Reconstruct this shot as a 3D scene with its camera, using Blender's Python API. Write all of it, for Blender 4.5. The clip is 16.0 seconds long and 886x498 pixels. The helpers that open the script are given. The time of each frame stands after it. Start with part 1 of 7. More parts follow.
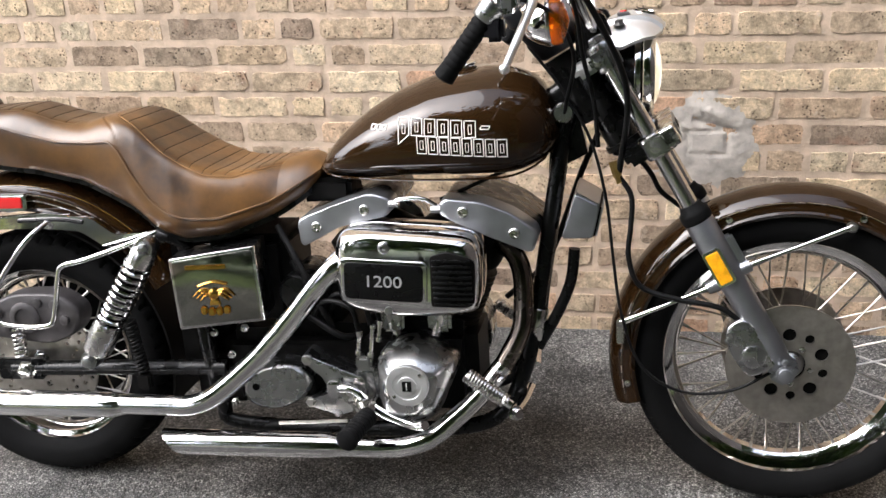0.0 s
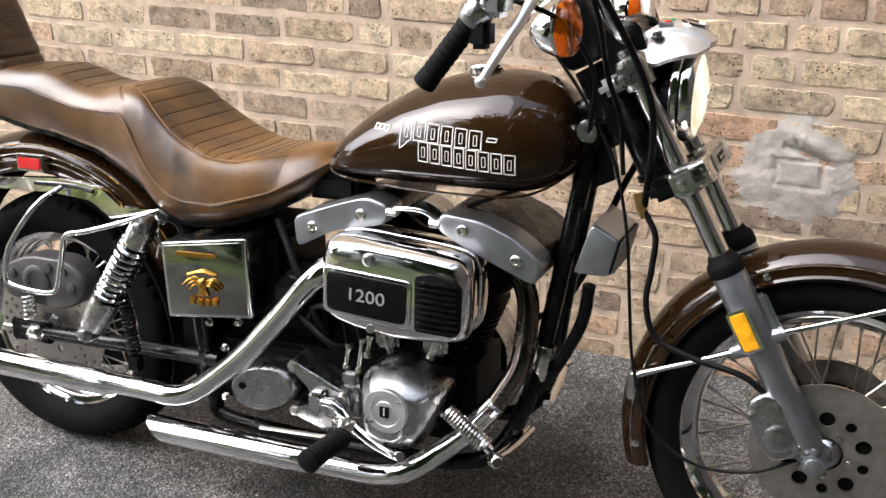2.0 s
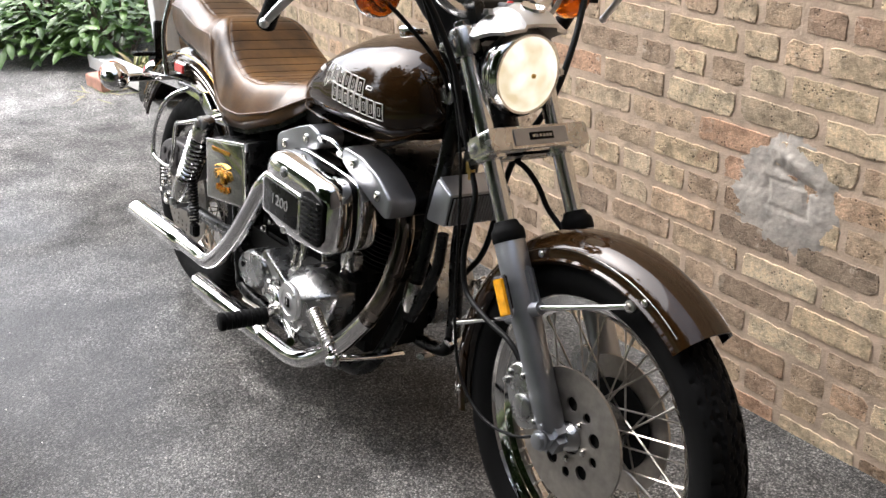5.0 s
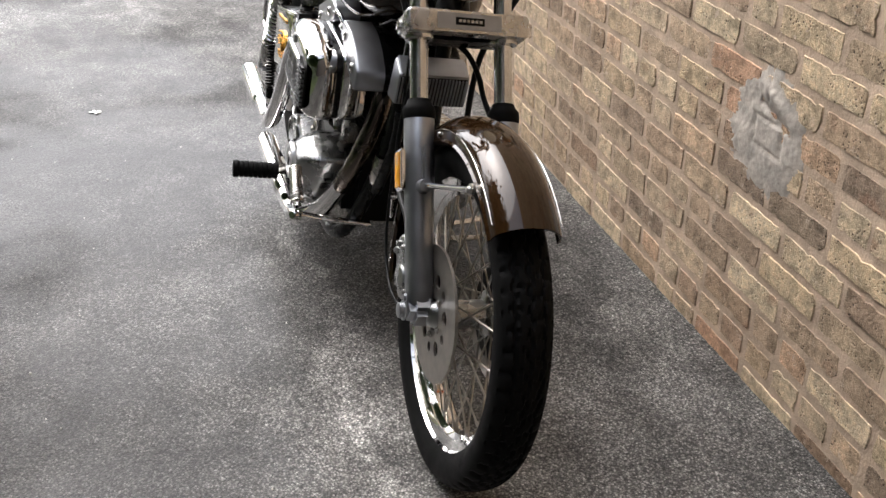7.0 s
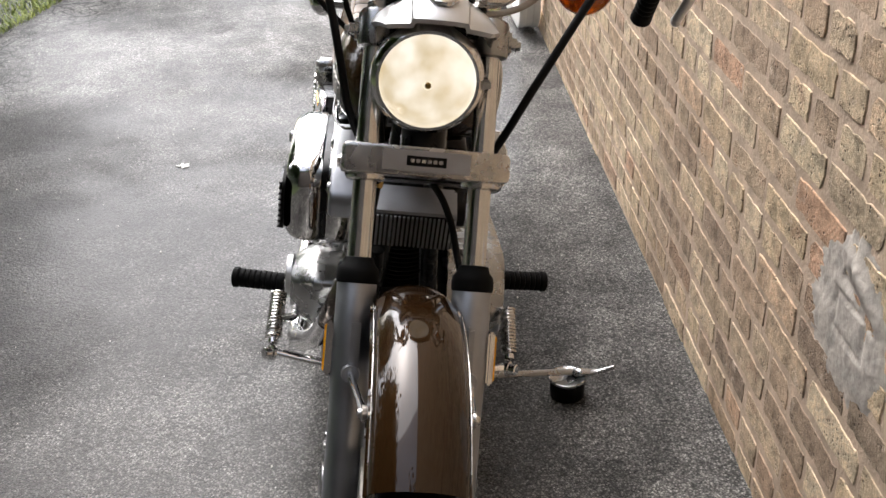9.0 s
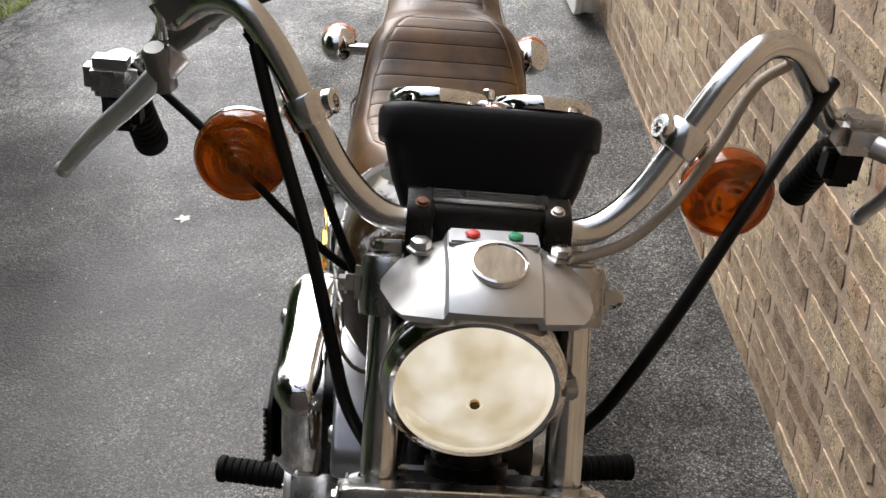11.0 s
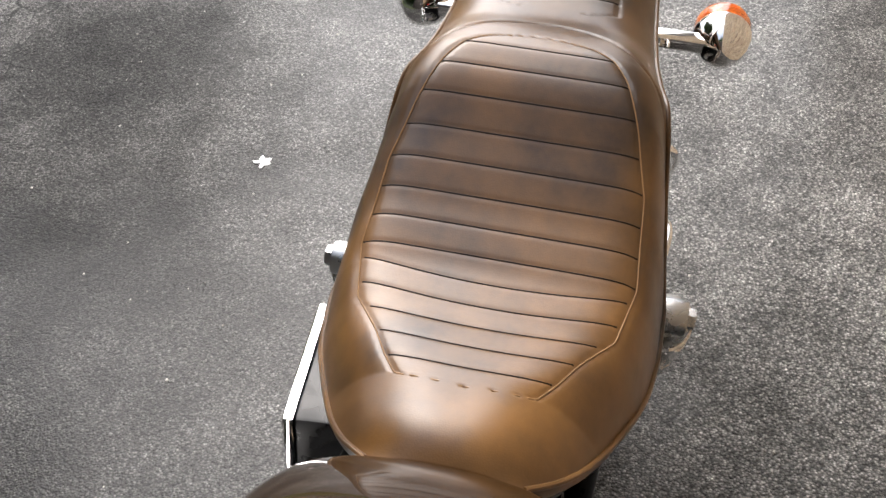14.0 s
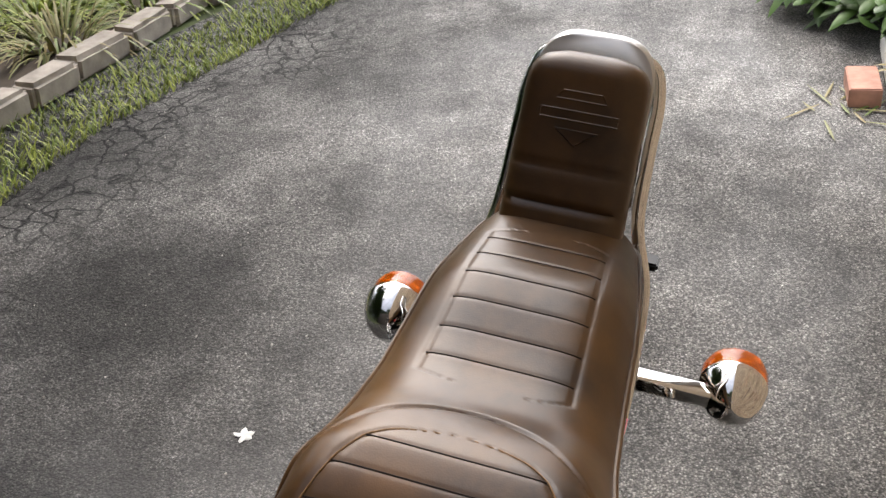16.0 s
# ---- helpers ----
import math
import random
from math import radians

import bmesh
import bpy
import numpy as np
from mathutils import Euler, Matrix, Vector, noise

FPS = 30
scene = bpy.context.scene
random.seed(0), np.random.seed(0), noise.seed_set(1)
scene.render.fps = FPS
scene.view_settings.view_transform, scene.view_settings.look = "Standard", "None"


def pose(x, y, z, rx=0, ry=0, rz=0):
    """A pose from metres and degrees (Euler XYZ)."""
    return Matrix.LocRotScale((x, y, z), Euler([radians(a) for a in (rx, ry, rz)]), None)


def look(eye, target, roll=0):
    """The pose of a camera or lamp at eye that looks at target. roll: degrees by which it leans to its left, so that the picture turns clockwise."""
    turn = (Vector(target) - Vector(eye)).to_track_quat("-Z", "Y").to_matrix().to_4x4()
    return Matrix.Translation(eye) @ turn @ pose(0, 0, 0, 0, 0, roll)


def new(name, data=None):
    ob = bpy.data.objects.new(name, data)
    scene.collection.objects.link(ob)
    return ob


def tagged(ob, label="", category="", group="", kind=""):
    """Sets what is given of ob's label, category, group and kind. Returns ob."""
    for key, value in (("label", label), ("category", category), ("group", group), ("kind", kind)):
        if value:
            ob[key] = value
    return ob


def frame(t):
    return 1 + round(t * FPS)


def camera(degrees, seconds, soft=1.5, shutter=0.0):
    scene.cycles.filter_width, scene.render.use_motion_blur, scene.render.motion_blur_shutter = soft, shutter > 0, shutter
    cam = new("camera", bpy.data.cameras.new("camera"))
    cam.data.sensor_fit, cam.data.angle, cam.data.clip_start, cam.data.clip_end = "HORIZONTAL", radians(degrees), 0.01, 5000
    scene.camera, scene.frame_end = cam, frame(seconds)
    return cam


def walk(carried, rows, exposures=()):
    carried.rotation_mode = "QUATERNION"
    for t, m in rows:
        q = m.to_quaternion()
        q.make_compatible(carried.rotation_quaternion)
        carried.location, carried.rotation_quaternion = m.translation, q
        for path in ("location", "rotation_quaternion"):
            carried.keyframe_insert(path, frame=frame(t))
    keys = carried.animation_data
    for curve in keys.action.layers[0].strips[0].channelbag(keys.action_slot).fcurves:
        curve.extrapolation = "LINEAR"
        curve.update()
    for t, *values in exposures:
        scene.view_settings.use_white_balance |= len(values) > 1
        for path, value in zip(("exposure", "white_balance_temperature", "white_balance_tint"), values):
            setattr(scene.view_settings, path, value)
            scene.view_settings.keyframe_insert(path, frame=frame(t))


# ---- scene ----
cam = camera(45.9, 16.0)
PATH = [
    (0, (1.315, -2.018, 1.447), (0.935, -0.232, 0.632), -4.5),
    (0.5, (1.345, -1.984, 1.44), (0.929, -0.205, 0.628), -5.1),
    (1, (1.379, -1.902, 1.446), (0.92, -0.139, 0.621), -4.4),
    (1.5, (1.434, -1.812, 1.453), (0.913, -0.077, 0.605), -2.9),
    (2, (1.601, -1.7, 1.432), (0.878, -0.042, 0.578), -2.5),
    (2.5, (1.807, -1.585, 1.407), (0.867, -0.033, 0.565), -2.2),
    (3, (2.056, -1.482, 1.349), (0.927, -0.037, 0.55), -1.9),
    (3.2, (2.14, -1.452, 1.373), (0.974, -0.051, 0.55), -2.2),
    (5.3, (2.842, -1.09, 1.385), (1.288, -0.131, 0.571), -1.9),
    (5.5, (2.892, -1.054, 1.382), (1.316, -0.136, 0.562), -1.5),
    (6, (3.012, -0.872, 1.351), (1.365, -0.112, 0.509), -1.0),
    (6.5, (3.105, -0.683, 1.328), (1.411, -0.085, 0.447), -0.8),
    (7, (3.19, -0.527, 1.3), (1.473, -0.059, 0.389), 0.3),
    (7.5, (3.208, -0.335, 1.307), (1.468, 0.0, 0.38), 0.2),
    (8, (3.093, -0.122, 1.305), (1.328, 0.066, 0.383), -1.1),
    (8.5, (2.946, -0.027, 1.313), (1.163, 0.073, 0.412), -1.5),
    (9, (2.731, 0.005, 1.356), (0.952, 0.045, 0.443), -2.3),
    (9.2, (2.644, 0.011, 1.362), (0.863, 0.032, 0.453), -2.3),
    (11.3, (1.877, 0.038, 1.467), (0.199, -0.063, 0.382), -5.5),
    (11.5, (1.775, 0.085, 1.442), (0.125, -0.096, 0.327), -5.3),
    (12, (1.61, 0.163, 1.437), (0.053, -0.212, 0.239), -7.6),
    (12.5, (1.511, 0.168, 1.43), (0.011, -0.274, 0.183), -7.8),
    (13, (1.364, 0.152, 1.412), (-0.08, -0.288, 0.101), -6.8),
    (13.5, (1.254, 0.149, 1.387), (-0.17, -0.286, 0.052), -6.5),
    (14, (1.111, 0.182, 1.389), (-0.312, -0.294, 0.066), -8.6),
    (14.5, (0.934, 0.208, 1.436), (-0.604, -0.302, 0.264), -9.4),
    (15, (0.841, 0.218, 1.433), (-0.818, -0.279, 0.433), -8.7),
    (15.5, (0.82, 0.239, 1.42), (-0.851, -0.252, 0.436), -7.6),
    (16, (0.802, 0.249, 1.383), (-0.813, -0.386, 0.389), -5.7),
]
# the carried camera meters brighter on the dark side view, less over the pale ground
EXPOSURES = [(0.0, 2.25, 6250, 12), (3.0, 2.22, 6250, 12), (5.5, 2.0, 6400, 12), (7.5, 1.78, 6500, 12), (9.0, 1.78, 6450, 12), (11.5, 1.38, 6400, 11), (12.5, 1.74, 6350, 11), (13.5, 1.85, 6450, 11), (15.0, 1.85, 6550, 12), (16.0, 1.33, 6650, 12)]
walk(cam, [(t, look(eye, target, roll)) for t, eye, target, roll in PATH], EXPOSURES)

# ---- light: an overcast day ----
SUN_UP, SUN_TURN = radians(50), radians(245)
world = bpy.data.worlds.new("overcast_sky")
scene.world = world
world.use_nodes = True
wn, wl = world.node_tree.nodes, world.node_tree.links
sky = wn.new("ShaderNodeTexSky")
sky.sky_type, sky.sun_disc = "NISHITA", False
sky.sun_elevation, sky.sun_rotation = SUN_UP, SUN_TURN
sky.air_density, sky.dust_density = 1.0, 3.0
grey = wn.new("ShaderNodeHueSaturation")
grey.inputs["Saturation"].default_value = 0.4
cloud_pos = wn.new("ShaderNodeTexCoord")
cloud = wn.new("ShaderNodeTexNoise")
cloud.inputs["Scale"].default_value, cloud.inputs["Detail"].default_value = 2.2, 5.0
cloud_ramp = wn.new("ShaderNodeMapRange")
cloud_ramp.inputs["From Min"].default_value, cloud_ramp.inputs["From Max"].default_value = 0.3, 0.7
cloud_ramp.inputs["To Min"].default_value, cloud_ramp.inputs["To Max"].default_value = 0.75, 1.35
cloud_mul = wn.new("ShaderNodeMix")
cloud_mul.data_type, cloud_mul.blend_type = "RGBA", "MULTIPLY"
cloud_mul.inputs[0].default_value = 1.0
wl.new(cloud_pos.outputs["Generated"], cloud.inputs["Vector"])
wl.new(cloud.outputs["Fac"], cloud_ramp.inputs["Value"])
wl.new(sky.outputs["Color"], grey.inputs["Color"])
wl.new(grey.outputs["Color"], cloud_mul.inputs[6])
wl.new(cloud_ramp.outputs["Result"], cloud_mul.inputs[7])
wl.new(cloud_mul.outputs[2], wn["Background"].inputs["Color"])
wn["Background"].inputs["Strength"].default_value = 0.15
sun = new("sun", bpy.data.lights.new("sun", "SUN"))
sun.data.energy, sun.data.angle, sun.data.color = 0.95, radians(75), (1.0, 0.98, 0.95)
sun.matrix_world = pose(0, 0, 8, 90 - 50, 0, -65)


# ---- small builders ----
def B():
    return bmesh.new()


def part(name, bm, mat, parent=None, label="", sharp=38):
    """One mesh object under a thing or under a part."""
    bmesh.ops.recalc_face_normals(bm, faces=bm.faces)
    me = bpy.data.meshes.new(name)
    bm.to_mesh(me)
    bm.free()
    me.materials.append(mat)
    me.polygons.foreach_set("use_smooth", [True] * len(me.polygons))
    me.set_sharp_from_angle(angle=radians(sharp))
    ob = new(name, me)
    ob.parent = parent
    if label:
        ob["label"] = label
    return ob


def repeat(ob, m):
    """Another object on the same mesh, under the same parent."""
    o = new(ob.name.split(".")[0], ob.data)
    o.parent, o.matrix_basis = ob.parent, m
    return o


def curve_pts(pts, n=8, closed=False):
    """Catmull-Rom through the points, n steps a span."""
    P = [Vector(p) for p in pts]
    L = len(P)
    out = []
    spans = L if closed else L - 1
    for i in range(spans):
        a = P[(i - 1) % L] if closed or i else P[0] * 2 - P[1]
        b, c = P[i], P[(i + 1) % L]
        d = P[(i + 2) % L] if closed or i + 2 < L else P[-1] * 2 - P[-2]
        for k in range(n):
            t = k / n
            out.append(0.5 * (2 * b + (c - a) * t + (2 * a - 5 * b + 4 * c - d) * t * t + (3 * b - a - 3 * c + d) * t ** 3))
    if not closed:
        out.append(P[-1])
    return out


def tube(bm, pts, r, seg=12, n=8, closed=False, caps=True, flat=1.0):
    """A round bar along a smooth curve; r may be a list with one radius a point."""
    P = curve_pts(pts, n, closed) if n > 1 else [Vector(p) for p in pts]
    if isinstance(r, (list, tuple)):
        R = [np.interp(i / max(1, len(P) - 1) * (len(r) - 1), range(len(r)), r) for i in range(len(P))]
    else:
        R = [r] * len(P)
    up, rings = None, []
    for i, p in enumerate(P):
        a = P[i - 1] if i or closed else p
        b = P[(i + 1) % len(P)] if i + 1 < len(P) or closed else p
        d = (b - a).normalized()
        if up is None:
            up = d.orthogonal().normalized() if abs(d.z) > 0.9 else d.cross(Vector((0, 0, 1))).cross(d).normalized()
        up = (up - d * up.dot(d)).normalized()
        s = d.cross(up)
        rings.append([bm.verts.new(p + (up * math.cos(2 * math.pi * k / seg) * flat + s * math.sin(2 * math.pi * k / seg)) * R[i]) for k in range(seg)])
    for i in range(len(rings) - (0 if closed else 1)):
        a, b = rings[i], rings[(i + 1) % len(rings)]
        for k in range(seg):
            bm.faces.new((a[k], a[(k + 1) % seg], b[(k + 1) % seg], b[k]))
    if caps and not closed:
        bm.faces.new(rings[0])
        bm.faces.new(rings[-1][::-1])
    return bm


def ax(p, d, spin=0.0):
    """A matrix at p whose z points along d."""
    return Matrix.Translation(p) @ Vector(d).to_track_quat("Z", "Y").to_matrix().to_4x4() @ Matrix.Rotation(radians(spin), 4, "Z")


def lathe(bm, prof, m, seg=32, loop=False):
    """prof: (radius, height) turned about m's z."""
    rings = []
    for r, h in prof:
        if r < 1e-6:
            rings.append([bm.verts.new(m @ Vector((0, 0, h)))])
        else:
            rings.append([bm.verts.new(m @ Vector((r * math.cos(2 * math.pi * k / seg), r * math.sin(2 * math.pi * k / seg), h))) for k in range(seg)])
    pairs = list(zip(rings, rings[1:])) + ([(rings[-1], rings[0])] if loop else [])
    for a, b in pairs:
        for k in range(seg):
            j = (k + 1) % seg
            if len(a) == 1 and len(b) == 1:
                continue
            if len(a) == 1:
                bm.faces.new((a[0], b[j], b[k]))
            elif len(b) == 1:
                bm.faces.new((a[k], a[j], b[0]))
            else:
                bm.faces.new((a[k], a[j], b[j], b[k]))
    return bm


def bolt(bm, p, d, r=0.006, h=0.006, six=True):
    lathe(bm, [(r * 1.35, 0), (r * 1.35, h * 0.25), (r, h * 0.3), (r, h * 0.9), (r * 0.8, h), (0, h)], ax(p, d), 6 if six else 16)


def loft(bm, rings, caps=True, closed=False):
    V = [[bm.verts.new(p) for p in ring] for ring in rings]
    n = len(V[0])
    for a, b in list(zip(V, V[1:])) + ([(V[-1], V[0])] if closed else []):
        for k in range(n):
            j = (k + 1) % n
            bm.faces.new((a[k], a[j], b[j], b[k]))
    if caps and not closed:
        bm.faces.new(V[0])
        bm.faces.new(V[-1][::-1])
    return bm


def box(bm, c, s, bevel=0.003, m=None, seg=2):
    """A box of size s about c, its edges rounded, laid by m."""
    t = Matrix.Translation(c) @ Matrix.Diagonal((*s, 1))
    made = bmesh.ops.create_cube(bm, size=1.0, matrix=(m @ t) if m else t)["verts"]
    if bevel:
        edges = {e for v in made for e in v.link_edges}
        bmesh.ops.bevel(bm, geom=list(edges), offset=bevel, segments=seg, affect="EDGES", clamp_overlap=True)
    return bm


def prism(bm, outline, y0, y1, bevel=0.004, m=None, taper=1.0):
    """A flat outline (x, z) with thickness along y; its outer rim (at y1) is rounded."""
    cx = sum(p[0] for p in outline) / len(outline)
    cz = sum(p[1] for p in outline) / len(outline)
    size = max(max(abs(p[0] - cx), abs(p[1] - cz)) for p in outline)
    sgn = 1 if y1 > y0 else -1
    rows = [(1.0, y0)]
    for k in range(4):
        a = k / 3 * math.pi / 2
        rows.append((taper * (1 - bevel / size * (1 - math.cos(a))), y1 - sgn * bevel * (1 - math.sin(a))))
    rings = []
    for s, y in rows:
        ring = [Vector((cx + (x - cx) * s, y, cz + (z - cz) * s)) for x, z in outline]
        rings.append([m @ p for p in ring] if m else ring)
    return loft(bm, rings)


def rounded(pts, r=0.012, n=4):
    """A closed outline with its corners rounded."""
    out, L = [], len(pts)
    for i in range(L):
        a, b, c = (Vector(pts[(i + k) % L]) for k in (-1, 0, 1))
        da, dc = (a - b), (c - b)
        ra = min(r, da.length * 0.45, dc.length * 0.45)
        p, q = b + da.normalized() * ra, b + dc.normalized() * ra
        for k in range(n + 1):
            t = k / n
            out.append(tuple(p * (1 - t) ** 2 + b * 2 * t * (1 - t) + q * t * t))
    return out


def coil(bm, p, q, R, r, turns, seg=8, steps=18):
    """A coil spring from p to q."""
    m = ax(p, Vector(q) - Vector(p))
    h = (Vector(q) - Vector(p)).length
    N = int(turns * steps)
    tube(bm, [m @ Vector((R * math.cos(2 * math.pi * i / steps), R * math.sin(2 * math.pi * i / steps), h * i / N)) for i in range(N + 1)], r, seg, n=1)
    return bm


def lerp(x, table):
    return float(np.interp(x, [t[0] for t in table], [t[1] for t in table]))


def thing(name, label, category, group="", m=None, kind=""):
    """The empty at the base of a thing."""
    ob = new(name)
    ob.empty_display_size = 0.1
    if m:
        ob.matrix_basis = m
    return tagged(ob, label, category, group, kind)


# ---- materials ----
def mat(name, base, rough=0.5, metal=0.0, coat=0.0, spec=0.5, grain=0.0, grain_size=200.0, tint=0.0, tint_size=8.0, rough_var=0.0, alpha=None, emit=0.0, transmission=0.0):
    """A surface with colour drift at a large scale, grain and fine relief at a small one (object space, metres)."""
    m = bpy.data.materials.new(name)
    m.use_nodes = True
    N, L = m.node_tree.nodes, m.node_tree.links
    p = N["Principled BSDF"]
    p.inputs["Base Color"].default_value = (*base, 1)
    p.inputs["Roughness"].default_value = rough
    p.inputs["Metallic"].default_value = metal
    p.inputs["Coat Weight"].default_value = coat
    p.inputs["Coat Roughness"].default_value = 0.04
    p.inputs["Specular IOR Level"].default_value = spec
    p.inputs["Transmission Weight"].default_value = transmission
    if emit:
        p.inputs["Emission Color"].default_value = (*base, 1)
        p.inputs["Emission Strength"].default_value = emit
    pos = N.new("ShaderNodeTexCoord")
    if tint:
        big = N.new("ShaderNodeTexNoise")
        big.inputs["Scale"].default_value, big.inputs["Detail"].default_value = tint_size, 6
        hsv = N.new("ShaderNodeHueSaturation")
        hsv.inputs["Color"].default_value = (*base, 1)
        rng = N.new("ShaderNodeMapRange")
        rng.inputs["From Min"].default_value, rng.inputs["From Max"].default_value = 0.3, 0.7
        rng.inputs["To Min"].default_value, rng.inputs["To Max"].default_value = 1 - tint, 1 + tint
        L.new(pos.outputs["Object"], big.inputs["Vector"])
        L.new(big.outputs["Fac"], rng.inputs["Value"])
        L.new(rng.outputs["Result"], hsv.inputs["Value"])
        L.new(hsv.outputs["Color"], p.inputs["Base Color"])
    if grain:
        fine = N.new("ShaderNodeTexNoise")
        fine.inputs["Scale"].default_value, fine.inputs["Detail"].default_value = grain_size, 4
        bump = N.new("ShaderNodeBump")
        bump.inputs["Strength"].default_value, bump.inputs["Distance"].default_value = grain, 0.002
        L.new(pos.outputs["Object"], fine.inputs["Vector"])
        L.new(fine.outputs["Fac"], bump.inputs["Height"])
        L.new(bump.outputs["Normal"], p.inputs["Normal"])
    if rough_var:
        rv = N.new("ShaderNodeTexNoise")
        rv.inputs["Scale"].default_value, rv.inputs["Detail"].default_value = 30, 6
        rr = N.new("ShaderNodeMapRange")
        rr.inputs["From Min"].default_value, rr.inputs["From Max"].default_value = 0.35, 0.7
        rr.inputs["To Min"].default_value, rr.inputs["To Max"].default_value = rough, rough + rough_var
        L.new(pos.outputs["Object"], rv.inputs["Vector"])
        L.new(rv.outputs["Fac"], rr.inputs["Value"])
        L.new(rr.outputs["Result"], p.inputs["Roughness"])
    return m


paint = mat("brown_metallic_paint", (0.021, 0.01, 0.0034), 0.36, 0.2, coat=0.9, spec=0.0, tint=0.06, tint_size=900)
chrome = mat("chrome", (0.8, 0.79, 0.78), 0.03, 1.0, rough_var=0.06)
bar_chrome = mat("satin_worn_chrome", (0.74, 0.73, 0.71), 0.16, 1.0, rough_var=0.1, tint=0.05, tint_size=60)
chrome_dull = mat("worn_chrome", (0.62, 0.6, 0.57), 0.16, 1.0, rough_var=0.2, tint=0.12, tint_size=40)
alloy = mat("cast_alloy", (0.42, 0.42, 0.415), 0.24, 1.0, grain=0.1, grain_size=900, tint=0.06, tint_size=25, rough_var=0.07)
silver = mat("silver_enamel", (0.37, 0.38, 0.4), 0.32, 0.95, grain=0.05, grain_size=900, tint=0.08, tint_size=30, rough_var=0.1)
silver_light = mat("light_silver_paint", (0.68, 0.675, 0.665), 0.32, 0.85, grain=0.05, grain_size=900, tint=0.06, tint_size=30, rough_var=0.12)
alloy_dark = mat("weathered_grey_alloy", (0.2, 0.205, 0.2), 0.4, 0.85, grain=0.2, grain_size=500, tint=0.2, tint_size=40, rough_var=0.15)
steel = mat("brushed_disc_steel", (0.4, 0.37, 0.33), 0.33, 0.95, grain=0.08, grain_size=400, tint=0.15, tint_size=60, rough_var=0.15)
zinc = mat("plated_spoke_steel", (0.5, 0.47, 0.42), 0.3, 1.0, tint=0.2, tint_size=60)
black = mat("gloss_black_enamel", (0.003, 0.003, 0.003), 0.2, spec=0.25, rough_var=0.2)
black_dull = mat("grimy_black_iron", (0.004, 0.0037, 0.0034), 0.5, 0.0, spec=0.1, grain=0.2, grain_size=300, tint=0.3, tint_size=30)
plastic = mat("grained_black_plastic", (0.006, 0.006, 0.007), 0.45, spec=0.12, grain=0.12, grain_size=1400)
rubber = mat("black_rubber", (0.005, 0.005, 0.005), 0.6, spec=0.08, grain=0.15, grain_size=500, tint=0.3, tint_size=15, rough_var=0.15)
cable_black = mat("cable_sheath", (0.005, 0.005, 0.005), 0.45, spec=0.15)
amber = mat("amber_lens", (0.95, 0.2, 0.004), 0.1, grain=0.2, grain_size=160, transmission=0.8)
yellow = mat("yellow_reflector", (0.9, 0.4, 0.004), 0.2, grain=0.9, grain_size=420, coat=0.6, tint=0.25, tint_size=70)
red = mat("red_reflector", (0.55, 0.02, 0.02), 0.2, grain=0.4, grain_size=350, coat=0.5)
green_lens = mat("green_telltale", (0.01, 0.2, 0.08), 0.15, coat=0.5)
orange_cap = mat("orange_knob", (0.75, 0.16, 0.06), 0.35)
gold = mat("gilt_metal", (0.75, 0.42, 0.09), 0.22, 1.0, grain=0.3, grain_size=120)
cream = mat("cream_decal", (0.75, 0.73, 0.68), 0.4)
brass = mat("old_brass", (0.45, 0.3, 0.1), 0.35, 0.9, tint=0.3, tint_size=60)
thread = mat("tan_thread", (0.24, 0.13, 0.05), 0.7)
# the engine's dark reflection on the header is put into this chrome's colour
header_chrome = mat("reflection_darkened_chrome", (0.16, 0.135, 0.115), 0.14, 1.0, rough_var=0.2, tint=0.35, tint_size=18)
dial = mat("dial_face", (0.022, 0.03, 0.026), 0.35)
white_mark = mat("white_marking", (0.6, 0.6, 0.57), 0.5)
red_mark = mat("red_marking", (0.6, 0.02, 0.02), 0.5)


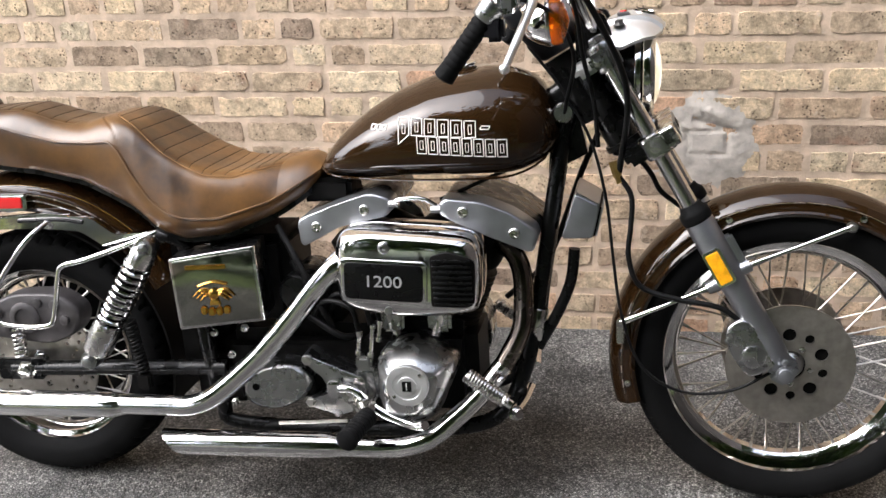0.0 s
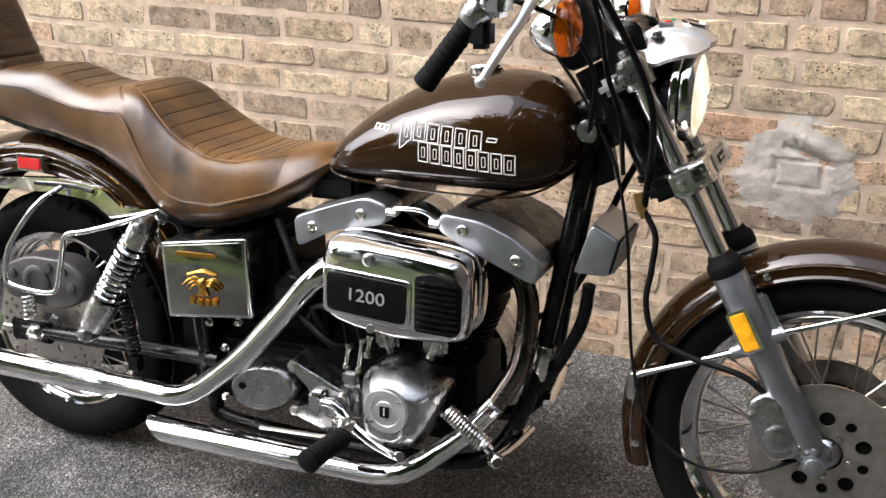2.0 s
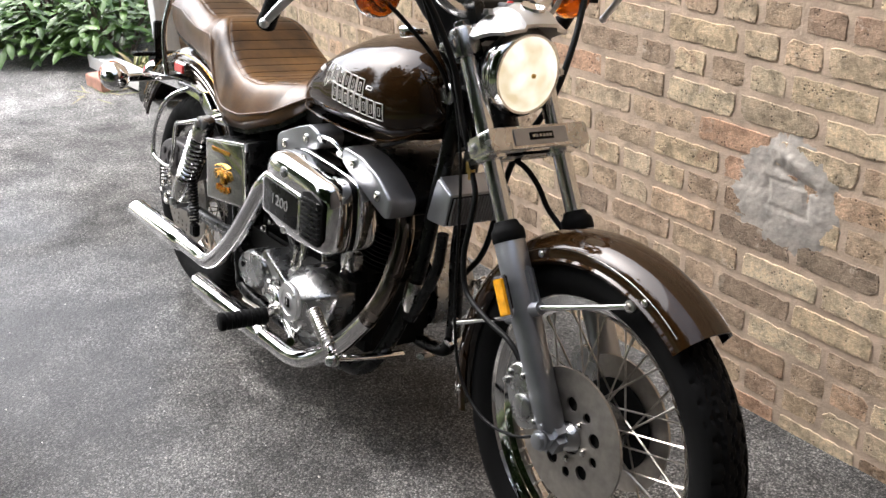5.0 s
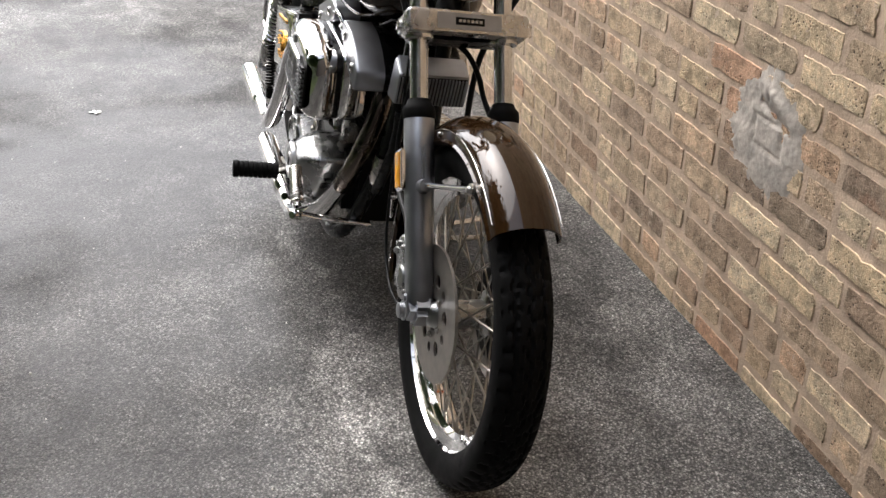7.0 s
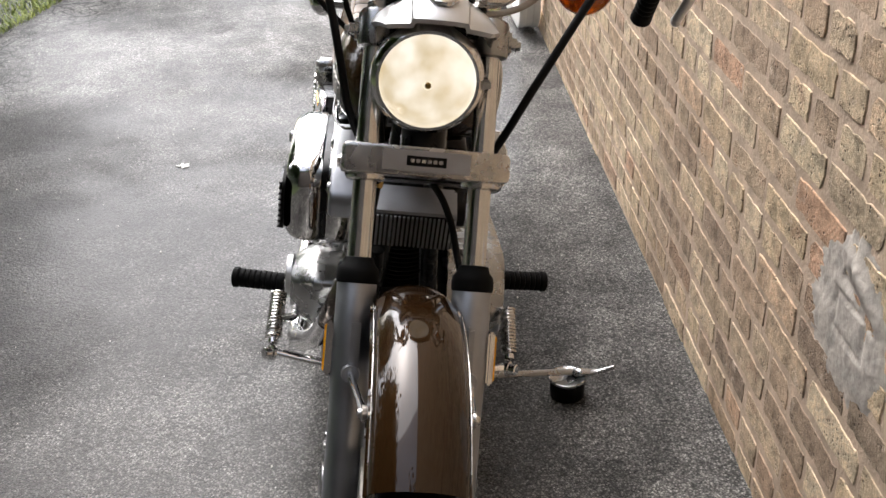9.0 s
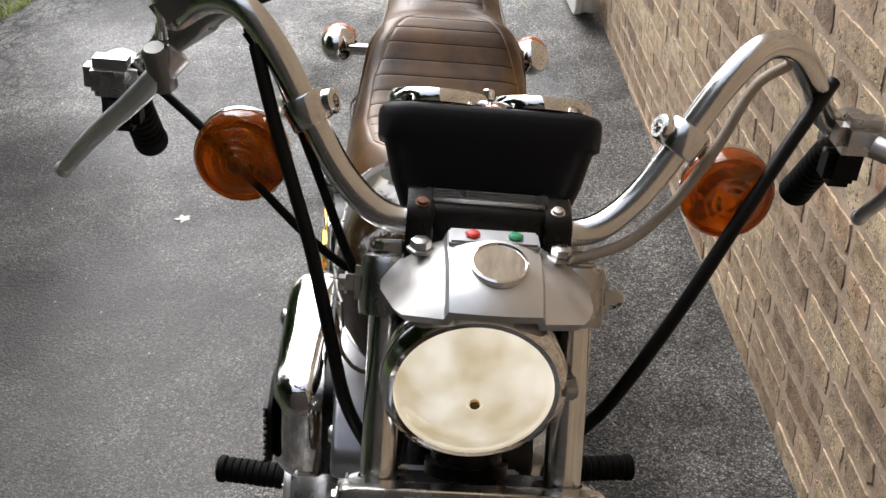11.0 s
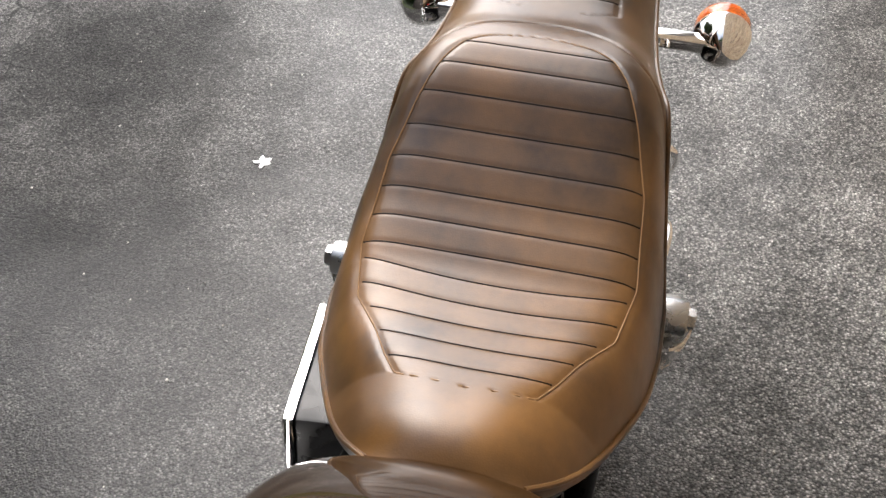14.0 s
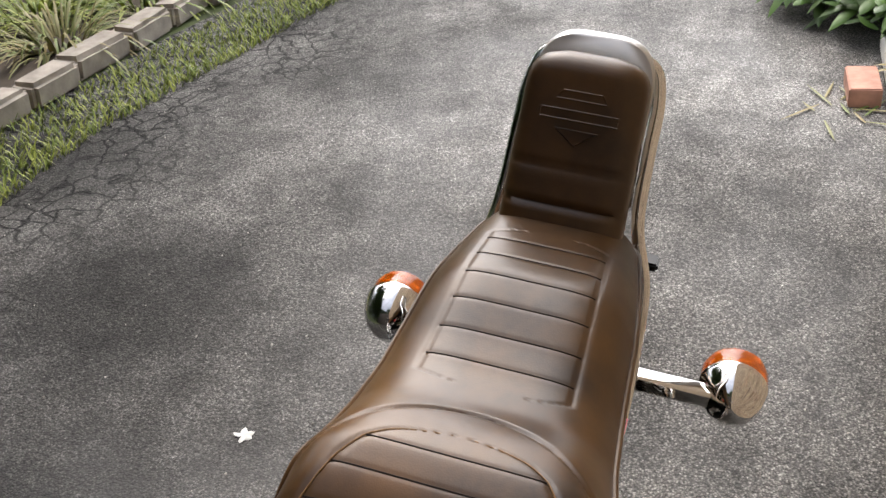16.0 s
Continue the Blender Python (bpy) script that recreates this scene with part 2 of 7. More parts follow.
def leather_mat():
    m = mat("brown_leather", (0.125, 0.066, 0.03), 0.36, coat=0.05)
    N, L = m.node_tree.nodes, m.node_tree.links
    p = N["Principled BSDF"]
    pos = N.new("ShaderNodeTexCoord")
    big = N.new("ShaderNodeTexNoise")
    big.inputs["Scale"].default_value, big.inputs["Detail"].default_value, big.inputs["Roughness"].default_value = 7, 9, 0.62
    ramp = N.new("ShaderNodeValToRGB")
    ramp.color_ramp.elements[0].position, ramp.color_ramp.elements[0].color = 0.34, (0.026, 0.0125, 0.0048, 1)
    ramp.color_ramp.elements[1].position, ramp.color_ramp.elements[1].color = 0.66, (0.13, 0.062, 0.0165, 1)
    L.new(pos.outputs["Object"], big.inputs["Vector"])
    L.new(big.outputs["Fac"], ramp.inputs["Fac"])
    # the rider's place is rubbed and faded, the passenger's stays dark
    along = N.new("ShaderNodeSeparateXYZ")
    L.new(pos.outputs["Object"], along.inputs["Vector"])
    worn = N.new("ShaderNodeMapRange")
    worn.inputs["From Min"].default_value, worn.inputs["From Max"].default_value = -0.1, 0.5
    worn.inputs["To Min"].default_value, worn.inputs["To Max"].default_value = 0.62, 1.3
    L.new(along.outputs["X"], worn.inputs["Value"])
    fade = N.new("ShaderNodeHueSaturation")
    L.new(worn.outputs["Result"], fade.inputs["Value"])
    L.new(ramp.outputs["Color"], fade.inputs["Color"])
    L.new(fade.outputs["Color"], p.inputs["Base Color"])
    cell = N.new("ShaderNodeTexVoronoi")
    cell.inputs["Scale"].default_value = 700
    wrinkle = N.new("ShaderNodeTexNoise")
    wrinkle.inputs["Scale"].default_value, wrinkle.inputs["Detail"].default_value = 60, 5
    add = N.new("ShaderNodeMath")
    add.operation = "ADD"
    bump = N.new("ShaderNodeBump")
    bump.inputs["Strength"].default_value, bump.inputs["Distance"].default_value = 0.07, 0.001
    L.new(pos.outputs["Object"], cell.inputs["Vector"])
    L.new(pos.outputs["Object"], wrinkle.inputs["Vector"])
    L.new(cell.outputs["Distance"], add.inputs[0])
    L.new(wrinkle.outputs["Fac"], add.inputs[1])
    L.new(add.outputs[0], bump.inputs["Height"])
    L.new(bump.outputs["Normal"], p.inputs["Normal"])
    rr = N.new("ShaderNodeMapRange")
    rr.inputs["To Min"].default_value, rr.inputs["To Max"].default_value = 0.28, 0.42
    L.new(wrinkle.outputs["Fac"], rr.inputs["Value"])
    L.new(rr.outputs["Result"], p.inputs["Roughness"])
    p.inputs["Specular IOR Level"].default_value = 0.5
    p.inputs["Coat Weight"].default_value = 0.06
    p.inputs["Coat Roughness"].default_value = 0.3
    return m


leather = leather_mat()


def asphalt_mat():
    m = mat("weathered_asphalt", (0.1, 0.1, 0.1), 0.75)
    N, L = m.node_tree.nodes, m.node_tree.links
    p = N["Principled BSDF"]
    pos = N.new("ShaderNodeTexCoord").outputs["Object"]

    def noise_at(scale, detail=6, rough=0.55):
        t = N.new("ShaderNodeTexNoise")
        t.inputs["Scale"].default_value, t.inputs["Detail"].default_value, t.inputs["Roughness"].default_value = scale, detail, rough
        L.new(pos, t.inputs["Vector"])
        return t.outputs["Fac"]

    def math_node(op, a, b=None, clamp=False):
        t = N.new("ShaderNodeMath")
        t.operation, t.use_clamp = op, clamp
        for k, v in enumerate((a, b)):
            if v is None:
                continue
            if isinstance(v, (int, float)):
                t.inputs[k].default_value = v
            else:
                L.new(v, t.inputs[k])
        return t.outputs[0]

    def span(v, a, b, c, d):
        t = N.new("ShaderNodeMapRange")
        for k, q in zip(("From Min", "From Max", "To Min", "To Max"), (a, b, c, d)):
            t.inputs[k].default_value = q
        L.new(v, t.inputs["Value"])
        return t.outputs["Result"]

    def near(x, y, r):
        """1 at the middle of a patch, 0 at its ragged rim."""
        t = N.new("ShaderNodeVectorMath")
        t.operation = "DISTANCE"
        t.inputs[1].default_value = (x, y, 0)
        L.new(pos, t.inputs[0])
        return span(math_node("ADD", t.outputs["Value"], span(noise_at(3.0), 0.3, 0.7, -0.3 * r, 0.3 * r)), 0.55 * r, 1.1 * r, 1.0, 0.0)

    stone = N.new("ShaderNodeTexVoronoi")
    stone.inputs["Scale"].default_value = 240
    stone2 = N.new("ShaderNodeTexVoronoi")
    stone2.inputs["Scale"].default_value = 80
    for t in (stone, stone2):
        L.new(pos, t.inputs["Vector"])
    shade = N.new("ShaderNodeValToRGB")
    e = shade.color_ramp.elements
    e[0].position, e[0].color = 0.0, (0.023, 0.023, 0.0225, 1)
    e[1].position, e[1].color = 1.0, (0.166, 0.161, 0.152, 1)
    e.new(0.45).color = (0.056, 0.0545, 0.051, 1)
    e.new(0.68).color = (0.078, 0.0755, 0.0705, 1)
    e.new(0.84).color = (0.103, 0.0995, 0.093, 1)
    sep = N.new("ShaderNodeSeparateColor")
    L.new(stone.outputs["Color"], sep.inputs["Color"])
    L.new(math_node("ADD", math_node("MULTIPLY", sep.outputs["Red"], 0.85), math_node("MULTIPLY", noise_at(420, 2), 0.15)), shade.inputs["Fac"])
    # shade between the stones is put into the colour
    gap_shade = span(stone.outputs["Distance"], 0.3, 0.62, 1.1, 0.45)
    # worn and stained areas, with local shade and brightness put into the colour
    wear_shade = span(noise_at(0.9, 7, 0.62), 0.36, 0.66, 0.55, 1.4)
    wear_shade = math_node("MULTIPLY", wear_shade, span(noise_at(7, 6, 0.65), 0.32, 0.68, 0.62, 1.38))
    # the last one, ahead out of view, darkens what the chrome mirrors
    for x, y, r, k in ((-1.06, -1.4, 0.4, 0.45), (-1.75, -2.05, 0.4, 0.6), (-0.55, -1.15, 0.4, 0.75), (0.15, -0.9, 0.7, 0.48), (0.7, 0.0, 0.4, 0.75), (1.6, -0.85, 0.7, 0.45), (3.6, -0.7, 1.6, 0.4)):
        wear_shade = math_node("MULTIPLY", wear_shade, math_node("SUBTRACT", 1.0, math_node("MULTIPLY", near(x, y, r), 1 - k)))
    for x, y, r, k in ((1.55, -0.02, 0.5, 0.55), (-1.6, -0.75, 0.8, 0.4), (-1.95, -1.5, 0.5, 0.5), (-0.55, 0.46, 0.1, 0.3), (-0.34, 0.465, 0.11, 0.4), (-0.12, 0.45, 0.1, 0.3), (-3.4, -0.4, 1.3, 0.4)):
        wear_shade = math_node("MULTIPLY", wear_shade, math_node("ADD", 1.0, math_node("MULTIPLY", near(x, y, r), k)))
    wear_shade = math_node("MULTIPLY", wear_shade, gap_shade)
    wear_shade = math_node("MULTIPLY", wear_shade, span(noise_at(75, 4, 0.65), 0.34, 0.66, 0.7, 1.3))
    # single paler stones
    pale = N.new("ShaderNodeSeparateColor")
    L.new(stone2.outputs["Color"], pale.inputs["Color"])
    speck = math_node("MULTIPLY", span(pale.outputs["Red"], 0.86, 0.92, 0.0, 1.0), span(stone2.outputs["Distance"], 0.2, 0.42, 1.0, 0.0))
    wear_shade = math_node("MULTIPLY", wear_shade, math_node("ADD", 1.0, math_node("MULTIPLY", speck, 0.8)))
    # yard side set darker in the colour, paler and dusty along the house
    side = N.new("ShaderNodeSeparateXYZ")
    L.new(pos, side.inputs["Vector"])
    yard = span(math_node("ADD", side.outputs["Y"], span(noise_at(0.9, 6), 0.3, 0.7, -0.45, 0.45)), -1.0, -0.1, 1.0, 0.0)
    wear_shade = math_node("MULTIPLY", wear_shade, span(yard, 0, 1, 2.7, 2.0))
    # paler towards the street
    wear_shade = math_node("MULTIPLY", wear_shade, span(math_node("ADD", side.outputs["X"], span(noise_at(0.7, 5), 0.3, 0.7, -0.6, 0.6)), -2.6, -0.6, 1.42, 1.0))
    # a dusty seam along the parking strip
    seam_y = math_node("ABSOLUTE", math_node("ADD", math_node("ADD", side.outputs["Y"], 0.215), span(noise_at(2.2, 5), 0.3, 0.7, -0.07, 0.07)))
    seam = math_node("MULTIPLY", span(seam_y, 0.0, 0.05, 1.0, 0.0), math_node("MULTIPLY", span(noise_at(9, 6, 0.7), 0.4, 0.6, 0.15, 1.0), span(side.outputs["X"], -0.1, 0.6, 0.0, 1.0)))
    wear_shade = math_node("MULTIPLY", wear_shade, math_node("ADD", 1.0, math_node("MULTIPLY", seam, 1.3)))
    # cracks along the crumbling far edge
    warp = N.new("ShaderNodeTexNoise")
    warp.inputs["Scale"].default_value = 5
    L.new(pos, warp.inputs["Vector"])
    moved = N.new("ShaderNodeMix")
    moved.data_type, moved.blend_type = "RGBA", "LINEAR_LIGHT"
    moved.inputs[0].default_value = 0.12
    L.new(pos, moved.inputs[6])
    L.new(warp.outputs["Color"], moved.inputs[7])
    crack = N.new("ShaderNodeTexVoronoi")
    crack.feature = "DISTANCE_TO_EDGE"
    crack.inputs["Scale"].default_value = 10.0
    L.new(moved.outputs[2], crack.inputs["Vector"])
    xyz = N.new("ShaderNodeSeparateXYZ")
    L.new(pos, xyz.inputs["Vector"])
    zone = span(math_node("ADD", xyz.outputs["Y"], span(noise_at(1.1), 0.3, 0.7, -0.35, 0.35)), -1.95, -1.45, 1.0, 0.0)
    line = math_node("MULTIPLY", math_node("MULTIPLY", span(crack.outputs["Distance"], 0.02, 0.07, 1.0, 0.0), zone), span(noise_at(2.6), 0.3, 0.42, 0.0, 1.0))
    wear_shade = math_node("MULTIPLY", wear_shade, math_node("SUBTRACT", 1.0, math_node("MULTIPLY", line, 0.93)))
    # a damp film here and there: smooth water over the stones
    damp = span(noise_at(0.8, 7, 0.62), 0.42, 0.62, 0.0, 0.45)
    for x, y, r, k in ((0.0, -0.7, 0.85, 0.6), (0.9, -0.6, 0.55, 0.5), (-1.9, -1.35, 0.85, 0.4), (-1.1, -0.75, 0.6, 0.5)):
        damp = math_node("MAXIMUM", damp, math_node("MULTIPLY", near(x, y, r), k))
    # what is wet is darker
    wear_shade = math_node("MULTIPLY", wear_shade, span(damp, 0, 1, 1.0, 0.5))
    mul = N.new("ShaderNodeMix")
    mul.data_type, mul.blend_type = "RGBA", "MULTIPLY"
    mul.inputs[0].default_value = 1.0
    comb = N.new("ShaderNodeCombineXYZ")
    for k in range(3):
        L.new(wear_shade, comb.inputs[k])
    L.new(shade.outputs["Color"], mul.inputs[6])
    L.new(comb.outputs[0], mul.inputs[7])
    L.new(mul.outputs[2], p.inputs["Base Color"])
    height = math_node("SUBTRACT", math_node("MULTIPLY", math_node("ADD", stone.outputs["Distance"], stone2.outputs["Distance"]), -1.0), math_node("MULTIPLY", line, 0.5))
    bump = N.new("ShaderNodeBump")
    bump.inputs["Strength"].default_value, bump.inputs["Distance"].default_value = 0.8, 0.005
    L.new(height, bump.inputs["Height"])
    L.new(bump.outputs["Normal"], p.inputs["Normal"])
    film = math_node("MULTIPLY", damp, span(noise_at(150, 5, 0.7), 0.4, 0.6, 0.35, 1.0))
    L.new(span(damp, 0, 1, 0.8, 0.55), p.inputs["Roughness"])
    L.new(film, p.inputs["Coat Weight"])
    soft_bump = N.new("ShaderNodeBump")
    soft_bump.inputs["Strength"].default_value, soft_bump.inputs["Distance"].default_value = 0.06, 0.003
    L.new(height, soft_bump.inputs["Height"])
    L.new(soft_bump.outputs["Normal"], p.inputs["Coat Normal"])
    p.inputs["Coat Roughness"].default_value = 0.2
    p.inputs["Coat IOR"].default_value = 1.33
    p.inputs["Specular IOR Level"].default_value = 0.2
    return m


def brick_mat(name, island=False):
    """Old common brick: a colour for each brick, blotches, dark pits and smears of lime."""
    m = mat(name, (0.4, 0.3, 0.2), 0.85)
    N, L = m.node_tree.nodes, m.node_tree.links
    p = N["Principled BSDF"]
    geo = N.new("ShaderNodeNewGeometry")
    rnd = geo.outputs["Random Per Island"] if island else N.new("ShaderNodeObjectInfo").outputs["Random"]
    ramp = N.new("ShaderNodeValToRGB")
    e = ramp.color_ramp.elements
    e[0].position, e[0].color = 0.0, (0.33, 0.225, 0.155, 1)
    e[1].position, e[1].color = 1.0, (0.60, 0.50, 0.345, 1)
    for q, c in ((0.1, (0.62, 0.48, 0.31, 1)), (0.2, (0.68, 0.54, 0.36, 1)), (0.3, (0.37, 0.27, 0.19, 1)), (0.42, (0.74, 0.6, 0.41, 1)), (0.52, (0.5, 0.37, 0.25, 1)), (0.62, (0.3, 0.225, 0.165, 1)), (0.7, (0.68, 0.55, 0.37, 1)), (0.79, (0.55, 0.34, 0.22, 1)), (0.87, (0.72, 0.59, 0.4, 1)), (0.94, (0.42, 0.29, 0.2, 1))):
        e.new(q).color = c
    L.new(rnd, ramp.inputs["Fac"])
    shift = N.new("ShaderNodeVectorMath")
    shift.operation = "ADD"
    comb = N.new("ShaderNodeCombineXYZ")
    far = N.new("ShaderNodeMath")
    far.operation = "MULTIPLY"
    far.inputs[1].default_value = 37.0
    L.new(rnd, far.inputs[0])
    for k in range(3):
        L.new(far.outputs[0], comb.inputs[k])
    L.new(geo.outputs["Position"], shift.inputs[0])
    L.new(comb.outputs[0], shift.inputs[1])

    def tex(scale, detail, rough=0.55):
        t = N.new("ShaderNodeTexNoise")
        t.inputs["Scale"].default_value, t.inputs["Detail"].default_value, t.inputs["Roughness"].default_value = scale, detail, rough
        L.new(shift.outputs[0], t.inputs["Vector"])
        return t.outputs["Fac"]

    def span(v, a, b, c, d):
        t = N.new("ShaderNodeMapRange")
        for k, q in zip(("From Min", "From Max", "To Min", "To Max"), (a, b, c, d)):
            t.inputs[k].default_value = q
        L.new(v, t.inputs["Value"])
        return t.outputs["Result"]

    def calc(op, a, b):
        t = N.new("ShaderNodeMath")
        t.operation = op
        for k, v in enumerate((a, b)):
            if isinstance(v, (int, float)):
                t.inputs[k].default_value = v
            else:
                L.new(v, t.inputs[k])
        return t.outputs[0]

    def blend(fac, a, b, kind="MIX"):
        t = N.new("ShaderNodeMix")
        t.data_type, t.blend_type = "RGBA", kind
        for k, v in ((0, fac), (6, a), (7, b)):
            if isinstance(v, tuple):
                t.inputs[k].default_value = v
            elif isinstance(v, float):
                t.inputs[k].default_value = v
            else:
                L.new(v, t.inputs[k])
        return t.outputs[2]

    wide, fine = tex(26, 9, 0.7), tex(150, 6, 0.65)
    tone = calc("MULTIPLY", span(wide, 0.36, 0.58, 0.55, 1.15), span(fine, 0.3, 0.7, 0.72, 1.26))
    grey = N.new("ShaderNodeCombineXYZ")
    for k in range(3):
        L.new(tone, grey.inputs[k])
    col = blend(1.0, ramp.outputs["Color"], grey.outputs[0], "MULTIPLY")
    # reddish burnt areas inside a brick
    col = blend(span(tex(15, 4), 0.6, 0.72, 0.0, 0.5), col, (0.36, 0.2, 0.13, 1))
    # lime smeared over the face and edges
    lime = calc("MULTIPLY", span(tex(34, 8, 0.75), 0.56, 0.63, 0.0, 0.75), span(tex(9, 3), 0.45, 0.6, 0.0, 1.0))
    col = blend(lime, col, (0.66, 0.54, 0.42, 1))
    # dark pits in clusters
    cell = N.new("ShaderNodeTexVoronoi")
    cell.inputs["Scale"].default_value = 115
    L.new(shift.outputs[0], cell.inputs["Vector"])
    pits = calc("MULTIPLY", span(cell.outputs["Distance"], 0.18, 0.34, 1.0, 0.0), span(tex(30, 4, 0.6), 0.5, 0.57, 0.0, 1.0))
    col = blend(calc("MULTIPLY", pits, 0.85), col, (0.045, 0.033, 0.025, 1))
    L.new(col, p.inputs["Base Color"])
    bump = N.new("ShaderNodeBump")
    bump.inputs["Strength"].default_value, bump.inputs["Distance"].default_value = 0.85, 0.0055
    L.new(calc("SUBTRACT", calc("ADD", wide, calc("MULTIPLY", fine, 0.6)), calc("MULTIPLY", pits, 0.7)), bump.inputs["Height"])
    L.new(bump.outputs["Normal"], p.inputs["Normal"])
    p.inputs["Specular IOR Level"].default_value = 0.25
    return m


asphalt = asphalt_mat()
brick_skin = brick_mat("common_brick")
brick_far = brick_mat("common_brick_far", True)
mortar = mat("lime_mortar", (0.56, 0.435, 0.325), 0.95, spec=0.2, grain=0.9, grain_size=150, tint=0.24, tint_size=22)
cement = mat("grey_cement", (0.5, 0.455, 0.4), 0.9, spec=0.2, grain=0.8, grain_size=90, tint=0.28, tint_size=30)
white_paint = mat("white_gutter_paint", (0.78, 0.77, 0.74), 0.45, tint=0.06, tint_size=20, rough_var=0.2)
brick_pink = mat("pink_brick", (0.5, 0.27, 0.2), 0.85, grain=0.4, grain_size=200, tint=0.2, tint_size=25)
kerb_stone = mat("pale_edging_stone", (0.36, 0.32, 0.27), 0.85, grain=0.6, grain_size=90, tint=0.25, tint_size=15)
soil = mat("garden_soil", (0.06, 0.045, 0.03), 0.95, grain=0.8, grain_size=60, tint=0.3, tint_size=10)


def leaf_mat(name, low, high, rough=0.45):
    m = mat(name, low, rough)
    N, L = m.node_tree.nodes, m.node_tree.links
    p = N["Principled BSDF"]
    geo = N.new("ShaderNodeNewGeometry")
    ramp = N.new("ShaderNodeValToRGB")
    ramp.color_ramp.elements[0].color = (*low, 1)
    ramp.color_ramp.elements[1].color = (*high, 1)
    L.new(geo.outputs["Random Per Island"], ramp.inputs["Fac"])
    L.new(ramp.outputs["Color"], p.inputs["Base Color"])
    p.inputs["Subsurface Weight"].default_value = 0.0
    return m


leaf_green = leaf_mat("broad_green_leaf", (0.03, 0.075, 0.012), (0.1, 0.2, 0.035))
blade_green = leaf_mat("grass_blade", (0.11, 0.17, 0.02), (0.36, 0.4, 0.07))
blade_straw = leaf_mat("straw_blade", (0.3, 0.24, 0.1), (0.14, 0.2, 0.05))
tree_leaf = leaf_mat("tree_leaf", (0.025, 0.05, 0.012), (0.08, 0.13, 0.03))
bark = mat("bark", (0.1, 0.075, 0.055), 0.9, grain=0.9, grain_size=40, tint=0.3, tint_size=10)

# ---- ground ----
def ground_mesh():
    bm = B()
    bmesh.ops.create_grid(bm, x_segments=24, y_segments=24, size=60)
    return bm


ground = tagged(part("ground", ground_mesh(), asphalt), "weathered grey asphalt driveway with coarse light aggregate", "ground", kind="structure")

# ---- brick house wall: mortar core, bricks come last ----
WALL_Y, COURSE, PITCH, FIRST = 0.615, 0.0708, 0.2125, 0.0094
X0, X1, ZTOP = -2.2, 5.0, 5.2
FALL = radians(1.18)  # the courses sink towards the front of the house
core = B()
box(core, ((X0 + X1) / 2, WALL_Y - 0.0004 + 0.11, ZTOP / 2), (X1 - X0, 0.22, ZTOP), 0)
wall = tagged(part("wall_north", core, mortar), "old buff and brown common brick wall with pinkish mortar", "wall", kind="structure")

# plain dark wall closing the yard ahead, added unseen to block light and reflections
blocker_dark = mat("dark_light_blocker", (0.035, 0.03, 0.027), 0.8, spec=0.2, grain=0.5, grain_size=40, tint=0.3, tint_size=3)
east = B()
box(east, (5.1, -2.2, 2.4), (0.2, 5.63, 4.8), 0)
tagged(part("blocking_wall_east", east, blocker_dark), "plain dark wall added out of view to block light from ahead", "wall", kind="structure")

# downspout at the wall's far corner
ds = thing("downspout", "white painted metal downspout with an elbow along the ground", "downspout")
PX, PY = -1.99, 0.55
sec = rounded([(-0.05, -0.038), (-0.02, -0.038), (-0.016, -0.034), (0.016, -0.034), (0.02, -0.038), (0.05, -0.038), (0.05, 0.038), (0.02, 0.038), (0.016, 0.034), (-0.016, 0.034), (-0.02, 0.038), (-0.05, 0.038)], 0.006)
part("pipe", loft(B(), [[Vector((PX + b, PY + a, z)) for a, b in sec] for z in (0.2, 5.0)]), white_paint, ds)
bend = []
for k in range(9):
    t_ = math.pi / 2 * k / 8
    bend.append((PX - 0.13 + 0.13 * math.cos(t_), 0.21 - 0.15 * math.sin(t_), t_))
bend.append((-3.05, 0.055, math.pi / 2))
part("elbow", loft(B(), [[Vector((px_ + b * 0.96 * math.cos(t_), PY - 0.035 * max(0, PX - 0.13 - px_) + a * 0.96, pz_ - b * 0.96 * math.sin(t_))) for a, b in sec] for px_, pz_, t_ in bend]), white_paint, ds, "white elbow and outlet along the ground")
part("outlet_strap", box(B(), (PX, PY, 0.62), (0.085, 0.11, 0.03), 0.003), white_paint, ds)

pink = part("loose_brick", box(B(), (-3.0, 0.6, 0.032), (0.21, 0.1, 0.064), 0.004, None), brick_pink)
pink.matrix_basis = Matrix.Translation((-2.64, 0.41, 0)) @ Matrix.Rotation(radians(4), 4, "Z") @ Matrix.Translation((3.0, -0.6, 0))
tagged(pink, "loose pink brick lying on the driveway by the downspout", "brick")

# ---- the motorcycle: x forward, y to its left, z up; it leans on its side stand ----
LEAN = pose(0.012, -0.1155, -0.026, -8.5, -0.8, 0.55)
bike = thing("motorcycle", "parked brown and chrome cruiser motorcycle with a brown leather seat", "motorcycle", m=LEAN)


def letters(name, text, size, m, material, parent, depth=0.0006, label=""):
    cu = bpy.data.curves.new(name, "FONT")
    cu.body, cu.size, cu.extrude, cu.align_x, cu.align_y = text, size, depth, "CENTER", "CENTER"
    tmp = bpy.data.objects.new(name, cu)
    me = bpy.data.meshes.new_from_object(tmp)
    bpy.data.objects.remove(tmp)
    me.materials.clear()
    me.materials.append(material)
    ob = new(name, me)
    ob.parent, ob.matrix_basis = parent, m
    if label:
        ob["label"] = label
    return ob


SIDE = Matrix.Rotation(radians(90), 4, "X")  # text upright, read from the bike's right side


